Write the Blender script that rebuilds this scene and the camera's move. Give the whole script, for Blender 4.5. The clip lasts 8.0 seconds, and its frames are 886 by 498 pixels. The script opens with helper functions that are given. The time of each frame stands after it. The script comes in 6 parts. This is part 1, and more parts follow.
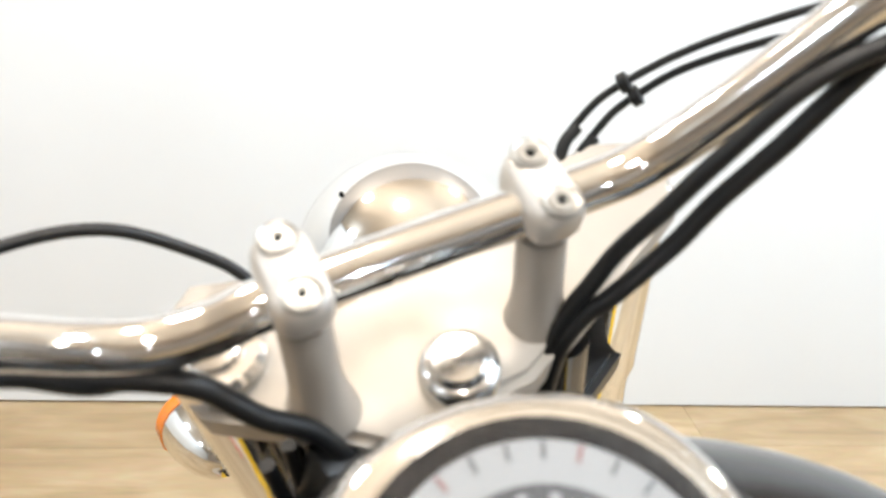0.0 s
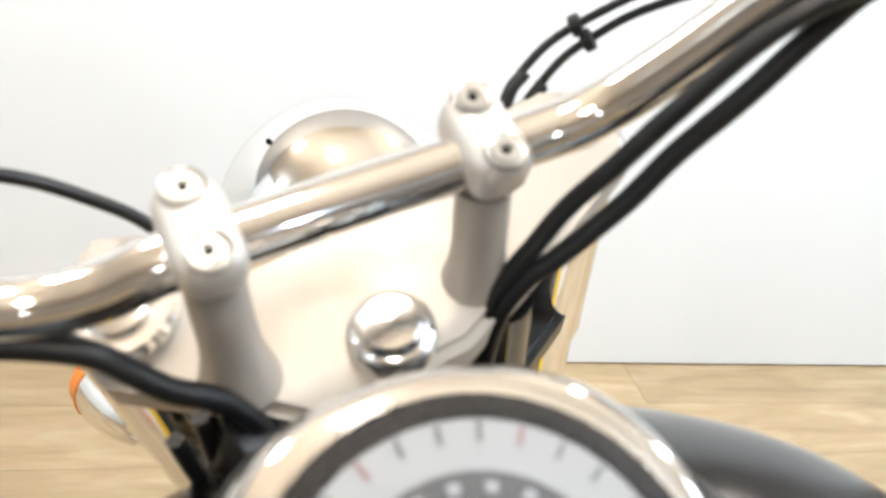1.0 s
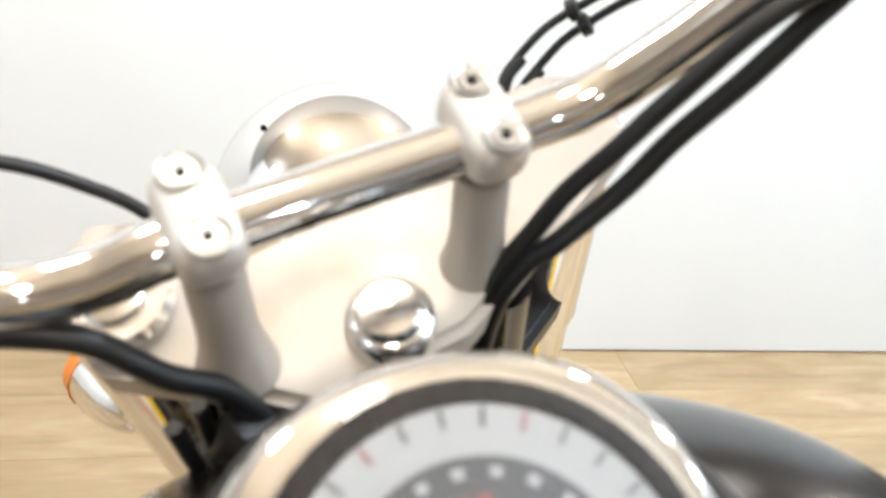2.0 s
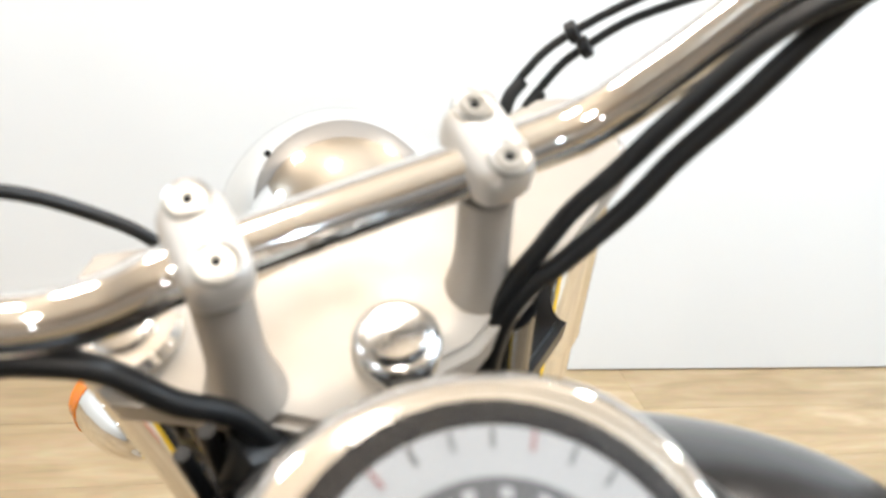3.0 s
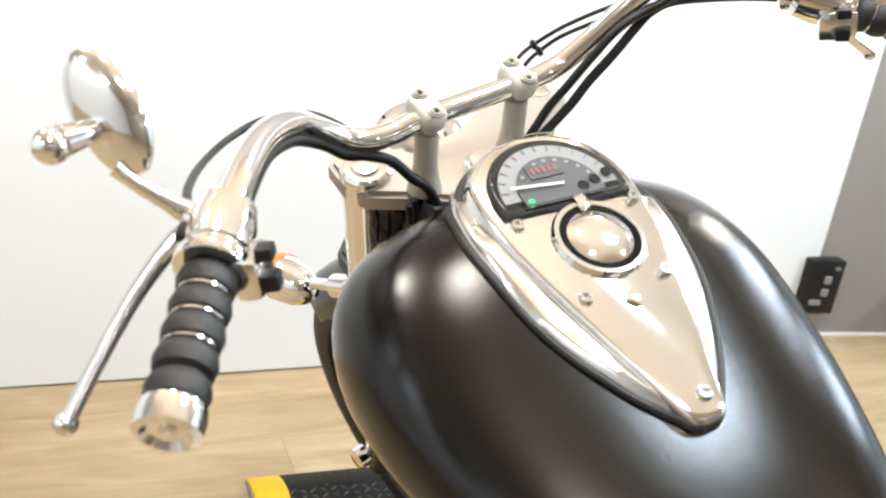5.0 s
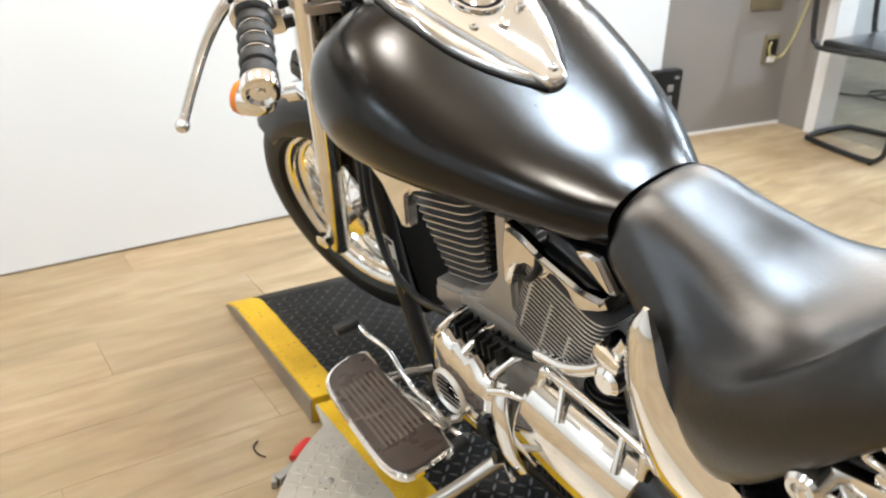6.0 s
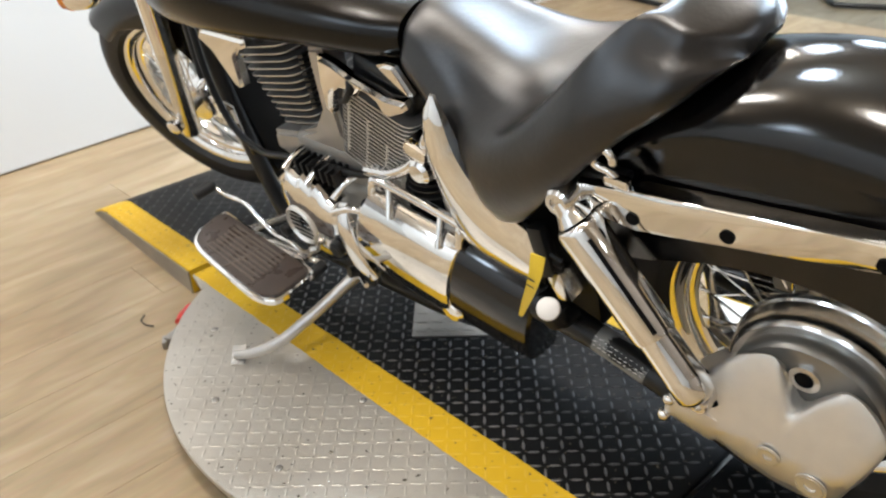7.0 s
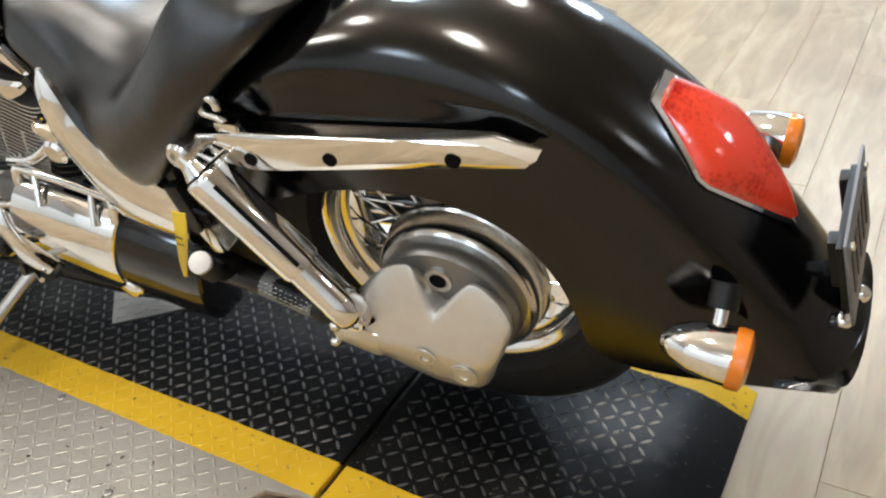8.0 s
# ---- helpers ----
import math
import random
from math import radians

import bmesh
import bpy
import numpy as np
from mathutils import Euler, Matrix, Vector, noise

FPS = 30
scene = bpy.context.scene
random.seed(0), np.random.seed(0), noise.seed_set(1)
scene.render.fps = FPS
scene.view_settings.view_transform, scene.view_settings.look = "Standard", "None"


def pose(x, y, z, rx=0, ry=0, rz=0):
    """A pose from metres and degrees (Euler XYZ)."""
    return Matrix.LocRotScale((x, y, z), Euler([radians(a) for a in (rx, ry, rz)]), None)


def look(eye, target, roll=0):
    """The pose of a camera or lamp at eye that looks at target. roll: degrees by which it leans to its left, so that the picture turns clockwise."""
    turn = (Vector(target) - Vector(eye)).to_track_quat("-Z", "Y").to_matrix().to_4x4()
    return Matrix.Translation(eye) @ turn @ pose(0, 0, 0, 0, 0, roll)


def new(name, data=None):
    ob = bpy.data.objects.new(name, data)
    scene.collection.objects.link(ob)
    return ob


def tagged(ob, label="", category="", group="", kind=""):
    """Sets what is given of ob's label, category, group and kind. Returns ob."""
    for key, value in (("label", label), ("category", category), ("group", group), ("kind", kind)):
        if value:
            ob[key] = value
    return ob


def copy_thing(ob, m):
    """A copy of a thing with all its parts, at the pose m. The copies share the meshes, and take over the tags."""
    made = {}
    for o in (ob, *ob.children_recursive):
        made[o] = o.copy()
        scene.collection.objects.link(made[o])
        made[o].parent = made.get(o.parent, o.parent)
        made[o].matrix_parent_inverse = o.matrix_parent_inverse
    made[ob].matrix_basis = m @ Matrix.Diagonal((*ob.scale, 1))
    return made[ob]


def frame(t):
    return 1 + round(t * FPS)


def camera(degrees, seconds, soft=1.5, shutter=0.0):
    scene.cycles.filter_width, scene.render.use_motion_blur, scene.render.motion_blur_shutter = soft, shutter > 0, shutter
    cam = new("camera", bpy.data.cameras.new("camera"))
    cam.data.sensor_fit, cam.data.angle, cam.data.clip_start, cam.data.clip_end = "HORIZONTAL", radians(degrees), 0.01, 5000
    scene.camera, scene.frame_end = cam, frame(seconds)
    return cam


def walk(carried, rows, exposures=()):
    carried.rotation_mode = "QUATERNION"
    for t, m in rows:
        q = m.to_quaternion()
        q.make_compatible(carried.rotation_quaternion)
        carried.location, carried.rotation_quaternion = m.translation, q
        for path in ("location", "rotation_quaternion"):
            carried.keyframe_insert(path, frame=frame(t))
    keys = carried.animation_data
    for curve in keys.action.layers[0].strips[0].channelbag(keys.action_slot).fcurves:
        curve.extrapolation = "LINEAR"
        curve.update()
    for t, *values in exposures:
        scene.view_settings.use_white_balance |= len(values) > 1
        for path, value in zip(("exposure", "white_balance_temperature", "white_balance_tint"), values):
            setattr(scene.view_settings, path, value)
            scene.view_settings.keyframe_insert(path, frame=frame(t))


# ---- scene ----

# ---------------------------------------------------------------- camera
cam = camera(54.8, 8.0, soft=2.2)
cam.data.dof.use_dof = True
cam.data.dof.focus_distance, cam.data.dof.aperture_fstop = 1.15, 7.0
PATH = [
    (0, (-0.3498, 0.878, 1.1823), (0.0584, 2.6261, 0.3007), 8.47),
    (0.5, (-0.3412, 0.9087, 1.169), (0.124, 2.6134, 0.2322), 10.52),
    (1, (-0.3344, 0.9146, 1.1637), (0.2033, 2.5881, 0.2095), 11.41),
    (1.5, (-0.3365, 0.9166, 1.1608), (0.2199, 2.57, 0.1827), 11.85),
    (3, (-0.3401, 0.9151, 1.1619), (0.2144, 2.5965, 0.2315), 10.53),
    (3.5, (-0.3703, 0.9009, 1.1661), (0.1425, 2.6106, 0.2638), 9.75),
    (4, (-0.4119, 0.841, 1.1739), (0.1654, 2.5559, 0.3219), 7.85),
    (4.2, (-0.4607, 0.7847, 1.1748), (0.1965, 2.5178, 0.4235), 7.22),
    (5.3, (-0.7792, 0.1955, 1.1549), (0.0566, 1.8785, 0.4699), 7.14),
    (5.5, (-0.8268, 0.1057, 1.144), (0.0222, 1.7545, 0.3953), 4.73),
    (5.8, (-0.912, 0.0055, 1.1235), (0.032, 1.5641, 0.3222), 2.98),
    (6, (-0.9895, -0.0614, 1.1107), (0.0097, 1.4476, 0.2596), 1.49),
    (6.2, (-1.0409, -0.1112, 1.107), (-0.0073, 1.3598, 0.2232), -0.27),
    (6.5, (-1.0987, -0.1873, 1.0911), (0.0054, 1.1944, 0.1574), -1.67),
    (6.8, (-1.0765, -0.2668, 1.0782), (0.0218, 1.0684, 0.0862), -3.35),
    (7, (-1.0768, -0.3318, 1.055), (0.07, 0.9562, 0.042), -3.66),
    (7.2, (-1.0546, -0.3801, 1.0412), (0.124, 0.8451, 0.0063), -4.92),
    (7.5, (-1.0402, -0.4571, 1.0268), (0.2348, 0.6648, -0.0294), -4.92),
    (7.7, (-1.033, -0.5025, 1.015), (0.3006, 0.5442, -0.0559), -4.98),
    (8, (-1.0004, -0.5286, 1.0194), (0.4184, 0.363, -0.0723), -5.60),
]
EXPOSURES = [(0.0, -2.44, 6000, 10), (4.2, -2.42, 6000, 10), (5.5, -2.39, 6050, 10), (6.0, -2.44, 6000, 10), (6.5, -2.48, 5930, 10), (7.0, -2.52, 5850, 10), (7.5, -2.57, 5780, 9), (8.0, -2.55, 5800, 9)]
walk(cam, [(t, look(eye, target, roll)) for t, eye, target, roll in PATH], EXPOSURES)

# ---------------------------------------------------------------- world and lamps
FLOOR_Z = -0.065          # room floor; the lift's deck is z = 0
CEIL_Z = 2.75
world = bpy.data.worlds.new("world")
scene.world = world
world.use_nodes = True
world.node_tree.nodes["Background"].inputs[0].default_value = (0.8, 0.85, 1.0, 1)
world.node_tree.nodes["Background"].inputs[1].default_value = 0.15

# First 11 placed from reflections; the last six are added fill, no source known.
LAMPS = [  # x, y, watts, radius, colour: 2 warm, 1 slightly warm, 0 cool
    (0.85, 2.30, 60, 0.08, 2), (-0.59, 1.42, 88, 0.11, 2), (-1.45, 2.15, 90, 0.12, 2), (-0.73, -0.05, 135, 0.13, 2), (1.46, -0.06, 60, 0.08, 2),
    (0.42, 0.86, 42, 0.07, 0), (0.58, 0.86, 42, 0.07, 0), (0.42, 1.02, 42, 0.07, 0), (0.58, 1.02, 42, 0.07, 0),
    (2.50, 1.75, 120, 0.20, 0), (2.2, 2.2, 75, 0.10, 2), (4.1, -0.3, 400, 0.20, 0), (4.1, 1.6, 115, 0.22, 0),
    (-3.2, 1.2, 60, 0.20, 0), (-3.2, -0.9, 60, 0.20, 0), (-0.7, -3.3, 24, 0.08, 1), (1.5, -3.3, 90, 0.08, 0),
]
from mathutils.bvhtree import BVHTree

# ---------------------------------------------------------------- mesh tools
def catmull(pts, steps=6):
    """A smooth line through the points."""
    p = [Vector(q) for q in pts]
    if len(p) < 3:
        return p
    p = [2 * p[0] - p[1], *p, 2 * p[-1] - p[-2]]
    out = []
    for i in range(1, len(p) - 2):
        for s in range(steps):
            t = s / steps
            a, b, c, d = p[i - 1], p[i], p[i + 1], p[i + 2]
            out.append(0.5 * (2 * b + (c - a) * t + (2 * a - 5 * b + 4 * c - d) * t * t + (3 * b - a - 3 * c + d) * t ** 3))
    out.append(p[-2])
    return out


def skin(bm, rings, closed=True, cap=True):
    """Joins rings of equal length with quads."""
    vs = [[bm.verts.new(p) for p in ring] for ring in rings]
    n = len(vs[0])
    for a, b in zip(vs, vs[1:]):
        for i in range(n if closed else n - 1):
            j = (i + 1) % n
            bm.faces.new((a[i], a[j], b[j], b[i]))
    if cap and closed:
        bm.faces.new(list(reversed(vs[0])))
        bm.faces.new(vs[-1])
    return vs


def tube(bm, pts, r, seg=12, steps=6, flat=1.0, smooth=True):
    """A round bar along a smooth line; r is one radius or one for each given point."""
    line = catmull(pts, steps) if smooth else [Vector(p) for p in pts]
    radii = [r] * len(line)
    if not isinstance(r, (int, float)):
        x = [i * (len(r) - 1) / (len(line) - 1) for i in range(len(line))]
        radii = [float(v) for v in np.interp(x, range(len(r)), r)]
    side = None
    rings = []
    for i, p in enumerate(line):
        d = (line[min(i + 1, len(line) - 1)] - line[max(i - 1, 0)]).normalized()
        if side is None:
            side = d.orthogonal().normalized() if abs(d.z) > 0.95 else d.cross(Vector((0, 0, 1))).normalized()
        side = (side - d * side.dot(d)).normalized()
        up = side.cross(d)
        rings.append([p + radii[i] * (math.cos(a) * side + flat * math.sin(a) * up) for a in (2 * math.pi * k / seg for k in range(seg))])
    skin(bm, rings)
    return bm


def lathe(bm, profile, m=None, seg=32, cap=True):
    """Turns (radius, height) pairs round the z axis of m."""
    m = m or Matrix()
    rings = [[m @ Vector((max(r, 1e-5) * math.cos(a), max(r, 1e-5) * math.sin(a), h)) for a in (2 * math.pi * k / seg for k in range(seg))] for r, h in profile]
    skin(bm, rings, cap=cap)
    return bm


def along(p, q):
    """A frame at p whose z axis points at q."""
    p, q = Vector(p), Vector(q)
    return Matrix.Translation(p) @ (q - p).to_track_quat("Z", "Y").to_matrix().to_4x4()


def rod(bm, p, q, r, seg=12, r2=None):
    d = (Vector(q) - Vector(p)).length
    return lathe(bm, [(r, 0), (r2 if r2 is not None else r, d)], along(p, q), seg)


def box(bm, m, sx, sy, sz, bevel=0.0, segs=2):
    """A box of full sizes sx, sy, sz at the pose m, with rounded edges."""
    b = bmesh.new()
    bmesh.ops.create_cube(b, size=1.0)
    bmesh.ops.scale(b, vec=(sx, sy, sz), verts=b.verts)
    if bevel:
        bmesh.ops.bevel(b, geom=b.edges[:], offset=bevel, segments=segs, affect="EDGES", profile=0.6)
    join(bm, b, m)
    return bm


def join(bm, other, m=None):
    if m is not None:
        other.transform(m)
    me = bpy.data.meshes.new("tmp")
    other.to_mesh(me)
    other.free()
    bm.from_mesh(me)
    bpy.data.meshes.remove(me)


def plate(bm, outline, thick, m=None, bevel=0.0):
    """A flat plate: an outline in x, y, thickened along +z."""
    b = bmesh.new()
    n = len(outline)
    lo = [b.verts.new((x, y, 0)) for x, y in outline]
    hi = [b.verts.new((x, y, thick)) for x, y in outline]
    b.faces.new(list(reversed(lo)))
    top = b.faces.new(hi)
    for i in range(n):
        b.faces.new((lo[i], lo[(i + 1) % n], hi[(i + 1) % n], hi[i]))
    bmesh.ops.recalc_face_normals(b, faces=b.faces)
    if bevel:
        bmesh.ops.bevel(b, geom=list(top.edges), offset=bevel, segments=2, affect="EDGES")
    join(bm, b, m)
    return bm


def ball(bm, c, r, seg=20, sq=(1, 1, 1)):
    rings = []
    for i in range(1, 12):
        a = math.pi * i / 12
        rings.append([Vector(c) + Vector((sq[0] * r * math.sin(a) * math.cos(b), sq[1] * r * math.sin(a) * math.sin(b), -sq[2] * r * math.cos(a))) for b in (2 * math.pi * k / seg for k in range(seg))])
    skin(bm, rings)
    return bm


def finish(bm, name, material, angle=38):
    bmesh.ops.recalc_face_normals(bm, faces=bm.faces)
    me = bpy.data.meshes.new(name)
    bm.to_mesh(me)
    bm.free()
    for p in me.polygons:
        p.use_smooth = True
    me.set_sharp_from_angle(angle=radians(angle))
    me.materials.append(material)
    return me


def thing(name, label, category, group="", kind="", at=None):
    ob = new(name)
    ob.empty_display_size = 0.1
    if at is not None:
        ob.matrix_basis = at
    return tagged(ob, label, category, group, kind)


def part(name, bm, material, parent=None, label="", m=None, angle=38):
    """One mesh object from a bmesh, under a thing or a part; m moves the mesh first."""
    if m is not None:
        bm.transform(m)
    ob = new(name, finish(bm, name, material, angle))
    ob.parent = parent
    return tagged(ob, label)


def solo(name, bm, material, label, category, group="", kind="", angle=38):
    ob = new(name, finish(bm, name, material, angle))
    return tagged(ob, label, category, group, kind)


def B():
    return bmesh.new()


# ---------------------------------------------------------------- materials
def node_mat(name, base, rough=0.5, metal=0.0, vary=0.0, scale=20.0, bump=0.0, bump_scale=200.0, rough_vary=0.0, coat=0.0, tint=None, spec=0.5):
    m = bpy.data.materials.new(name)
    m.use_nodes = True
    nt = m.node_tree
    bs = nt.nodes["Principled BSDF"]
    bs.inputs["Base Color"].default_value = (*base, 1)
    bs.inputs["Roughness"].default_value = rough
    bs.inputs["Metallic"].default_value = metal
    bs.inputs["Specular IOR Level"].default_value = spec
    bs.inputs["Coat Weight"].default_value = coat
    co = nt.nodes.new("ShaderNodeTexCoord")
    if vary or rough_vary:
        n = nt.nodes.new("ShaderNodeTexNoise")
        n.inputs["Scale"].default_value = scale
        n.inputs["Detail"].default_value = 6
        nt.links.new(co.outputs["Object"], n.inputs["Vector"])
        if vary:
            mix = nt.nodes.new("ShaderNodeMix")
            mix.data_type = "RGBA"
            t = tint or tuple(c * (1 - vary) for c in base)
            mix.inputs[6].default_value = (*base, 1)
            mix.inputs[7].default_value = (*t, 1)
            nt.links.new(n.outputs["Fac"], mix.inputs[0])
            nt.links.new(mix.outputs[2], bs.inputs["Base Color"])
        if rough_vary:
            r = nt.nodes.new("ShaderNodeMapRange")
            r.inputs[1].default_value, r.inputs[2].default_value = 0.3, 0.7
            r.inputs[3].default_value, r.inputs[4].default_value = max(0.0, rough - rough_vary), rough + rough_vary
            nt.links.new(n.outputs["Fac"], r.inputs[0])
            nt.links.new(r.outputs[0], bs.inputs["Roughness"])
    if bump:
        n2 = nt.nodes.new("ShaderNodeTexNoise")
        n2.inputs["Scale"].default_value = bump_scale
        n2.inputs["Detail"].default_value = 4
        nt.links.new(co.outputs["Object"], n2.inputs["Vector"])
        bp = nt.nodes.new("ShaderNodeBump")
        bp.inputs["Strength"].default_value = bump
        bp.inputs["Distance"].default_value = 0.002
        nt.links.new(n2.outputs["Fac"], bp.inputs["Height"])
        nt.links.new(bp.outputs[0], bs.inputs["Normal"])
    return m


def lacquer(name, base, rough, ior, grain=0.015, grain_scale=900.0, wave=0.0, wave_scale=12.0, gloss=(1.0, 1.0, 1.0)):
    """A dark coat under a soft clear gloss, with fine grain and a slow unevenness."""
    m = bpy.data.materials.new(name)
    m.use_nodes = True
    nt = m.node_tree
    nt.nodes.remove(nt.nodes["Principled BSDF"])
    co = nt.nodes.new("ShaderNodeTexCoord")
    normal = None
    for strength, scale, depth in ((wave, wave_scale, 0.02), (grain, grain_scale, 0.002)):
        if strength:
            n = nt.nodes.new("ShaderNodeTexNoise")
            n.inputs["Scale"].default_value = scale
            n.inputs["Detail"].default_value = 2
            nt.links.new(co.outputs["Object"], n.inputs["Vector"])
            bp = nt.nodes.new("ShaderNodeBump")
            bp.inputs["Strength"].default_value = strength
            bp.inputs["Distance"].default_value = depth
            nt.links.new(n.outputs["Fac"], bp.inputs["Height"])
            if normal:
                nt.links.new(normal, bp.inputs["Normal"])
            normal = bp.outputs[0]
    dif = nt.nodes.new("ShaderNodeBsdfDiffuse")
    dif.inputs["Color"].default_value = (*base, 1)
    glo = nt.nodes.new("ShaderNodeBsdfGlossy")
    glo.distribution = "BECKMANN"
    glo.inputs["Color"].default_value = (*gloss, 1)
    wear = nt.nodes.new("ShaderNodeTexNoise")
    wear.inputs["Scale"].default_value = 7
    wear.inputs["Detail"].default_value = 5
    nt.links.new(co.outputs["Object"], wear.inputs["Vector"])
    r = nt.nodes.new("ShaderNodeMapRange")
    r.inputs[1].default_value, r.inputs[2].default_value = 0.3, 0.7
    r.inputs[3].default_value, r.inputs[4].default_value = rough - 0.015, rough + 0.015
    nt.links.new(wear.outputs["Fac"], r.inputs[0])
    nt.links.new(r.outputs[0], glo.inputs["Roughness"])
    fr = nt.nodes.new("ShaderNodeFresnel")
    fr.inputs["IOR"].default_value = ior
    mix = nt.nodes.new("ShaderNodeMixShader")
    for node in (dif, glo, fr):
        if normal:
            nt.links.new(normal, node.inputs["Normal"])
    nt.links.new(fr.outputs[0], mix.inputs[0])
    nt.links.new(dif.outputs[0], mix.inputs[1])
    nt.links.new(glo.outputs[0], mix.inputs[2])
    nt.links.new(mix.outputs[0], nt.nodes["Material Output"].inputs[0])
    return m


CHROME = node_mat("chrome", (0.91, 0.90, 0.88), 0.07, 1.0, rough_vary=0.03, scale=9)
SATIN_CHROME = node_mat("polished_aluminium", (0.82, 0.80, 0.77), 0.2, 1.0, vary=0.1, scale=25, rough_vary=0.06)
ALU = node_mat("cast_aluminium", (0.82, 0.80, 0.76), 0.38, 0.82, vary=0.15, scale=30, bump=0.15, bump_scale=400, rough_vary=0.08)
PALE_ALLOY = node_mat("pale_alloy", (0.60, 0.565, 0.515), 0.40, 0.6, vary=0.08, scale=40, rough_vary=0.05)
DULL_STEEL = node_mat("dull_steel", (0.42, 0.41, 0.39), 0.42, 0.9, vary=0.3, scale=30, bump=0.1)
YOKE_ALLOY = node_mat("yoke_alloy", (0.37, 0.335, 0.29), 0.44, 0.35, vary=0.12, scale=30, rough_vary=0.06)
BOLT_STEEL = node_mat("bolt_steel", (0.36, 0.345, 0.315), 0.34, 0.8, vary=0.2, scale=60)
ENGINE_GREY = node_mat("engine_grey", (0.33, 0.32, 0.30), 0.45, 0.7, vary=0.3, scale=18, bump=0.2, bump_scale=300)
BLACK_PAINT = lacquer("satin_black_paint", (0.0030, 0.0026, 0.0023), 0.26, 1.43)
FENDER_PAINT = lacquer("fender_black_paint", (0.0022, 0.0020, 0.0019), 0.185, 1.50, 0.006)
GLOSS_BLACK = node_mat("gloss_black", (0.008, 0.008, 0.009), 0.12, 0.0, rough_vary=0.04, scale=8)
FRAME_BLACK = node_mat("frame_black", (0.007, 0.007, 0.007), 0.35, 0.0, vary=0.3, scale=40, spec=0.4)
PLASTIC_BLACK = node_mat("plastic_black", (0.006, 0.006, 0.006), 0.42, 0.0, vary=0.3, scale=60, bump=0.1, bump_scale=500, spec=0.3)
RUBBER = node_mat("tyre_rubber", (0.007, 0.007, 0.007), 0.55, 0.0, vary=0.35, scale=40, bump=0.25, bump_scale=300)
VINYL = lacquer("black_vinyl", (0.003, 0.0029, 0.0028), 0.37, 1.68, 0.16, 110.0, 0.10, 11.0)
# Near-black colour that stands in for the shade inside holes, slots and recesses.
DARK_HOLE = node_mat("dark_recess", (0.003, 0.003, 0.003), 0.8, spec=0.1)
WHITE_PLASTIC = node_mat("white_plastic", (0.75, 0.72, 0.68), 0.35, 0.0, vary=0.08, scale=30)
YELLOW_TAG = node_mat("yellow_tag", (0.78, 0.55, 0.03), 0.45, 0.0, vary=0.2, scale=40)
TAG_BAR = node_mat("tag_print", (0.05, 0.04, 0.02), 0.6)
RED_PLASTIC = node_mat("red_plastic", (0.55, 0.02, 0.015), 0.35, 0.0, vary=0.2, scale=30)

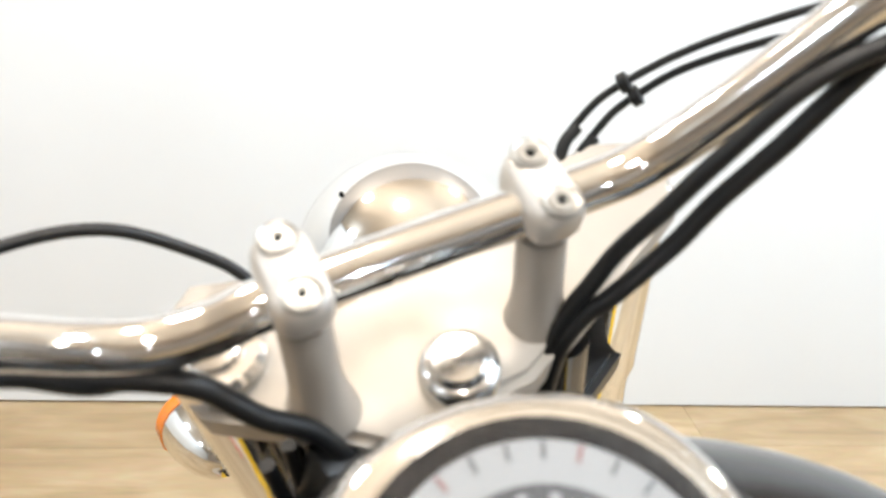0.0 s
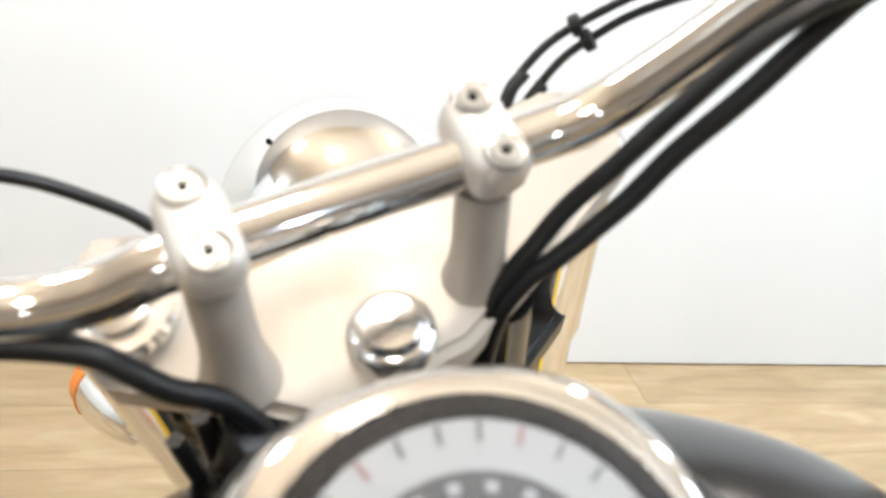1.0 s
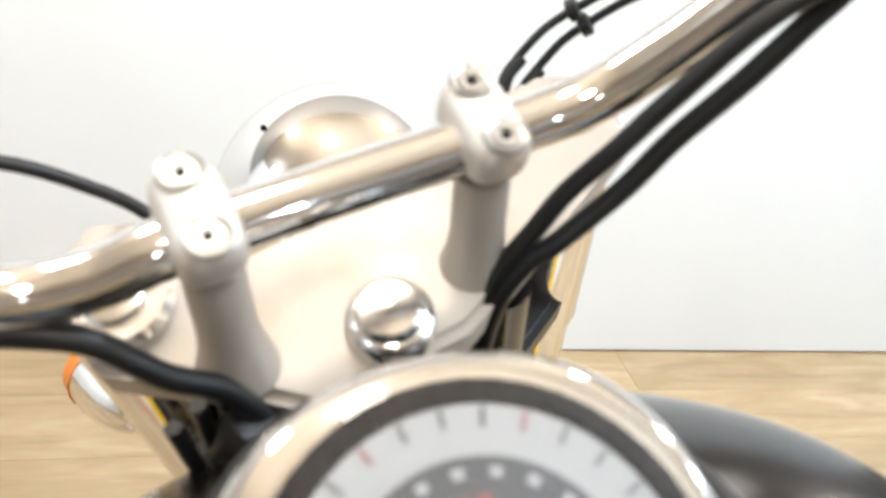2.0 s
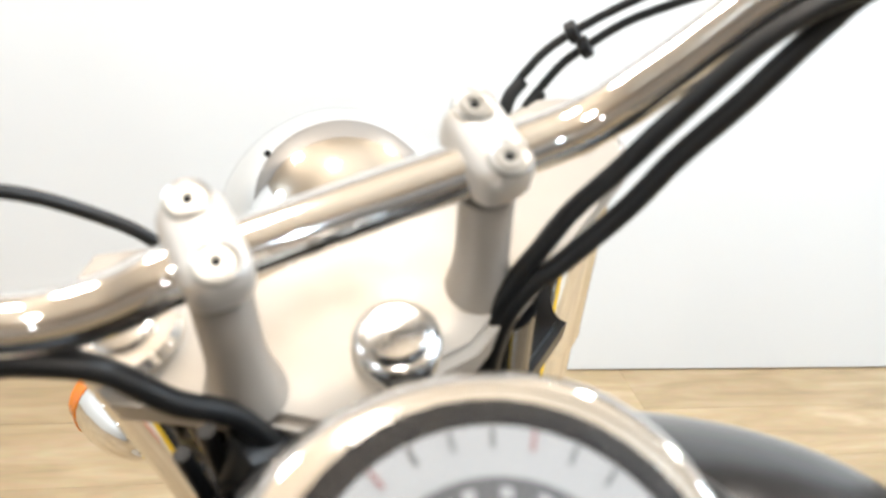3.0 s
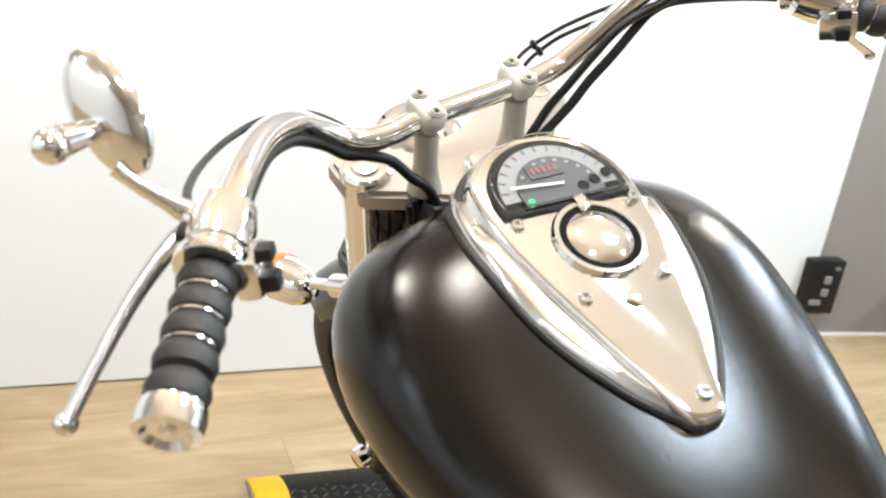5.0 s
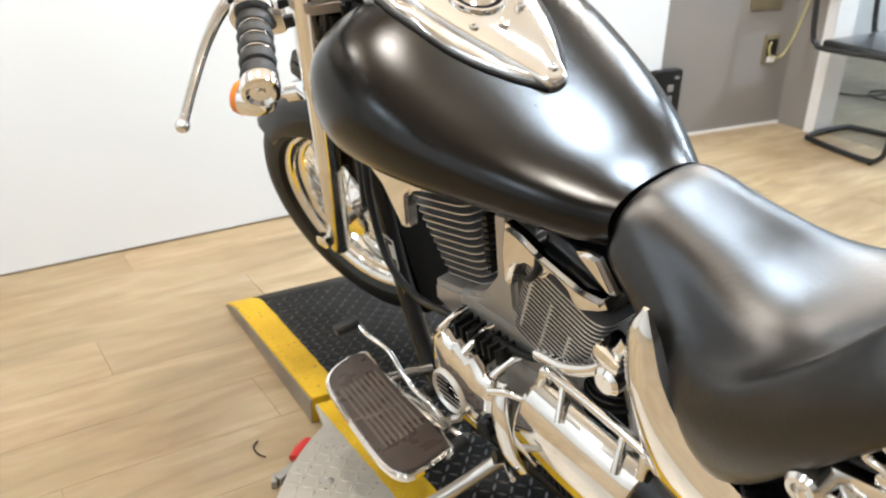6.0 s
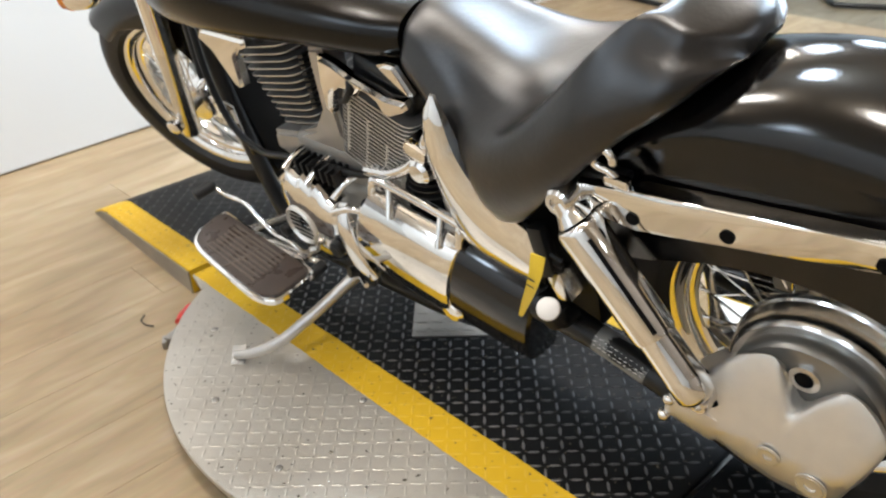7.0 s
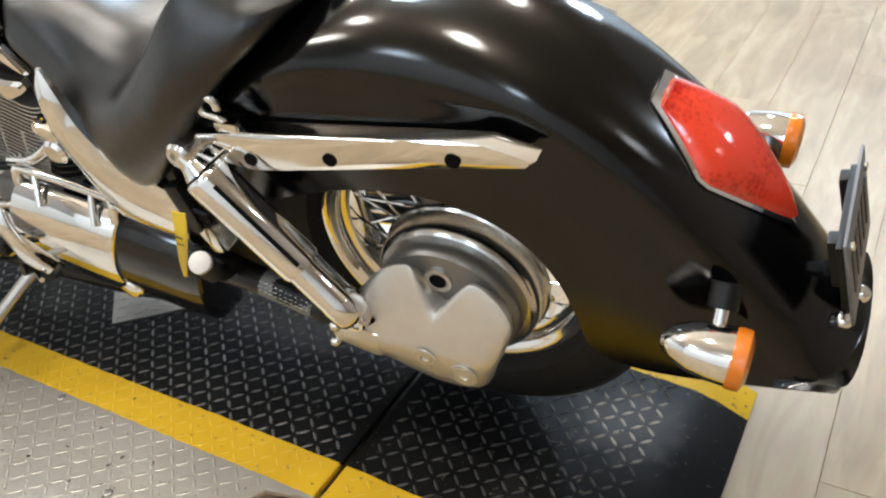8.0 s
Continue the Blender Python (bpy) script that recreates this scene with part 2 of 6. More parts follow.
def wood_mat(name, tone=(1.0, 1.0, 1.0)):
    m = bpy.data.materials.new(name)
    m.use_nodes = True
    nt = m.node_tree
    N, L = nt.nodes, nt.links
    bs = N["Principled BSDF"]
    co, oi = N.new("ShaderNodeTexCoord"), N.new("ShaderNodeObjectInfo")
    off = N.new("ShaderNodeVectorMath")
    off.operation = "MULTIPLY_ADD"
    rnd = N.new("ShaderNodeCombineXYZ")
    L.new(oi.outputs["Random"], rnd.inputs[0])
    L.new(oi.outputs["Random"], rnd.inputs[1])
    L.new(rnd.outputs[0], off.inputs[0])
    off.inputs[1].default_value = (37.0, 91.0, 0)
    L.new(co.outputs["Object"], off.inputs[2])
    mp = N.new("ShaderNodeMapping")
    mp.inputs["Scale"].default_value = (1.5, 8.0, 1.0)
    L.new(off.outputs[0], mp.inputs["Vector"])
    n1 = N.new("ShaderNodeTexNoise")
    n1.inputs["Scale"].default_value, n1.inputs["Detail"].default_value, n1.inputs["Distortion"].default_value = 2.2, 8, 0.8
    L.new(mp.outputs[0], n1.inputs["Vector"])
    n2 = N.new("ShaderNodeTexNoise")
    n2.inputs["Scale"].default_value, n2.inputs["Detail"].default_value = 14.0, 6
    L.new(mp.outputs[0], n2.inputs["Vector"])
    ramp = N.new("ShaderNodeValToRGB")
    ramp.color_ramp.elements[0].position, ramp.color_ramp.elements[0].color = 0.28, (0.295 * tone[0], 0.225 * tone[1], 0.132 * tone[2], 1)
    ramp.color_ramp.elements[1].position, ramp.color_ramp.elements[1].color = 0.72, (0.465 * tone[0], 0.370 * tone[1], 0.240 * tone[2], 1)
    e = ramp.color_ramp.elements.new(0.5)
    e.color = (0.388 * tone[0], 0.294 * tone[1], 0.176 * tone[2], 1)
    L.new(n1.outputs["Fac"], ramp.inputs[0])
    mix = N.new("ShaderNodeMix")
    mix.data_type, mix.blend_type = "RGBA", "MULTIPLY"
    mix.inputs[0].default_value = 0.2
    L.new(ramp.outputs[0], mix.inputs[6])
    L.new(n2.outputs["Color"], mix.inputs[7])
    hsv = N.new("ShaderNodeHueSaturation")
    hsv.inputs["Saturation"].default_value = 1.04
    mr = N.new("ShaderNodeMapRange")
    mr.inputs[3].default_value, mr.inputs[4].default_value = 0.93, 1.09
    L.new(oi.outputs["Random"], mr.inputs[0])
    L.new(mr.outputs[0], hsv.inputs["Value"])
    L.new(mix.outputs[2], hsv.inputs["Color"])
    geo = N.new("ShaderNodeNewGeometry")      # broad scuffed, dirty patches that run over the joints
    patch = N.new("ShaderNodeTexNoise")
    patch.inputs["Scale"].default_value, patch.inputs["Detail"].default_value = 1.6, 5
    L.new(geo.outputs["Position"], patch.inputs["Vector"])
    pr = N.new("ShaderNodeMapRange")
    pr.inputs[1].default_value, pr.inputs[2].default_value = 0.50, 0.72
    pr.inputs[3].default_value, pr.inputs[4].default_value = 0.0, 0.55
    L.new(patch.outputs["Fac"], pr.inputs[0])
    dirt = N.new("ShaderNodeMix")
    dirt.data_type, dirt.blend_type = "RGBA", "MULTIPLY"
    dirt.inputs[7].default_value = (0.62, 0.50, 0.36, 1)
    L.new(pr.outputs[0], dirt.inputs[0])
    L.new(hsv.outputs[0], dirt.inputs[6])
    L.new(dirt.outputs[2], bs.inputs["Base Color"])
    bs.inputs["Roughness"].default_value = 0.42
    bp = N.new("ShaderNodeBump")
    bp.inputs["Strength"].default_value, bp.inputs["Distance"].default_value = 0.12, 0.002
    L.new(n2.outputs["Fac"], bp.inputs["Height"])
    L.new(bp.outputs[0], bs.inputs["Normal"])
    return m


def deck_mat(name, bare, tip=False):
    """Diamond plate painted black between two yellow bands, bare steel outside them, worn through in places."""
    m = bpy.data.materials.new(name)
    m.use_nodes = True
    nt = m.node_tree
    N, L = nt.nodes, nt.links
    bs = N["Principled BSDF"]
    co = N.new("ShaderNodeTexCoord")
    sep = N.new("ShaderNodeSeparateXYZ")
    nz = N.new("ShaderNodeTexNoise")
    nz.inputs["Scale"].default_value, nz.inputs["Detail"].default_value = 30, 5
    L.new(co.outputs["Object"], nz.inputs["Vector"])
    wob = N.new("ShaderNodeMath")
    wob.operation = "MULTIPLY_ADD"
    L.new(nz.outputs["Fac"], wob.inputs[0])
    wob.inputs[1].default_value = 0.006
    L.new(co.outputs["Object"], sep.inputs[0])
    L.new(sep.outputs["X"], wob.inputs[2])
    # bands as steps on x
    def step(edge):
        s = N.new("ShaderNodeMath")
        s.operation = "GREATER_THAN"
        s.inputs[1].default_value = edge + 0.003
        L.new(wob.outputs[0], s.inputs[0])
        return s.outputs[0]
    def blend(fac, a, b):
        x = N.new("ShaderNodeMix")
        x.data_type = "RGBA"
        for sock, v in ((x.inputs[0], fac), (x.inputs[6], a), (x.inputs[7], b)):
            if isinstance(v, tuple):
                sock.default_value = v
            else:
                L.new(v, sock)
        return x.outputs[2]
    grime = N.new("ShaderNodeTexNoise")
    grime.inputs["Scale"].default_value, grime.inputs["Detail"].default_value = 7, 8
    L.new(co.outputs["Object"], grime.inputs["Vector"])
    yel = blend(grime.outputs["Fac"], (0.74, 0.47, 0.02, 1), (0.50, 0.31, 0.015, 1))
    blk = blend(grime.outputs["Fac"], (0.004, 0.004, 0.0042, 1), (0.009, 0.009, 0.009, 1))
    if tip:     # lug tips lighter: rubbed paint, with glints put into the colour
        blk = blend(grime.outputs["Fac"], (0.02, 0.02, 0.02, 1), (0.16, 0.155, 0.147, 1) if bare else (0.045, 0.044, 0.042, 1))
    if not bare:     # a patch rubbed down to bare steel by the rear wheel
        gap = N.new("ShaderNodeVectorMath")
        gap.operation = "DISTANCE"
        gap.inputs[1].default_value = (0.010, -0.222, -0.012)
        L.new(co.outputs["Object"], gap.inputs[0])
        sm = N.new("ShaderNodeMath")
        sm.operation = "MULTIPLY_ADD"
        L.new(nz.outputs["Fac"], sm.inputs[0])
        sm.inputs[1].default_value = -0.10
        L.new(gap.outputs["Value"], sm.inputs[2])
        edge = N.new("ShaderNodeMapRange")
        edge.inputs[1].default_value, edge.inputs[2].default_value = -0.005, 0.055
        edge.inputs[3].default_value, edge.inputs[4].default_value = 1.0, 0.0
        L.new(sm.outputs[0], edge.inputs[0])
        blk = blend(edge.outputs[0], blk, (0.55, 0.49, 0.40, 1) if tip else (0.05, 0.045, 0.04, 1))
    steel = blend(grime.outputs["Fac"], (0.70, 0.67, 0.61, 1), (0.42, 0.39, 0.34, 1))
    s1, s2, s3, s4 = (step(v) for v in (BAND[0], BAND[1], BAND[2], BAND[3]))
    col = blend(s1, steel if bare else yel, yel)
    col = blend(s2, col, blk)
    col = blend(s3, col, yel)
    if bare:
        col = blend(s4, col, steel)
    # paint worn off in specks
    sp = N.new("ShaderNodeTexNoise")
    sp.inputs["Scale"].default_value, sp.inputs["Detail"].default_value = 90, 4
    L.new(co.outputs["Object"], sp.inputs["Vector"])
    th = N.new("ShaderNodeMapRange")
    th.inputs[1].default_value, th.inputs[2].default_value = 0.66, 0.69
    L.new(sp.outputs["Fac"], th.inputs[0])
    col = blend(th.outputs[0], col, (0.10, 0.085, 0.06, 1))
    L.new(col, bs.inputs["Base Color"])
    if bare:
        inner = N.new("ShaderNodeMath")
        inner.operation = "SUBTRACT"
        L.new(s1, inner.inputs[0])
        L.new(s4, inner.inputs[1])
        mt = N.new("ShaderNodeMath")
        mt.operation = "SUBTRACT"
        mt.inputs[0].default_value = 0.85
        L.new(inner.outputs[0], mt.inputs[1])
        mt.use_clamp = True
        L.new(mt.outputs[0], bs.inputs["Metallic"])
    r = N.new("ShaderNodeMapRange")
    r.inputs[3].default_value, r.inputs[4].default_value = 0.30, 0.58
    L.new(grime.outputs["Fac"], r.inputs[0])
    L.new(r.outputs[0], bs.inputs["Roughness"])
    bs.inputs["Specular IOR Level"].default_value = 0.4 if tip else 0.09
    return m


BAND = (-0.359, -0.284, 0.135, 0.21)     # edges of the yellow bands across the deck
DISC = (-0.045, 0.765, 0.632)            # turntable centre and radius
GAP_REAR, GAP_FRONT = 0.145, 1.385
RAMP_REAR, RAMP_FRONT = -0.392, 2.01

WOOD = wood_mat("wood_plank")
# Greyer floor beyond the opening, its tone also lowered to offset the added lamp.
WOOD_GREY = wood_mat("grey_wood_plank", (0.55, 0.60, 0.64))
DECK_DISC = deck_mat("turntable_deck", True)
DECK_RAMP = deck_mat("ramp_deck", False)
TREAD_DISC = deck_mat("turntable_tread", True, True)
TREAD_RAMP = deck_mat("ramp_tread", False, True)
BARE_PLATE = node_mat("bare_diamond_plate", (0.42, 0.40, 0.365), 0.40, 0.85, vary=0.3, scale=9, rough_vary=0.1, bump=0.1)
WALL_WHITE = node_mat("white_wall_paint", (0.73, 0.75, 0.755), 0.55, vary=0.04, scale=1.5, bump=0.05, bump_scale=250)
WALL_BEIGE = node_mat("greige_wall_paint", (0.225, 0.207, 0.19), 0.6, vary=0.06, scale=1.5, bump=0.06, bump_scale=250)
TAN_WALL = node_mat("tan_wall_paint", (0.30, 0.25, 0.20), 0.6, vary=0.06, scale=1.5, bump=0.06, bump_scale=250)
CEIL_WHITE = node_mat("ceiling_paint", (0.47, 0.40, 0.315), 0.7, vary=0.05, scale=2)
TRIM_WHITE = node_mat("white_trim_paint", (0.78, 0.77, 0.75), 0.4, vary=0.04, scale=6)
SUBFLOOR = node_mat("subfloor", (0.22, 0.17, 0.11), 0.8, vary=0.2)

# ---------------------------------------------------------------- the room
X_W, X_E, Y_S, Y_N = -4.2, 2.59, -4.6, 2.537
PANEL_Y = 2.512


def slab(name, x0, x1, y0, y1, z0, z1, material, label, category):
    b = B()
    box(b, pose((x0 + x1) / 2, (y0 + y1) / 2, (z0 + z1) / 2), x1 - x0, y1 - y0, z1 - z0)
    return solo(name, b, material, label, category, kind="structure")


floor = slab("floor", X_W - 0.2, 6.2, Y_S - 0.2, 5.2, FLOOR_Z - 0.2, FLOOR_Z - 0.006, SUBFLOOR, "wood-look plank floor, light tan with darker grain", "floor")
slab("ceiling", X_W - 0.2, 6.2, Y_S - 0.2, 5.2, CEIL_Z, CEIL_Z + 0.15, CEIL_WHITE, "plain tan ceiling over the showroom", "ceiling")
slab("wall_north", X_W, 1.7, Y_N, Y_N + 0.15, FLOOR_Z - 0.05, CEIL_Z, WALL_BEIGE, "greige painted wall behind the white panel", "wall")
BEIGE = (1.70, 2.537, 2.60, 2.428)      # the greige wall runs slightly askew to the panel


def beige_y(x):
    return BEIGE[1] + (x - BEIGE[0]) * (BEIGE[3] - BEIGE[1]) / (BEIGE[2] - BEIGE[0])


b = B()
skin(b, [[(x, y, z) for x, y in ((BEIGE[0], BEIGE[1]), (BEIGE[2], BEIGE[3]), (BEIGE[2], BEIGE[3] + 0.22), (BEIGE[0], BEIGE[1] + 0.13))] for z in (FLOOR_Z - 0.05, CEIL_Z)])
solo("wall_northeast", b, WALL_BEIGE, "greige painted wall with outlets beside the white panel", "wall", kind="structure", angle=20)
b = B()
skin(b, [[(x, y, z) for x, y in ((1.80, beige_y(1.80) - 0.008), (BEIGE[2] - 0.004, BEIGE[3] - 0.008), (BEIGE[2] - 0.004, BEIGE[3] - 0.001), (1.80, beige_y(1.80) - 0.001))] for z in (FLOOR_Z, FLOOR_Z + 0.012)])
solo("baseboard", b, TRIM_WHITE, "thin white bead along the floor", "trim", kind="structure", angle=20)
slab("wall_backdrop", X_W, 1.825, PANEL_Y, PANEL_Y + 0.02, FLOOR_Z + 0.007, 1.55, WALL_WHITE, "smooth bright white backdrop wall panel", "wall")
slab("wall_west", X_W - 0.15, X_W, Y_S, Y_N + 0.15, FLOOR_Z - 0.05, CEIL_Z, WALL_WHITE, "plain white painted wall", "wall")
slab("wall_south", X_W - 0.15, 6.0, Y_S - 0.15, Y_S, FLOOR_Z - 0.05, CEIL_Z, TAN_WALL, "plain tan painted wall", "wall")
DOOR_N, DOOR_S = 2.275, -0.6
slab("wall_east", X_E, X_E + 0.12, DOOR_N, 2.44, FLOOR_Z - 0.05, CEIL_Z, WALL_BEIGE, "greige wall pier beside a wide opening", "wall")
slab("wall_east_south", X_E, X_E + 0.12, Y_S, DOOR_S, FLOOR_Z - 0.05, CEIL_Z, WALL_BEIGE, "greige wall south of a wide opening", "wall")
slab("wall_east_lintel", X_E, X_E + 0.12, DOOR_S, DOOR_N, 2.1, CEIL_Z, WALL_BEIGE, "greige wall above a wide opening", "wall")
slab("wall_far_east", 5.6, 5.75, Y_S, 5.0, FLOOR_Z - 0.05, CEIL_Z, WALL_WHITE, "white wall of the room beyond the opening", "wall")
slab("wall_far_north", X_E + 0.12, 5.6, 3.6, 3.75, FLOOR_Z - 0.05, CEIL_Z, WALL_WHITE, "white wall of the room beyond the opening", "wall")
slab("trim", X_E - 0.008, X_E + 0.13, DOOR_N - 0.055, DOOR_N - 0.001, FLOOR_Z - 0.003, 2.18, TRIM_WHITE, "white painted casing round the opening", "trim")

# floor planks, running across the lift
pb = B()
box(pb, pose(0, 0, -0.006), 1.2194, 0.1794, 0.012, 0.0006, 1)
plank_mesh = finish(pb, "plank", WOOD)
pb = B()
box(pb, pose(0, 0, -0.006), 1.2194, 0.1794, 0.012, 0.0006, 1)
grey_plank_mesh = finish(pb, "grey_plank", WOOD_GREY)       # floor of the room beyond the opening
PW, PL = 0.18, 1.22
SILL_X = X_E + 0.06      # the flooring changes under the opening


def lay(x0, x1, y0, y1):
    row = 0
    y = y0
    while y < y1:
        x = x0 + (row * 0.47) % PL - PL
        while x < x1:
            cuts = [x, SILL_X, x + PL] if x < SILL_X < x + PL else [x, x + PL]
            for a, c in zip(cuts, cuts[1:]):
                if c - a > 0.02:
                    o = new("plank", grey_plank_mesh if a >= SILL_X else plank_mesh)
                    o.matrix_basis = pose((a + c) / 2, y + PW / 2, FLOOR_Z) @ Matrix.Diagonal(((c - a) / PL, 1, 1, 1))
                    o.parent = floor
            x += PL
        y += PW
        row += 1


lay(-2.3, 3.9, -1.6, 2.75)


def joined_planks(left, right, material):
    vs, fs = [], []
    def add(x0, x1, y0, y1, row):
        x = x0 + (row * 0.47) % PL - PL
        while x < x1:
            a, c = max(x, x0, left), min(x + PL, x1, right)
            if c > a + 0.02:
                i = len(vs)
                vs.extend([(px, py, FLOOR_Z - 0.003) for px, py in ((a, y0), (c, y0), (c, y1), (a, y1))])
                fs.append((i, i + 1, i + 2, i + 3))
            x += PL
    row = 0
    y = Y_S
    while y < 5.0:
        if y <= -1.6 or y >= 2.6:
            add(X_W, 5.6, y, y + PW, row)
        else:
            add(X_W, -2.2, y, y + PW, row)
            add(3.7, 5.6, y, y + PW, row)
        y += PW
        row += 1
    me = bpy.data.meshes.new("planks_beyond")
    me.from_pydata(vs, [], fs)
    me.materials.append(material)
    o = new("planks_beyond", me)
    o.parent = floor
    tagged(o, kind="stuff")


joined_planks(X_W, SILL_X, WOOD)
joined_planks(SILL_X, 5.6, WOOD_GREY)

# ---------------------------------------------------------------- ceiling lamps
# All out of view; the hanging globe form is assumed, to light the ceiling.
for lx, ly, watts, lr, warm in LAMPS:
    d = bpy.data.lights.new("unseen_room_light", "POINT")
    d.shadow_soft_size, d.energy = lr, 3.6 * watts
    d.color = ((0.80, 0.91, 1.0), (1.0, 0.975, 0.925), (1.0, 0.90, 0.77))[warm]
    o = new("unseen_room_lamp", d)
    o.matrix_basis = pose(lx, ly, CEIL_Z - 0.24)
    h = B()
    lathe(h, [(0.055, 0.0), (0.055, -0.012), (0.012, -0.022), (0.008, -0.03), (0.008, lr - 0.215), (0.5 * lr + 0.012, lr - 0.222), (0.5 * lr + 0.012, lr - 0.234), (0.0, lr - 0.234)], pose(lx, ly, CEIL_Z - 0.0005), 24)
    solo("unseen_lamp_holder", h, TRIM_WHITE, "assumed round white lamp holder on a short stem", "lamp", "ceiling lamps")

# ---------------------------------------------------------------- the motorcycle lift: turntable and two ramps
def lug_mesh(name, material, spots):
    """Raised lugs of a diamond plate as one mesh. spots: (x, y, z, slope, turned)."""
    vs, fs = [], []
    a, w, hgt = 0.0118, 0.0026, 0.0014
    prof = [(-a, 0, 0), (-0.4 * a, -w, 0), (0.4 * a, -w, 0), (a, 0, 0), (0.4 * a, w, 0), (-0.4 * a, w, 0), (-0.55 * a, 0, hgt), (0.55 * a, 0, hgt)]
    tris = [(0, 1, 6), (1, 2, 7, 6), (2, 3, 7), (3, 4, 7), (4, 5, 6, 7), (5, 0, 6)]
    for x, y, z, sl, turned in spots:
        c = s = math.sqrt(0.5)
        if turned:
            s = -s
        i = len(vs)
        low_lug = 0.35 if not BAND[1] < x < BAND[2] else 1.0
        for px, py, pz in prof:
            pz *= low_lug
            qx, qy = px * c - py * s, px * s + py * c
            vs.append((x + qx, y + qy, z + pz + sl * qy))
        fs.extend(tuple(i + k for k in f) for f in tris)
    me = bpy.data.meshes.new(name)
    me.from_pydata(vs, [], fs)
    me.materials.append(material)
    return me


def lug_grid(x0, x1, y0, y1, inside, height):
    step = 0.0235
    out = []
    for i in range(int((x1 - x0) / step) + 1):
        for j in range(int((y1 - y0) / step) + 1):
            x, y = x0 + i * step, y0 + j * step
            if inside(x, y):
                z, sl = height(y)
                out.append((x, y, z, sl, (i + j) % 2))
    return out


lift = thing("turntable", "round diamond-plate turntable with a black deck between yellow bands", "turntable", kind="")
cx, cy, rad = DISC


def disc_outline(r):
    """The disc, cut straight where the two ramps meet it."""
    pts = []
    for k in range(180):
        a = 2 * math.pi * k / 180
        x, y = cx + r * math.cos(a), cy + r * math.sin(a)
        if BAND[0] - 0.004 < x < BAND[3] + 0.004:
            y = GAP_FRONT - 0.008 if y > cy else GAP_REAR + 0.008
        pts.append((x, min(max(y, GAP_REAR + 0.008), GAP_FRONT - 0.008)))
    return pts


b = B()
plate(b, disc_outline(rad), 0.010, pose(0, 0, -0.010), 0.0015)
part("deck", b, DECK_DISC, lift)
b = B()
plate(b, [(cx + (rad - 0.012) * math.cos(2 * math.pi * k / 120), cy + (rad - 0.012) * math.sin(2 * math.pi * k / 120)) for k in range(120)], 0.030, pose(0, 0, -0.0405))
part("skirt", b, DULL_STEEL, lift, "grey steel edge band")
b = B()
lathe(b, [(0.5, 0), (0.5, -FLOOR_Z - 0.041)], pose(cx, cy, FLOOR_Z), 64)
part("base", b, FRAME_BLACK, lift, "dark base ring")
inside_disc = lambda x, y: ((x - cx) ** 2 + (y - cy) ** 2 < (rad - 0.015) ** 2 or BAND[0] + 0.012 < x < BAND[3] - 0.012) and GAP_REAR + 0.02 < y < GAP_FRONT - 0.02
lugs = new("tread", lug_mesh("tread", TREAD_DISC, lug_grid(cx - rad, cx + rad, cy - rad, cy + rad, inside_disc, lambda y: (0.0, 0.0))))
lugs.parent = lift
tagged(lugs, "raised tread lugs", kind="stuff")
for k in range(14):
    a = 2 * math.pi * k / 14 + 0.15
    for rr in (0.86 * rad, 0.52 * rad):
        x, y = cx + rr * math.cos(a), cy + rr * math.sin(a)
        if BAND[0] - 0.01 < x < BAND[3] or rr < 0.5 * rad:
            continue
        b = B()
        lathe(b, [(0.0075, 0), (0.0075, 0.0012), (0.006, 0.002), (0.0, 0.002)], pose(x, y, 0.0003), 14)
        part("bolt", b, DULL_STEEL, lift)

for nm, y_top, y_end in (("front_ramp", GAP_FRONT + 0.004, RAMP_FRONT), ("rear_ramp", GAP_REAR - 0.004, RAMP_REAR)):
    ramp = thing(nm, "wedge ramp with black diamond-plate deck and yellow edge bands", "ramp", "lift ramps")
    sg = 1 if y_end > y_top else -1
    low = FLOOR_Z + 0.004
    b = B()
    x0, x1 = BAND[0], BAND[3]
    knee = y_end - sg * 0.10
    drop = -0.026
    prof = [(y_top, 0), (knee, drop), (knee + sg * 0.04, drop - 0.010), (y_end, low), (y_end, FLOOR_Z + 0.0005), (y_top, FLOOR_Z + 0.0005)]
    skin(b, [[(x, y, z) for y, z in prof] for x in (x0, x1)])
    bmesh.ops.bevel(b, geom=[e for e in b.edges if abs(e.verts[0].co.x - e.verts[1].co.x) < 1e-4 and e.verts[0].co.z > FLOOR_Z + 0.002], offset=0.002, segments=1, affect="EDGES")
    part("deck", b, DECK_RAMP, ramp)
    for xs in (x0 - 0.0035, x1 + 0.0005):
        b = B()
        skin(b, [[(x, y, z - (0.004 if z > FLOOR_Z + 0.002 else 0)) for y, z in prof] for x in (xs, xs + 0.003)])
        part("side_plate", b, BARE_PLATE, ramp, "bare diamond-plate side")
    if sg > 0:      # pushed up slightly askew to the turntable
        ramp.matrix_basis = pose(-0.07, GAP_FRONT, 0) @ pose(0, 0, 0, 0, 0, -2.2) @ pose(0.07, -GAP_FRONT, 0)
    sl = drop / (knee - y_top)
    hgt = lambda y: ((y - y_top) * sl + 0.0002, sl)
    lo_y, hi_y = min(y_top, y_end), max(y_top, y_end)
    spots = lug_grid(x0 + 0.012, x1 - 0.01, lo_y + 0.012, hi_y - 0.012, lambda x, y: (knee - y) * sg > 0.012, hgt)
    t = new("tread", lug_mesh("tread", TREAD_RAMP, spots))
    t.parent = ramp
    tagged(t, "raised tread lugs", kind="stuff")

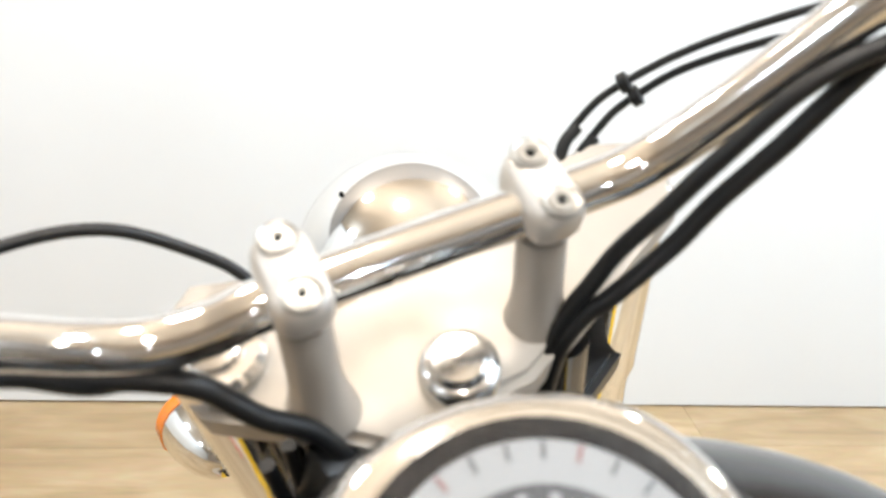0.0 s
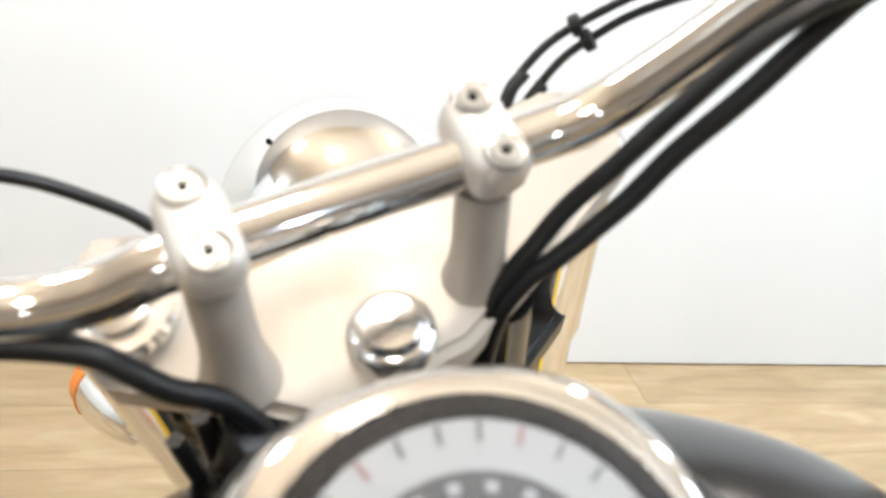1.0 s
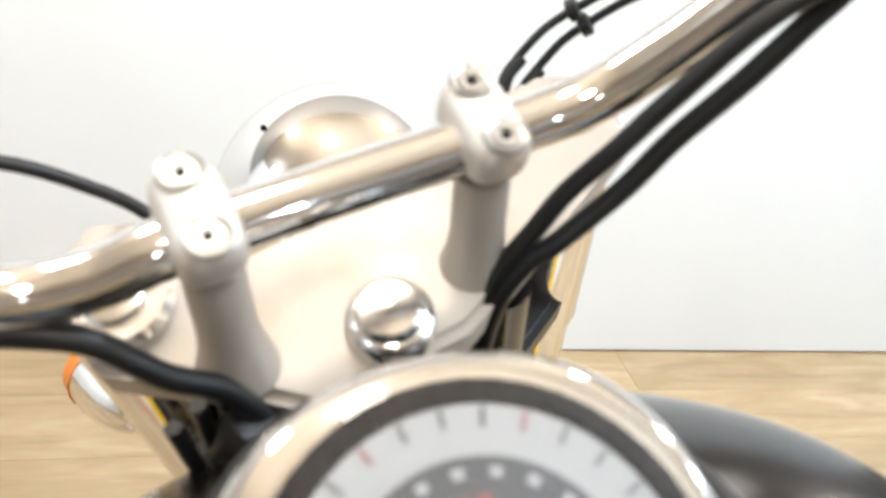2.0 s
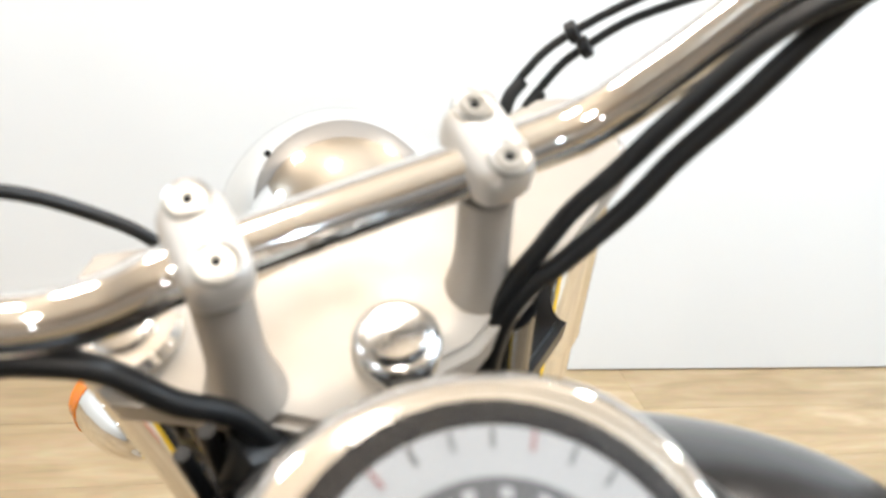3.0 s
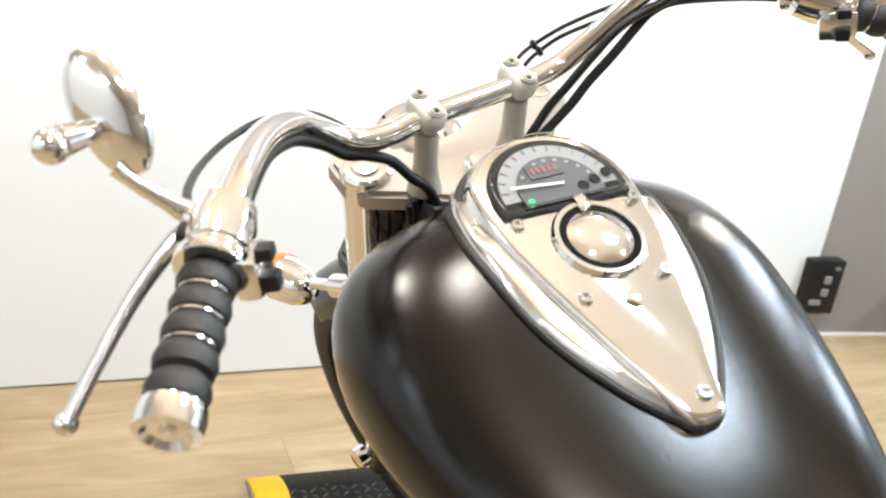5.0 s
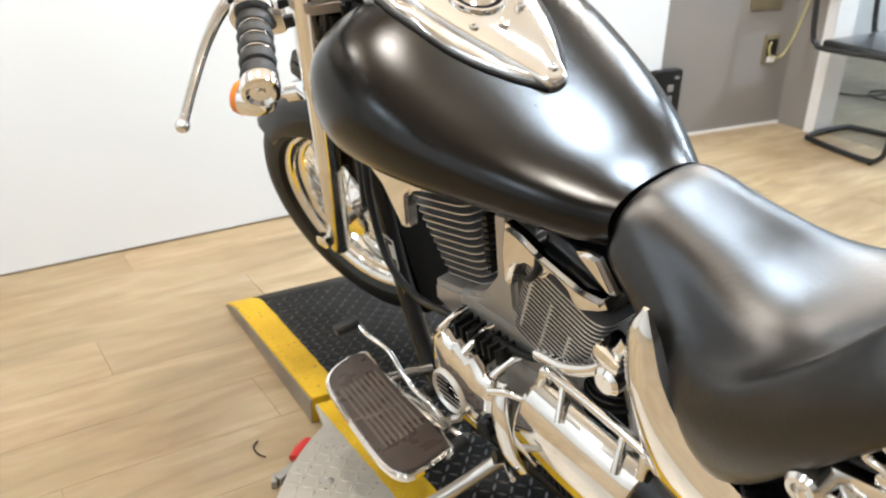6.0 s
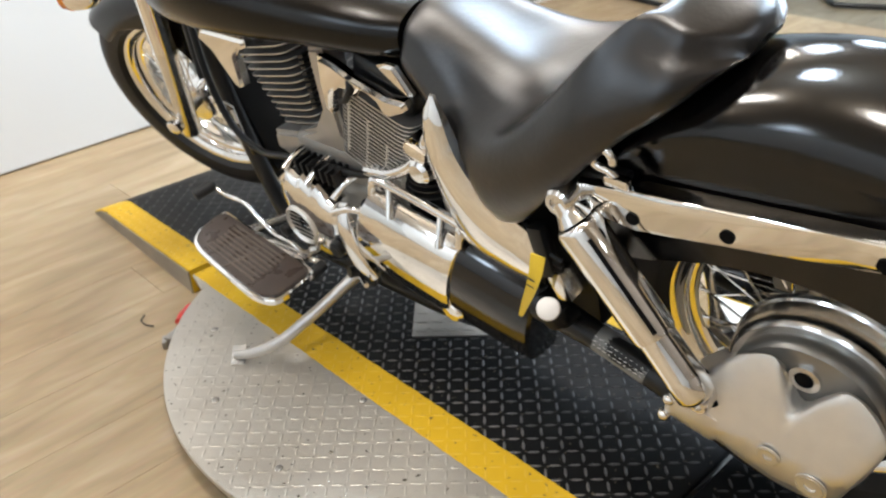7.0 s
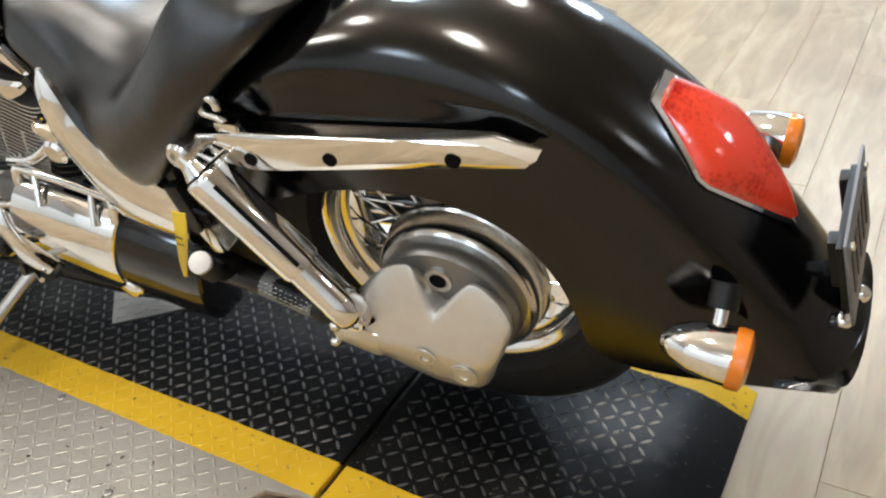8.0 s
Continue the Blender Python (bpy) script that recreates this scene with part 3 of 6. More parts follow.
b = B()
plate(b, [(-0.175, 0.795), (-0.06, 0.675), (0.06, 0.795), (-0.055, 0.915)], 0.003, pose(0, 0, 0.0006))
for x, y, z, sl, tn in lug_grid(-0.15, 0.04, 0.7, 0.9, lambda x, y: abs(x + 0.058) + abs(y - 0.795) < 0.105, lambda y: (0.0036, 0)):
    bb = B()
    box(bb, pose(x, y, z, 0, 0, 45 if tn else -45), 0.02, 0.006, 0.002)
    join(b, bb)
solo("steel_plate", b, BARE_PLATE, "bare square diamond-plate cover lying on the black deck", "plate")

# ---------------------------------------------------------------- the motorcycle, built upright and leaned on its stand
def lens_mat(name, base, rough=0.12, trans=0.55):
    m = node_mat(name, base, rough, 0.0, vary=0.25, scale=60, bump=0.5, bump_scale=260)
    bs = m.node_tree.nodes["Principled BSDF"]
    bs.inputs["Transmission Weight"].default_value = trans
    bs.inputs["Coat Weight"].default_value = 0.25
    return m


RED_LENS = lens_mat("red_lens", (0.62, 0.012, 0.008), 0.12, 0.25)


def prism(m, deep, bright, scale):
    """Moulded prisms in a lens: small cells, thrown-back light put into brighter colour patches."""
    nt = m.node_tree
    bs = nt.nodes["Principled BSDF"]
    co = nt.nodes.new("ShaderNodeTexCoord")
    cell = nt.nodes.new("ShaderNodeTexVoronoi")
    cell.inputs["Scale"].default_value = scale
    big = nt.nodes.new("ShaderNodeTexNoise")
    big.inputs["Scale"].default_value, big.inputs["Detail"].default_value = 16, 2
    ramp = nt.nodes.new("ShaderNodeValToRGB")
    ramp.color_ramp.elements[0].position, ramp.color_ramp.elements[0].color = 0.38, (*deep, 1)
    ramp.color_ramp.elements[1].position, ramp.color_ramp.elements[1].color = 0.68, (*bright, 1)
    mul = nt.nodes.new("ShaderNodeMath")
    mul.operation = "MULTIPLY_ADD"
    mul.inputs[1].default_value = 0.28
    for n in (cell, big):
        nt.links.new(co.outputs["Object"], n.inputs["Vector"])
    nt.links.new(cell.outputs["Distance"], mul.inputs[0])
    nt.links.new(big.outputs["Fac"], mul.inputs[2])
    nt.links.new(mul.outputs[0], ramp.inputs[0])
    nt.links.new(ramp.outputs[0], bs.inputs["Base Color"])
    bp = nt.nodes.new("ShaderNodeBump")
    bp.inputs["Strength"].default_value, bp.inputs["Distance"].default_value = 0.14, 0.002
    nt.links.new(cell.outputs["Distance"], bp.inputs["Height"])
    nt.links.new(bp.outputs[0], bs.inputs["Normal"])


prism(RED_LENS, (0.42, 0.004, 0.003), (0.95, 0.075, 0.03), 150)
AMBER_LENS = lens_mat("amber_lens", (0.95, 0.27, 0.01), 0.15, 0.2)
DIAL_WHITE = node_mat("dial_face", (0.19, 0.19, 0.187), 0.5, vary=0.05)
DIAL_GREY = node_mat("dial_grey", (0.034, 0.033, 0.033), 0.5, vary=0.2)
DIAL_RED = node_mat("dial_red", (0.13, 0.035, 0.03), 0.5)
NEEDLE = node_mat("needle_white", (0.85, 0.82, 0.8), 0.4)
STICKER = node_mat("label_sticker", (0.22, 0.22, 0.215), 0.4, vary=0.2, scale=80)
STICKER_WHITE = node_mat("label_white", (0.75, 0.74, 0.72), 0.4, vary=0.1, scale=50)
GREEN_LED = bpy.data.materials.new("green_lamp")
GREEN_LED.use_nodes = True
GREEN_LED.node_tree.nodes["Principled BSDF"].inputs["Base Color"].default_value = (0.02, 0.5, 0.12, 1)
GREEN_LED.node_tree.nodes["Principled BSDF"].inputs["Emission Color"].default_value = (0.05, 0.9, 0.3, 1)
GREEN_LED.node_tree.nodes["Principled BSDF"].inputs["Emission Strength"].default_value = 1.6
CLEAR = bpy.data.materials.new("clear_lens")
CLEAR.use_nodes = True
_c = CLEAR.node_tree.nodes["Principled BSDF"]
_c.inputs["Base Color"].default_value = (1, 1, 1, 1)
_c.inputs["Roughness"].default_value = 0.03
_c.inputs["Transmission Weight"].default_value = 1.0
_c.inputs["IOR"].default_value = 1.12

LEAN, YAW, X0 = 12.0, 3.5, 0.02
bike = thing("motorcycle", "satin black cruiser motorcycle with chrome trim, leaning on its kickstand", "motorcycle",
             at=Matrix.Translation((X0, 0, 0)) @ Matrix.Rotation(radians(YAW), 4, "Z") @ Matrix.Rotation(radians(-LEAN), 4, "Y"))

# steering turned to the left
RAKE = radians(24)
PIVOT = Vector((0.0, 1.28, 0.94))
STEER = Matrix.Translation(PIVOT) @ Matrix.Rotation(radians(12.0), 4, Vector((0, -math.sin(RAKE), math.cos(RAKE)))) @ Matrix.Translation(-PIVOT)
FRONT = STEER @ Matrix.Translation(PIVOT) @ Matrix.Rotation(radians(-5.3), 4, "Y") @ Matrix.Translation(-PIVOT)
SIDE = Matrix.Rotation(radians(90), 4, "Y")     # lathe axis along +x


def wheel(name, centre, rim_r, tyre_r, tyre_w, rim_w, spokes, m=None):
    c = Vector(centre)
    base = Matrix.Translation(c) @ SIDE
    w = rim_w / 2
    b = B()
    lathe(b, [(rim_r - 0.025, -w + 0.026), (rim_r - 0.019, -w + 0.021), (rim_r - 0.013, -w + 0.0205), (rim_r - 0.009, -w + 0.015), (rim_r - 0.0085, -w + 0.009), (rim_r - 0.004, -w + 0.005), (rim_r, -w), (rim_r + 0.008, -w - 0.002), (rim_r + 0.008, -w + 0.006), (rim_r + 0.001, -w + 0.012),
              (rim_r + 0.001, w - 0.012), (rim_r + 0.008, w - 0.006), (rim_r + 0.008, w + 0.002), (rim_r, w), (rim_r - 0.004, w - 0.005), (rim_r - 0.0085, w - 0.009), (rim_r - 0.009, w - 0.015), (rim_r - 0.013, w - 0.0205), (rim_r - 0.019, w - 0.021), (rim_r - 0.025, w - 0.026), (rim_r - 0.027, 0), (rim_r - 0.025, -w + 0.026)], base, 72, cap=False)
    rim = part(name, b, CHROME, bike, "chrome wire-spoke wheel rim", m)
    b = B()
    h = tyre_w / 2
    d = tyre_r - rim_r
    prof = [(rim_r + 0.002, -w + 0.01), (rim_r + 0.2 * d, -h * 0.9), (rim_r + 0.45 * d, -h), (rim_r + 0.7 * d, -h * 0.96), (rim_r + 0.88 * d, -h * 0.78), (tyre_r - 0.004, -h * 0.45), (tyre_r, 0),
            (tyre_r - 0.004, h * 0.45), (rim_r + 0.88 * d, h * 0.78), (rim_r + 0.7 * d, h * 0.96), (rim_r + 0.45 * d, h), (rim_r + 0.2 * d, h * 0.9), (rim_r + 0.002, w - 0.01)]
    lathe(b, prof, base, 72, cap=False)
    part("tyre", b, RUBBER, rim, "black rubber tyre", m)
    b = B()
    lathe(b, [(0.0, -0.06), (0.05, -0.06), (0.055, -0.05), (0.035, -0.04), (0.035, 0.04), (0.055, 0.05), (0.05, 0.06), (0.0, 0.06)], base, 32)
    part("hub", b, SATIN_CHROME, rim, "", m)
    for k in range(spokes):
        a = 2 * math.pi * k / spokes
        sgn = 1 if k % 2 else -1
        a2 = a + (0.32 if (k // 2) % 2 else -0.32)
        p = c + Vector((sgn * 0.048, 0.052 * math.cos(a2), 0.052 * math.sin(a2)))
        q = c + Vector((sgn * 0.008, (rim_r - 0.02) * math.cos(a), (rim_r - 0.02) * math.sin(a)))
        b = B()
        rod(b, p, q, 0.0022, 6)
        part("spoke", b, CHROME, rim, "", m)
    return rim


wheel("rear_wheel", (0, 0.03, 0.335), 0.210, 0.322, 0.165, 0.10, 40)
# Made-up far-side tubes that keep floor and yellow band out of the rim's reflections.
for z0 in (0.195, 0.288):
    b = B()
    tube(b, [(0.165, 0.46, z0 - 0.01), (0.172, 0.30, z0), (0.178, 0.05, z0 + 0.004), (0.182, -0.20, z0 + 0.010)], [0.030, 0.042, 0.044, 0.043], 24)
    part("rim_reflection_blocker", b, CHROME, bike, "chrome tube added on the far side to block rim reflections")
wheel("front_wheel", (0.0, 1.605, 0.330), 0.214, 0.300, 0.13, 0.085, 40, FRONT)

# front brake disc
b = B()
lathe(b, [(0.10, 0), (0.16, 0), (0.16, 0.005), (0.10, 0.005), (0.10, 0)], Matrix.Translation((0.085, 1.605, 0.330)) @ SIDE, 48, cap=False)
part("brake_disc", b, DULL_STEEL, bike, "steel brake disc", FRONT)


# ------------------------------------------------ tank
def body_ring(y, w, zb, zt, low=0.42, e=2.4, n=36, cx=0.0):
    """One cross-section of the tank or seat: widest below the middle, rounded over the top, flatter below."""
    zc = zb + (zt - zb) * low
    ring = []
    for k in range(n):
        a = 2 * math.pi * k / n
        c, s = math.cos(a), math.sin(a)
        x = w * math.copysign(abs(c) ** (2 / e), c)
        hh = (zt - zc) if s > 0 else (zc - zb)
        ring.append((cx + x, y, zc + hh * math.copysign(abs(s) ** (2 / e), s)))
    return ring


def spline(rows, count):
    """A natural cubic spline through the rows, even in chord length."""
    p = np.array(rows, dtype=float)
    u = np.concatenate(([0.0], np.cumsum(np.linalg.norm(np.diff(p, axis=0), axis=1))))
    n, h = len(p), np.diff(u)
    a, r = np.eye(n), np.zeros_like(p)
    for i in range(1, n - 1):
        a[i, i - 1:i + 2] = h[i - 1], 2 * (h[i - 1] + h[i]), h[i]
        r[i] = 6 * ((p[i + 1] - p[i]) / h[i] - (p[i] - p[i - 1]) / h[i - 1])
    m = np.linalg.solve(a, r)
    out = []
    for t in np.linspace(0, u[-1], count):
        i = min(max(int(np.searchsorted(u, t)) - 1, 0), n - 2)
        q, s = (u[i + 1] - t) / h[i], (t - u[i]) / h[i]
        out.append(tuple(float(v) for v in q * p[i] + s * p[i + 1] + ((q ** 3 - q) * m[i] + (s ** 3 - s) * m[i + 1]) * h[i] ** 2 / 6))
    return out


def body(rows, steps=5, e=2.4, low=0.42, n=36):
    """A body lofted through cross-sections (y, half width, bottom, top)."""
    b = B()
    skin(b, [body_ring(y, max(w, 0.002), zb, zt, low, e, n) for y, w, zb, zt in spline(rows, steps * len(rows))])
    return b


TANK = [(1.2945, 0.006, 0.770, 0.800), (1.292, 0.045, 0.735, 0.835), (1.281, 0.110, 0.705, 0.868), (1.245, 0.180, 0.672, 0.900), (1.19, 0.222, 0.666, 0.932), (1.135, 0.243, 0.666, 0.947), (1.07, 0.249, 0.670, 0.936),
        (0.94, 0.228, 0.678, 0.870), (0.84, 0.191, 0.677, 0.821), (0.74, 0.139, 0.662, 0.773), (0.69, 0.104, 0.650, 0.750), (0.670, 0.090, 0.643, 0.745)]
tank_mesh = body(TANK, 6, 2.5, 0.54, 56)
for _ in range(5):
    bmesh.ops.smooth_vert(tank_mesh, verts=tank_mesh.verts, factor=0.5, use_axis_x=True, use_axis_y=True, use_axis_z=True)
tank_skin = BVHTree.FromBMesh(tank_mesh)
part("fuel_tank", tank_mesh, BLACK_PAINT, bike, "satin black teardrop fuel tank")

# ------------------------------------------------ seat
# rows: y, top at the middle, crease x, crease z, lower edge x, lower edge z
SEAT = [(0.678, 0.722, 0.070, 0.700, 0.078, 0.655), (0.664, 0.750, 0.086, 0.725, 0.098, 0.650), (0.63, 0.752, 0.097, 0.714, 0.110, 0.632), (0.58, 0.738, 0.112, 0.684, 0.126, 0.594),
        (0.53, 0.722, 0.134, 0.648, 0.148, 0.538), (0.48, 0.706, 0.157, 0.626, 0.170, 0.502), (0.43, 0.699, 0.165, 0.642, 0.182, 0.502), (0.375, 0.704, 0.158, 0.692, 0.188, 0.545),
        (0.33, 0.716, 0.148, 0.740, 0.186, 0.598), (0.295, 0.735, 0.133, 0.781, 0.181, 0.637), (0.268, 0.756, 0.112, 0.806, 0.174, 0.664), (0.250, 0.784, 0.092, 0.817, 0.168, 0.681), (0.238, 0.813, 0.086, 0.817, 0.163, 0.692),
        (0.222, 0.825, 0.086, 0.811, 0.156, 0.705), (0.198, 0.817, 0.086, 0.802, 0.144, 0.722), (0.174, 0.805, 0.072, 0.793, 0.118, 0.741), (0.156, 0.795, 0.054, 0.785, 0.088, 0.754), (0.144, 0.785, 0.036, 0.778, 0.060, 0.760), (0.138, 0.773, 0.018, 0.769, 0.032, 0.762)]


def seat_ring(y, zt, xc, zc, xb, zb):
    """Dished top falling to a rounded crease, then a tucked-in skirt."""
    half = []
    for k in range(17):
        t = k / 16
        lip = 0.010 * math.exp(-((t - 0.86) / 0.08) ** 2) * min(1.0, max(0.0, (0.60 - y) / 0.06), max(0.0, (y - 0.26) / 0.05))
        half.append((xc * t, zt + (zc - zt) * t ** (1.7 + 1.3 * min(1.0, max(0.0, (y - 0.33) / 0.08))) - lip))
    half += [(xc + 0.005, zc - 0.007), (xc + 0.008, zc - 0.018)]
    for k in range(1, 6):
        t = k / 5
        puff = (0.014 + 0.24 * max(0.0, xb - xc - 0.045)) * math.sin(math.pi * t)
        half.append((xc + 0.008 + (xb - xc - 0.008) * t + puff, zc - 0.018 + (zb - zc + 0.018) * t + 0.35 * puff * min(1.0, max(0.0, (xb - xc - 0.03) * 20))))
    half += [(xb - 0.006, zb - 0.008), (xb - 0.02, zb - 0.012), (xb * 0.4, zb + 0.01)]
    left = [(-x, y, z) for x, z in reversed(half[1:])]
    return left + [(x, y, z) for x, z in half]


fine_rows = [catmull([(r[0], r[i], 0) for r in SEAT], 5) for i in range(1, 6)]
b = B()
skin(b, [seat_ring(c[0].x, *(p.y for p in c)) for c in zip(*fine_rows)])
for _ in range(3):
    bmesh.ops.smooth_vert(b, verts=b.verts, factor=0.5, use_axis_x=True, use_axis_y=True, use_axis_z=True)
seat = part("seat", b, VINYL, bike, "black smooth vinyl solo seat", angle=60)
for s in (-1, 1):
    b = B()
    tube(b, [(s * (c[1].y + 0.010), c[0].x, c[2].y - 0.040) for c in zip(*fine_rows)][8:-12:3], 0.0022, 6, steps=3)
    part("seam", b, VINYL, seat, "stitched seam along the skirt")

# ------------------------------------------------ rear fender
F_OUT = [(0.36, 0.58), (0.315, 0.655), (0.24, 0.708), (0.15, 0.740), (0.04, 0.759), (-0.08, 0.742), (-0.195, 0.688), (-0.297, 0.606), (-0.378, 0.518), (-0.444, 0.430), (-0.492, 0.362), (-0.522, 0.330), (-0.532, 0.322)]
F_IN = [(0.30, 0.47), (0.245, 0.475), (0.185, 0.495), (0.12, 0.514), (0.04, 0.525), (-0.05, 0.515), (-0.12, 0.479), (-0.165, 0.42), (-0.19, 0.35), (-0.205, 0.300), (-0.26, 0.274), (-0.37, 0.284), (-0.495, 0.314)]
F_W = 0.122


def fender_lines(steps=5):
    return catmull([(0, y, z) for y, z in F_OUT], steps), catmull([(0, y, z) for y, z in F_IN], steps)


def fender_point(o, i, v, grow=0.0):
    """A point of the fender's skin; v from -1 (left lower edge) over 0 (crown) to 1."""
    way = (o - i).normalized()
    s, a = math.copysign(1, v), abs(v)
    span = (o - i).length
    crown = min(max(0.058, 0.079 - 0.9 * o.y * o.y), span * 0.5)
    if a < 0.6:
        t = a / 0.6 * math.pi / 2
        x = (F_W - 0.004 + grow) * math.sin(t) ** 0.9
        p = o + way * (grow - crown * (1 - math.cos(t)))
    else:
        t = (a - 0.6) / 0.4
        q = min(1.0, t / 0.42)
        x = F_W - 0.004 + grow + 0.014 * q * q * (3 - 2 * q) - 0.004 * t
        p = o - way * (crown + (span - crown) * t)
    return Vector((s * x, p.y, p.z))


outer, inner = fender_lines()
b = B()
VS = [-1, -0.9, -0.8, -0.72, -0.68, -0.665, -0.65, -0.635, -0.62, -0.61, -0.6, -0.54, -0.48, -0.4, -0.3, -0.2, -0.1]
VS = VS + [0] + [-v for v in reversed(VS)]
rings = []
for o, i in zip(outer, inner):
    ring = [fender_point(o, i, v) for v in VS]
    ring += [p + Vector((-math.copysign(0.004, p.x) if abs(p.x) > 0.01 else 0, 0, 0)) - (o - i).normalized() * (0.004 if abs(v) < 0.9 else 0.0) for p, v in zip(reversed(ring), reversed(VS))]
    rings.append(ring)
skin(b, rings)
part("rear_fender", b, FENDER_PAINT, bike, "deep valanced satin black rear fender")

# added black boxes fill the gap between seat and fender to keep it dark
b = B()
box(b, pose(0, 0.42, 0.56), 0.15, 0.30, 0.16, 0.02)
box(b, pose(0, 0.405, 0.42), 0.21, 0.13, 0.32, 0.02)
part("dark_gap_filler", b, PLASTIC_BLACK, bike)

# tail lamp, on the crown of the fender
def crown_at(u, v, grow):
    k = u * (len(outer) - 1)
    a = int(min(k, len(outer) - 2))
    f = k - a
    return fender_point(outer[a].lerp(outer[a + 1], f), inner[a].lerp(inner[a + 1], f), v, grow)


def tail_shape(scale, grow, u0=0.562, u1=0.715, bulge=0.026):
    """A lozenge on the fender, wide above the middle and pointed below."""
    b = B()
    rings = []
    n = 14
    for j in range(n + 1):
        t = j / n
        half = 0.215 * scale * (0.36 + 0.64 * t / 0.38) if t < 0.38 else 0.215 * scale * (1 - ((t - 0.38) / 0.62) ** 1.05 * 0.97)
        u = u0 + (u1 - u0) * (0.5 + (t - 0.5) * scale)
        ring = []
        for k in range(-8, 9):
            q = k / 8
            lift_ = grow + bulge * (1 - q * q) * math.sin(math.pi * min(max(0.06 + t * 0.9, 0), 1)) ** 0.6
            ring.append(crown_at(u, q * half, lift_))
        ring += [crown_at(u, q * half, 0.001) for q in (1, 0.5, 0, -0.5, -1)]
        rings.append(ring)
    skin(b, rings)
    return b


tail_lamp = part("tail_lamp", tail_shape(1.0, 0.006), RED_LENS, bike, "ribbed red tail lamp lens")
part("bezel", tail_shape(1.12, 0.003, bulge=0.004), CHROME, tail_lamp, "chrome tail lamp bezel")

# number plate and bracket
PLATE_M = pose(0.0, -0.497, 0.458, -12, 0, 0)
b = B()
box(b, PLATE_M, 0.18, 0.004, 0.125, 0.0015)
plate_ob = part("number_plate", b, node_mat("plate_grey", (0.16, 0.16, 0.17), 0.45, vary=0.3, scale=30), bike, "grey number plate on a black bracket")
b = B()
box(b, PLATE_M @ pose(0, 0.008, -0.005), 0.15, 0.010, 0.10, 0.003)
box(b, PLATE_M @ pose(-0.055, 0.016, 0.01), 0.022, 0.014, 0.07, 0.003)
box(b, PLATE_M @ pose(0.055, 0.016, 0.01), 0.022, 0.014, 0.07, 0.003)
tube(b, [(0, -0.44, 0.375), (0, -0.465, 0.385), (0, -0.49, 0.41)], 0.013, 8, flat=0.6)
box(b, pose(0, -0.50, 0.352, 6), 0.05, 0.012, 0.08, 0.004)
box(b, pose(-0.02, -0.512, 0.268, 8), 0.022, 0.014, 0.085, 0.004)
part("plate_bracket", b, PLASTIC_BLACK, plate_ob)
for k in range(5):
    b = B()
    box(b, PLATE_M @ pose(-0.06 + 0.03 * k, -0.0026, 0.0), 0.016, 0.0012, 0.06)
    part("print_bar", b, PLASTIC_BLACK, plate_ob)
for sx in (-0.07, 0.07):
    b = B()
    lathe(b, [(0.006, 0), (0.006, 0.004), (0.0, 0.006)], PLATE_M @ pose(sx, -0.002, 0.045, 90), 10)
    part("screw", b, CHROME, plate_ob)
for p in ((-0.045, -0.500, 0.352), (0.0, -0.515, 0.358)):
    b = B()
    ball(b, p, 0.012)
    part("plate_lamp", b, CHROME, plate_ob)


# ------------------------------------------------ indicators
def bullet(name, tip, tail, r, stem_to, m=None, rim=1.06):
    """A bullet indicator: chrome shell from its pointed tip to a flat amber lens."""
    tip, tail = Vector(tip), Vector(tail)
    L = (tail - tip).length
    f = along(tip, tail)
    b = B()
    lathe(b, [(0.0, 0), (0.3 * r, 0.03 * L), (0.62 * r, 0.16 * L), (0.86 * r, 0.36 * L), (0.98 * r, 0.6 * L), (r, 0.78 * L), (r, 0.80 * L)], f, 28)
    ob = part(name, b, CHROME, bike, "chrome bullet indicator", m)
    b = B()
    lathe(b, [(r * 1.03, 0.79 * L), (r * rim, 0.84 * L), (r * (rim - 0.02), 0.95 * L), (0.7 * r, 1.0 * L), (0.0, 1.01 * L)], f, 28)
    part("lens", b, AMBER_LENS, ob, "amber indicator lens", m)
    b = B()
    mid = tip.lerp(tail, 0.6)
    rod(b, mid, stem_to, 0.009, 12)
    part("stem", b, CHROME, ob, "", m)
    b = B()
    e = Vector(stem_to)
    rod(b, e, e + (e - mid).normalized() * 0.03, 0.018, 14)
    part("mount", b, PLASTIC_BLACK if m is None else CHROME, ob, "", m)
    return ob


for s in (-1, 1):
    up, off = (0.0, 0.178) if s < 0 else (0.055, 0.158)
    bullet("rear_indicator", (s * off, -0.309, 0.414 + up), (s * off, -0.412, 0.402 + up), 0.035, (s * (off - 0.036), -0.372, 0.443 + up * 0.5))

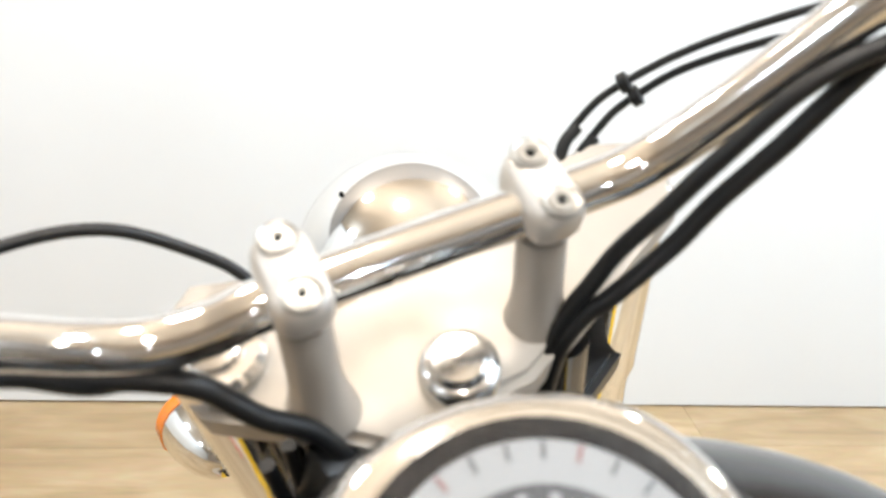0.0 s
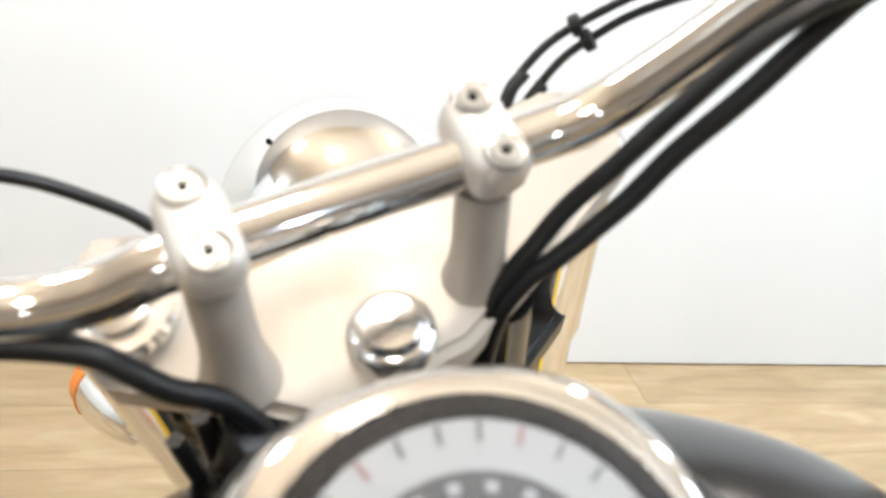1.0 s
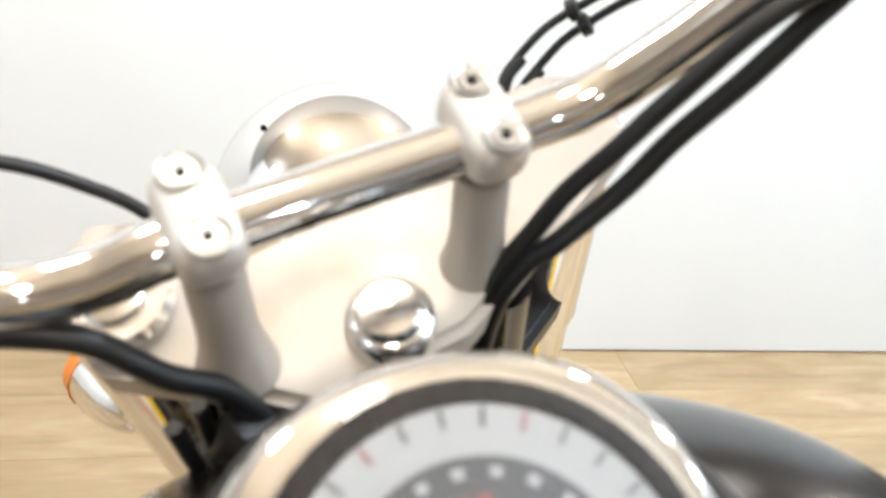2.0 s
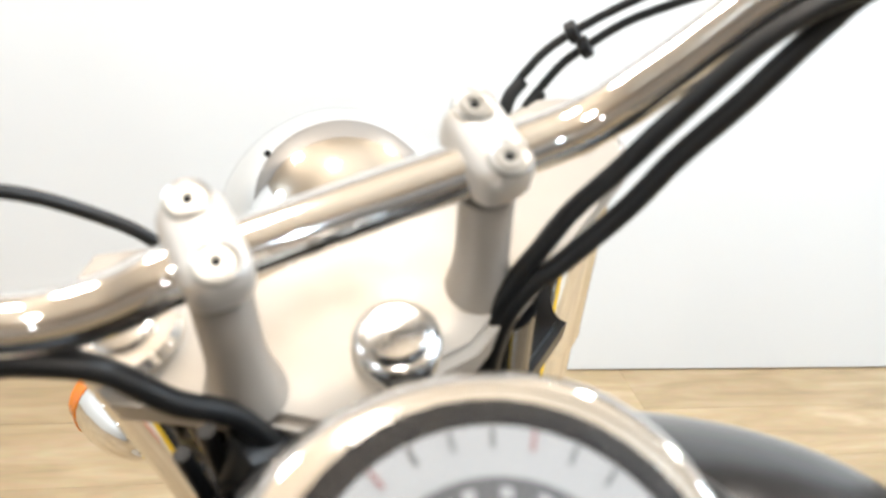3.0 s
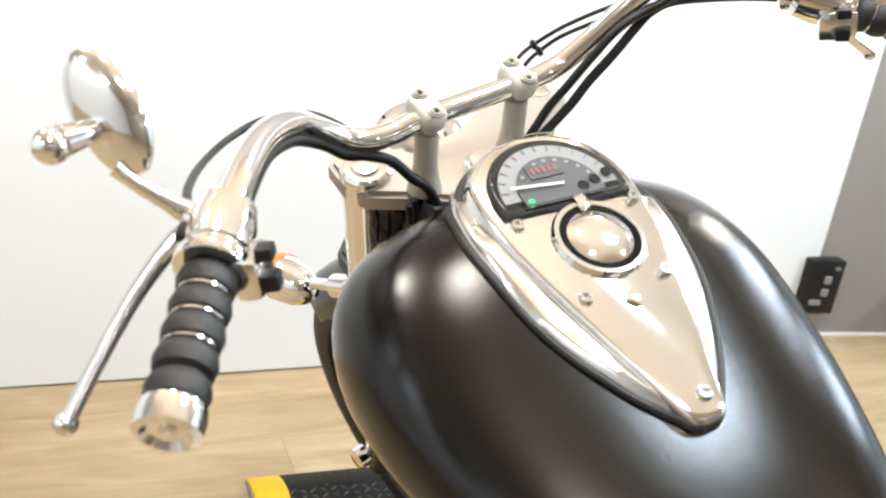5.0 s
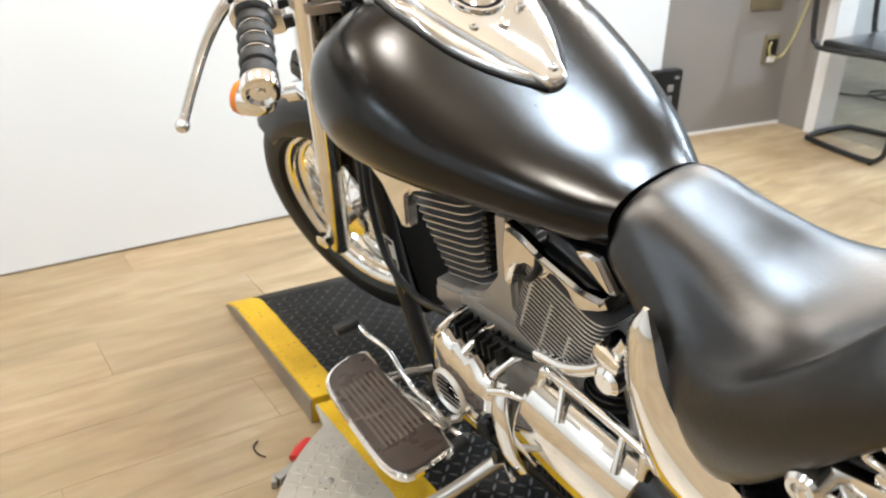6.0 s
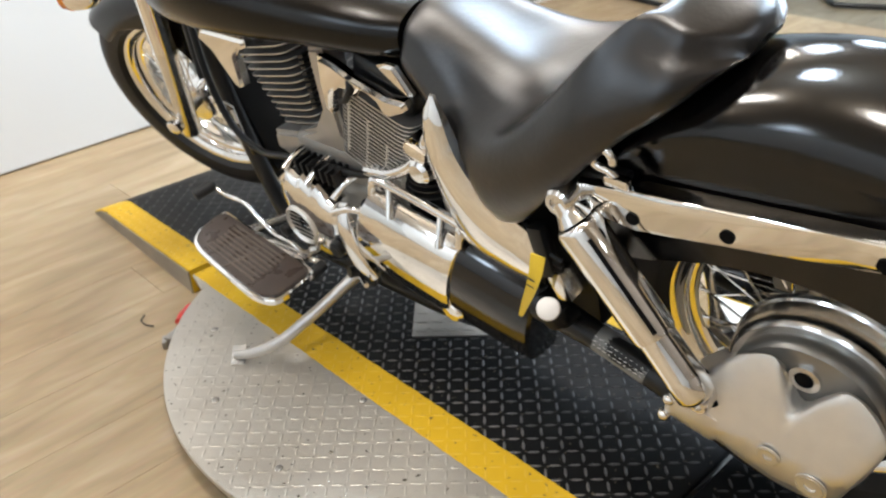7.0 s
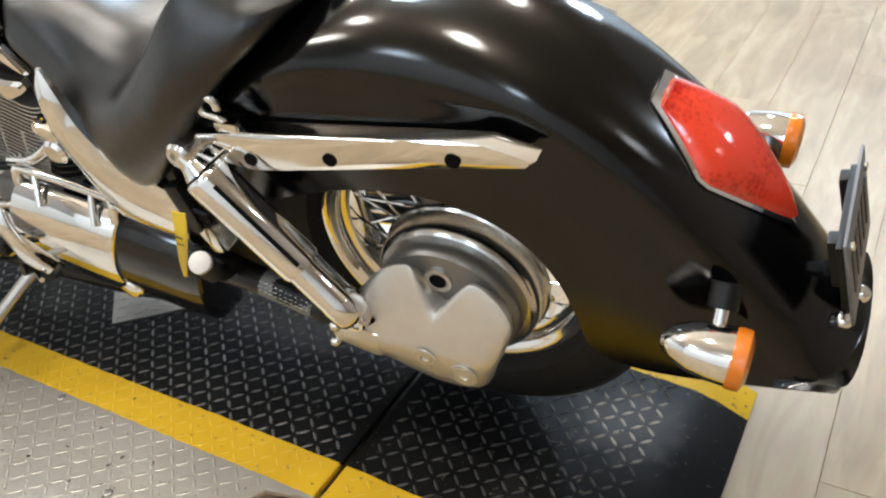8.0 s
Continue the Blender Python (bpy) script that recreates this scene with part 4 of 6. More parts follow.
# ------------------------------------------------ fender strut rails, shocks
for s in (-1, 1):
    b = B()
    x = s * 0.148
    prof = [(0.324, 0.590), (0.314, 0.604), (0.200, 0.620), (-0.118, 0.651), (-0.170, 0.635), (-0.163, 0.627), (-0.070, 0.611), (0.128, 0.574), (0.235, 0.556), (0.316, 0.566)]
    skin(b, [[(x + s * dx, 0.1 + (y - 0.1) * k, 0.600 - 0.16 * (y - 0.1) + (z - 0.600 + 0.16 * (y - 0.1)) * k) for y, z in prof] for dx, k in ((-0.014, 1.0), (0.007, 1.0), (0.0125, 0.985), (0.0138, 0.95), (0.0140, 0.5))])
    rail = part("fender_rail", b, CHROME, bike, "chrome fender support rail")
    for y in (0.228, 0.100, -0.072):
        b = B()
        lathe(b, [(0.0, 0.0), (0.0095, 0.0), (0.0095, 0.0025), (0.0, 0.002)], Matrix.Translation((x + s * 0.0135, y, 0.596 - 0.163 * (y - 0.1))) @ Matrix.Rotation(radians(s * 90), 4, "Y"), 20)
        part("bolt_hole", b, DARK_HOLE, rail)
    top, low = Vector((s * 0.182, 0.322, 0.586)), Vector((s * 0.188, 0.122, 0.318))
    f = along(top, low)
    L = (low - top).length
    b = B()
    lathe(b, [(0.012, 0.034), (0.028, 0.035), (0.0315, 0.038), (0.0330, 0.045), (0.0325, 0.64 * L), (0.0312, 0.66 * L)], f, 36)
    shock = part("shock_absorber", b, CHROME, bike, "chrome covered rear shock absorber")
    b = B()
    lathe(b, [(0.0275, 0.62 * L), (0.0280, 0.86 * L), (0.0290, 0.87 * L), (0.0290, 0.96 * L), (0.024, 0.985 * L), (0.012, 1.0 * L)], f, 36)
    part("lower_cover", b, CHROME, shock, "", None)
    b = B()
    away = f.to_3x3().inverted() @ Vector((s * 0.55, -0.62, 0.35))
    turn = Matrix.Rotation(math.atan2(away.y, away.x), 4, "Z")
    box(b, f @ turn @ pose(0.0322, 0, 0.40 * L), 0.003, 0.0065, 0.46 * L, 0.001)
    part("slot", b, DARK_HOLE, shock, "dark slot in the cover")
    for k in range(3):
        b = B()
        ang = radians(-60 + 50 * k) if s < 0 else radians(120 + 50 * k)
        lathe(b, [(0.0, 0), (0.004, 0), (0.004, 0.002), (0, 0.002)], f @ Matrix.Rotation(ang, 4, "Z") @ pose(0.0282, 0, 0.91 * L, 0, 90, 0), 10)
        part("hole", b, DARK_HOLE, shock)
    b = B()
    tube(b, [f @ Vector((0, 0, 0.0)), f @ Vector((0, 0, 0.016)), f @ Vector((0, 0, 0.032))], [0.015, 0.018, 0.026], 20)
    part("neck", b, CHROME, shock)
    for p, r in ((top, 0.021), (low, 0.017)):
        b = B()
        lathe(b, [(r, -0.035), (r, 0.008), (r * 0.8, 0.013), (r * 0.5, 0.013), (r * 0.45, 0.009), (0.0, 0.009)], Matrix.Translation(p) @ Matrix.Rotation(radians(s * 90), 4, "Y"), 20)
        part("eye", b, SATIN_CHROME, shock)
b = B()
hook = []
for k in range(9):
    t = radians(-50 + 30 * k)
    hook.append((-0.158, 0.268 + 0.015 * math.cos(t), 0.652 + 0.016 * math.sin(t)))
tube(b, hook[::-1] + [(-0.156, 0.262, 0.634), (-0.155, 0.248, 0.622)], 0.006, 10)
box(b, pose(-0.156, 0.25, 0.622, 0, 0, 0), 0.014, 0.035, 0.016, 0.004)
part("helmet_hook", b, CHROME, bike, "chrome hook")

# ------------------------------------------------ final drive and shaft
fd = Matrix.Translation((-0.072, 0.006, 0.315)) @ Matrix.Rotation(radians(-90), 4, "Y")    # lathe axis to the left
b = B()
lathe(b, [(0.10, -0.03), (0.126, -0.024), (0.131, -0.019), (0.1315, -0.010), (0.1285, -0.007), (0.1275, 0.006), (0.1260, 0.018), (0.1225, 0.027), (0.117, 0.032), (0.0, 0.033)], fd, 64)
drum = part("drive_drum", b, node_mat("drum_chrome", (0.78, 0.77, 0.75), 0.19, 1.0, rough_vary=0.05, scale=20), bike, "polished round drive housing")
b = B()
lathe(b, [(0.108, 0.030), (0.108, 0.048), (0.102, 0.056), (0.0, 0.058)], fd, 64)
part("drum_face", b, node_mat("drum_grey", (0.34, 0.335, 0.32), 0.36, 0.8, vary=0.25, scale=25), drum, "dark grey drum face")
b = B()
# the bevel-gear case: a lobed casting that wraps the lower part of the drum, with a valley below the axle
CASE = [(0.180, 0.274), (0.144, 0.321), (0.108, 0.372), (0.08, 0.397), (0.048, 0.409), (0.034, 0.398), (0.022, 0.370), (0.005, 0.340), (-0.022, 0.372), (-0.051, 0.398), (-0.082, 0.384),
        (-0.108, 0.347), (-0.100, 0.305), (-0.080, 0.258), (-0.058, 0.212), (0.002, 0.203), (0.056, 0.216), (0.109, 0.236), (0.180, 0.241)]


def case_ring(k, x, pull=0.0, rise=1.0):
    """pull lets the upper lobes lean back onto the drum; rise below 1 lowers them where they meet it."""
    mid = Vector((0, 0.02, 0.285))
    pts = []
    for p in catmull([(0, y, z) for y, z in CASE + CASE[:1]], 3)[:-1]:
        q = mid + (p - mid) * k
        q.z = min(q.z, 0.30) + max(0.0, q.z - 0.30) * rise
        q.y = max(q.y, 0.0) + min(q.y, 0.0) * (0.4 + 0.6 * rise)
        pts.append((x + pull * max(0.0, (q.z - 0.274) / 0.14), q.y, q.z))
    return pts


skin(b, [case_ring(0.97, -0.085, 0, 0.55), case_ring(1.0, -0.105, 0, 0.62), case_ring(1.0, -0.140, 0.012, 0.82), case_ring(1.0, -0.164, 0.024, 0.97), case_ring(0.98, -0.176, 0.034), case_ring(0.92, -0.184, 0.040), case_ring(0.72, -0.187, 0.042), case_ring(0.42, -0.188, 0.042), case_ring(0.15, -0.188, 0.04)])
case = part("drive_case", b, ALU, bike, "lobed cast aluminium final drive case", angle=50)
for y, z, r in ((0.024, 0.267, 0.014), (-0.034, 0.246, 0.018)):
    b = B()
    lathe(b, [(r * 1.2, 0.0), (r * 1.2, 0.0025), (r * 1.05, 0.0025), (r * 1.03, 0.0008), (r * 0.97, 0.0008), (r * 0.95, 0.003), (0.45 * r, 0.003), (0.40 * r, 0.0005), (0, 0.0005)], Matrix.Translation((-0.1885, y, z)) @ Matrix.Rotation(radians(-90), 4, "Y"), 28)
    part("plug", b, ALU, case, "round filler plug")
b = B()
lathe(b, [(0.021, 0), (0.021, 0.006), (0.013, 0.006), (0.012, -0.004), (0.0, -0.004)], Matrix.Translation((-0.128, 0.008, 0.374)) @ Matrix.Rotation(radians(-90), 4, "Y"), 28)
part("axle_boss", b, SATIN_CHROME, drum)
b = B()
lathe(b, [(0.012, 0), (0.012, 0.002), (0, 0.002)], Matrix.Translation((-0.1335, 0.008, 0.374)) @ Matrix.Rotation(radians(-90), 4, "Y"), 24)
part("axle_recess", b, DARK_HOLE, drum)
b = B()
box(b, pose(-0.166, 0.138, 0.268, 14, 0, 0), 0.045, 0.085, 0.056, 0.012)
part("flange", b, ALU, case)
for y, z in ((0.172, 0.285), (0.182, 0.245)):
    b = B()
    ball(b, (-0.185, y, z), 0.010)
    part("stud", b, CHROME, case)
b = B()
tube(b, [(-0.165, 0.15, 0.276), (-0.160, 0.30, 0.315), (-0.150, 0.46, 0.335)], [0.021, 0.021, 0.03], 20)
shaft = part("drive_shaft_tube", b, FRAME_BLACK, bike, "black drive shaft housing")
b = B()
tube(b, [(-0.1630, 0.215, 0.293), (-0.1607, 0.265, 0.306), (-0.1600, 0.305, 0.3162)], 0.0218, 24)
part("data_label", b, STICKER, shaft, "grey data label")
for k in range(10):
    for row, (dx, dz, ry) in enumerate(((-0.0178, 0.0128, -36), (-0.0125, 0.0180, -55), (-0.0205, 0.0072, -19))):
        b = B()
        y = 0.220 + 0.0088 * k
        box(b, pose(-0.1628 + 0.0003 * k + dx, y, 0.2935 + 0.00235 * k + dz, 14, ry, 0), 0.0009, 0.0070 - 0.0022 * ((k + row) % 3), 0.0022)
        part("print_bar", b, STICKER_WHITE, shaft)
# Assumed far-side parts; they also block the bright floor behind the spokes.
b = B()
tube(b, [(0.15, 0.03, 0.335), (0.15, 0.25, 0.33), (0.14, 0.46, 0.325)], 0.028, 14)
part("swing_arm", b, FRAME_BLACK, bike)
b = B()
lathe(b, [(0.060, 0.0), (0.118, 0.0), (0.118, 0.005), (0.060, 0.005), (0.060, 0.0)], Matrix.Translation((0.075, 0.03, 0.335)) @ Matrix.Rotation(radians(90), 4, "Y"), 56, cap=False)
part("brake_disc", b, DULL_STEEL, bike, "steel rear brake disc")
for z, y_end in ((0.245, -0.36), (0.335, -0.22)):
    b = B()
    tube(b, [(0.155, 1.02, z - 0.06), (0.165, 0.80, z - 0.05), (0.180, 0.60, z - 0.02), (0.195, 0.44, z), (0.200, 0.20, z + 0.01), (0.200, -0.10, z + 0.02), (0.200, y_end, z + 0.03)], [0.024, 0.026, 0.030, 0.040, 0.044, 0.044, 0.043], 20)
    part("exhaust_pipe", b, node_mat("dark_chrome", (0.30, 0.29, 0.28), 0.16, 1.0, rough_vary=0.04), bike, "dark chrome exhaust pipe on the far side")
# Oversized black block, added to keep the view through the spokes dark.
b = B()
box(b, pose(0.085, 0.135, 0.405, 35, 0, 0), 0.060, 0.115, 0.070, 0.014, 3)
box(b, pose(0.092, 0.20, 0.40, -10, 0, 0), 0.03, 0.14, 0.16, 0.012, 3)
part("brake_caliper", b, FRAME_BLACK, bike, "black far-side block added as the rear brake caliper")
b = B()
tube(b, [(-0.13, 0.46, 0.335), (-0.12, 0.50, 0.345), (-0.11, 0.55, 0.40), (-0.11, 0.58, 0.52)], 0.024, 14)
tube(b, [(0.15, 0.46, 0.325), (0.15, 0.50, 0.34), (0.12, 0.55, 0.40), (0.11, 0.58, 0.52)], 0.035, 14)
tube(b, [(-0.10, 0.58, 0.55), (-0.12, 0.42, 0.60), (-0.13, 0.25, 0.60)], 0.018, 12)
tube(b, [(0.10, 0.58, 0.55), (0.12, 0.42, 0.60), (0.13, 0.25, 0.60)], 0.018, 12)
tube(b, [(0, 1.27, 0.80), (0, 1.0, 0.70), (0, 0.68, 0.62), (0, 0.5, 0.55)], 0.025, 12)
for s in (-1, 1):
    tube(b, [(s * 0.03, 1.30, 0.76), (s * 0.075, 1.295, 0.55), (s * 0.10, 1.215, 0.25), (s * 0.11, 1.13, 0.155), (s * 0.11, 0.9, 0.14), (s * 0.11, 0.6, 0.16), (s * 0.11, 0.52, 0.28)], 0.019, 14)
part("frame", b, FRAME_BLACK, bike, "black tubular frame")
b = B()
box(b, pose(0, 1.275, 0.44, -14), 0.15, 0.045, 0.34, 0.01)
part("radiator", b, PLASTIC_BLACK, bike, "black radiator between the frame tubes")
b = B()
box(b, pose(-0.104, 1.252, 0.405, -14, 0, -8), 0.004, 0.034, 0.13, 0.0015)
lab = part("warning_label", b, GLOSS_BLACK, bike, "black label with pale print bars")
for dz, hh in ((-0.035, 0.04), (0.03, 0.03)):
    b = B()
    box(b, pose(-0.1068, 1.252 + 0.25 * dz * -1, 0.405 + dz, -14, 0, -8), 0.001, 0.018, hh)
    part("print_bar", b, STICKER_WHITE, lab)
b = B()
for p, q in (((-0.1068, 1.232, 0.345), (-0.1068, 1.268, 0.347)), ((-0.1068, 1.265, 0.347), (-0.1068, 1.268, 0.466)), ((-0.1068, 1.236, 0.462), (-0.1068, 1.268, 0.466)), ((-0.1068, 1.232, 0.345), (-0.1068, 1.236, 0.462))):
    rod(b, p, q, 0.0012, 6)
part("print_border", b, STICKER_WHITE, lab)

b = B()
box(b, pose(-0.172, 0.128, 0.318, 50, 0, 0), 0.02, 0.05, 0.03, 0.004)
part("bolt_recess", b, DARK_HOLE, case)
for y, z in ((0.118, 0.325), (0.138, 0.305)):
    b = B()
    lathe(b, [(0.009, 0), (0.009, 0.006), (0.005, 0.009), (0, 0.009)], Matrix.Translation((-0.178, y, z)) @ Matrix.Rotation(radians(-90), 4, "Y"), 6)
    part("hex_bolt", b, CHROME, case, "chrome hex bolt")

# ------------------------------------------------ engine
b = B()
box(b, pose(0, 0.83, 0.30), 0.28, 0.46, 0.24, 0.05, 4)
box(b, pose(-0.02, 0.86, 0.43), 0.22, 0.30, 0.10, 0.03, 3)
engine = part("crankcase", b, ENGINE_GREY, bike, "grey cast engine crankcase")


# Fin faces: same alloy as the rims, with the gaps' shade put into the colour.
FIN_SHADED = node_mat("fin_face_shaded", (0.27, 0.265, 0.255), 0.5, 0.6, vary=0.3, scale=40)
CASTING = node_mat("smooth_casting", (0.47, 0.455, 0.43), 0.36, 0.65, vary=0.15, scale=25, rough_vary=0.06)
FIN_ALLOY = node_mat("fin_alloy", (0.66, 0.65, 0.63), 0.36, 0.75, vary=0.2, scale=40)


def cylinder(base, top, w, d, count, foot=1.0):
    """A finned cylinder along base-top: a barrel with thin fins as pieces."""
    f = along(base, top)
    L = (Vector(top) - Vector(base)).length
    axis = (Vector(top) - Vector(base)).normalized()
    b = B()
    lathe(b, [(w * 0.40 * foot, 0), (w * 0.40, L)], f, 24)
    barrel = part("cylinder", b, FRAME_BLACK, bike, "grey finned engine cylinder")
    for k in range(count):
        z = L * (k + 0.5) / count
        narrow = foot + (1 - foot) * min(1.0, 1.25 * (k + 0.5) / count)
        b = B()
        n = 28
        out = []
        for a in range(n):
            t = 2 * math.pi * a / n
            e = 2 / 7.0
            out.append((w / 2 * (0.5 + 0.5 * narrow) * math.copysign(abs(math.cos(t)) ** e, math.cos(t)), d / 2 * narrow * math.copysign(abs(math.sin(t)) ** e, math.sin(t))))
        plate(b, out, 0.0024 if count < 17 else 0.0032, f @ pose(0, 0, z), 0.0)
        fin = part("fin", b, FIN_SHADED, barrel)
        fin.data.materials.append(FIN_ALLOY)      # alloy rim; the faces are darkened for the shade between fins
        for poly in fin.data.polygons:
            if abs(poly.normal.dot(axis)) < 0.5:
                poly.material_index = 1
    return barrel, f, L


front_cyl, ff, fl = cylinder((-0.02, 1.005, 0.425), (-0.02, 1.050, 0.645), 0.190, 0.178, 15, 0.62)
rear_cyl, rf, rl = cylinder((-0.035, 0.795, 0.445), (-0.035, 0.735, 0.60), 0.19, 0.170, 18)
for cyl, f, L in ((front_cyl, ff, fl), (rear_cyl, rf, rl)):
    b = B()
    box(b, f @ pose(0, 0, L + 0.03), 0.15, 0.14, 0.06, 0.015, 3)
    part("cylinder_head", b, FRAME_BLACK, cyl)
    for y in (-0.05, 0.0, 0.05):
        b = B()
        rod(b, f @ Vector((-0.091, y * 0.9 + 0.01, 0.02)), f @ Vector((-0.091, y * 0.9 + 0.01, L * (0.75 + 3 * y))), 0.0035, 8)
        part("stud", b, FIN_ALLOY, cyl)


def trim_plate(name, outline, x, thick, label):
    """A chrome side plate: outline in y, z at the given x."""
    b = B()
    m = Matrix(((0, 0, -1, x), (1, 0, 0, 0), (0, 1, 0, 0), (0, 0, 0, 1)))
    plate(b, outline, thick, m, min(0.006, thick * 0.4))
    return part(name, b, CHROME, bike, label)


trim_plate("head_cover", [(1.240, 0.628), (1.226, 0.648), (1.078, 0.648), (1.080, 0.632), (1.108, 0.622), (1.129, 0.603), (1.141, 0.537), (1.160, 0.530), (1.203, 0.603)], -0.100, 0.022, "chrome front cylinder head cover")
rear_head = trim_plate("head_cover", [(0.840, 0.672), (0.805, 0.664), (0.768, 0.648), (0.728, 0.636), (0.688, 0.626), (0.650, 0.627), (0.645, 0.615), (0.662, 0.604), (0.700, 0.588), (0.708, 0.600), (0.716, 0.613), (0.735, 0.624), (0.752, 0.625), (0.762, 0.612), (0.772, 0.605), (0.780, 0.618), (0.806, 0.618), (0.826, 0.606), (0.836, 0.585), (0.848, 0.556), (0.857, 0.566), (0.853, 0.620)], -0.118, 0.02, "chrome rear cylinder head cover")
b = B()
tube(b, [(-0.13, 0.775, 0.645), (-0.14, 0.77, 0.625), (-0.142, 0.785, 0.605), (-0.14, 0.80, 0.60)], 0.006, 10)
part("plug_lead", b, PLASTIC_BLACK, rear_head)
# intake casting between the cylinders
b = B()
plate(b, [(0.880, 0.674), (0.842, 0.680), (0.846, 0.60), (0.850, 0.51), (0.80, 0.462), (0.735, 0.478), (0.665, 0.530), (0.652, 0.50), (0.70, 0.43), (0.80, 0.395), (0.90, 0.39), (1.02, 0.395), (1.085, 0.415), (1.080, 0.455), (1.0, 0.470), (0.935, 0.497), (0.893, 0.548)], 0.05, Matrix(((0, 0, -1, -0.075), (1, 0, 0, 0), (0, 1, 0, 0), (0, 0, 0, 1))), 0.008)
part("intake_casting", b, CASTING, engine, "grey casting between the cylinders")
b = B()
for k in range(10):
    box(b, pose(-0.118, 0.897 + 0.0006 * k, 0.655 - 0.011 * k, -15), 0.02, 0.014, 0.0055)
part("rib", b, PLASTIC_BLACK, engine, "black toothed edge")

trim_plate("frame_trim", [(0.711, 0.672), (0.690, 0.679), (0.668, 0.678), (0.640, 0.633), (0.652, 0.629)], -0.112, 0.012, "chrome strip under the tank")
# round front cover with a slotted insert
fc = Matrix.Translation((-0.135, 0.955, 0.325)) @ Matrix.Rotation(radians(-90), 4, "Y")
b = B()
m = Matrix(((0, 0, -1, -0.13), (1, 0, 0, 0), (0, 1, 0, 0), (0, 0, 0, 1)))
COVER = [(1.038, 0.29), (1.045, 0.36), (1.025, 0.405), (0.99, 0.432), (0.968, 0.412), (0.95, 0.424), (0.93, 0.402), (0.912, 0.410), (0.89, 0.382), (0.87, 0.380), (0.85, 0.34), (0.858, 0.27), (0.90, 0.225), (0.95, 0.205), (1.0, 0.225)]
skin(b, [[(x, 0.95 + (y - 0.95) * k, 0.325 + (z - 0.325) * k) for y, z in COVER] for k, x in ((1.0, -0.125), (1.0, -0.162), (0.975, -0.172), (0.90, -0.181), (0.72, -0.189), (0.45, -0.194), (0.15, -0.195))])
cover = part("engine_cover", b, CHROME, bike, "chrome engine side cover")
b = B()
lathe(b, [(0.044, 0.045), (0.044, 0.062), (0.040, 0.066), (0.036, 0.060), (0.0, 0.059)], fc @ pose(-0.02, 0.022, 0), 40)
insert = part("round_insert", b, ALU, cover, "round slotted chrome insert")
for k in range(6):
    b = B()
    z = -0.027 + 0.0108 * k
    half = math.sqrt(0.0345 ** 2 - z ** 2)
    box(b, fc @ pose(-0.02 + z, 0.022, 0.0585), 0.0034, 2 * half, 0.006, 0.001)
    part("slot", b, DARK_HOLE, insert)
for y, z in ((1.025, 0.385), (0.94, 0.402), (0.868, 0.352), (0.985, 0.222)):
    b = B()
    lathe(b, [(0.009, 0), (0.009, 0.005), (0.005, 0.005), (0.005, 0.002), (0, 0.002)], Matrix.Translation((-0.174, y, z)) @ Matrix.Rotation(radians(-90), 4, "Y"), 14)
    part("cover_bolt", b, SATIN_CHROME, cover)
b = B()
lathe(b, [(0.017, 0), (0.017, 0.012), (0.012, 0.016), (0, 0.016)], Matrix.Translation((-0.19, 0.878, 0.285)) @ Matrix.Rotation(radians(-90), 4, "Y"), 20)
part("oil_cap", b, PLASTIC_BLACK, cover)
# black finned block and brackets above the cover
for k in range(7):
    b = B()
    box(b, pose(-0.12, 0.965 - 0.018 * k, 0.432, 0, 0, 0), 0.10, 0.006, 0.03, 0.001, 1)
    part("cooling_fin", b, PLASTIC_BLACK, engine)
for p, q in (((-0.185, 0.985, 0.43), (-0.10, 0.975, 0.45)), ((-0.185, 0.925, 0.415), (-0.10, 0.905, 0.45)), ((-0.18, 0.86, 0.40), (-0.12, 0.83, 0.43)), ((-0.19, 0.86, 0.375), (-0.17, 0.78, 0.39))):
    b = B()
    tube(b, [p, Vector(p).lerp(Vector(q), 0.5) + Vector((0, 0, 0.008)), q], 0.007, 10)
    part("bracket", b, CHROME, engine, "chrome bracket")

# chrome rear crankcase cover with a rail
b = B()
sec = [(p.x, p.y) for p in catmull([(x, z, 0) for x, z in ((-0.10, 0.440), (-0.150, 0.442), (-0.172, 0.434), (-0.190, 0.415), (-0.200, 0.385), (-0.203, 0.350), (-0.198, 0.310), (-0.186, 0.272), (-0.168, 0.245), (-0.140, 0.232), (-0.10, 0.228))], 4)]
rings = []
for y, k, dz in ((0.808, 0.80, 0.0), (0.803, 0.93, 0.0), (0.790, 1.0, 0.0), (0.70, 1.0, -0.016), (0.60, 1.0, -0.034), (0.588, 0.97, -0.036), (0.584, 0.90, -0.036)):
    rings.append([(-0.10 + (x + 0.10) * k, y - 0.27 * (z - 0.335), 0.335 + (z - 0.335) * k + dz) for x, z in sec])
skin(b, rings)
rear_cover = part("clutch_cover", b, CHROME, bike, "chrome rear crankcase cover")
b = B()
tube(b, [(-0.165, 0.765, 0.41), (-0.16, 0.757, 0.450), (-0.155, 0.735, 0.462), (-0.155, 0.575, 0.436), (-0.16, 0.560, 0.425), (-0.17, 0.560, 0.398)], 0.0085, 12, steps=8)
part("guard_rail", b, CHROME, rear_cover, "chrome guard rail")
for p, q in (((-0.158, 0.715, 0.456), (-0.187, 0.700, 0.415)), ((-0.158, 0.600, 0.438), (-0.187, 0.592, 0.395))):
    b = B()
    rod(b, p, q, 0.006, 10)
    part("rail_post", b, CHROME, rear_cover)
b = B()
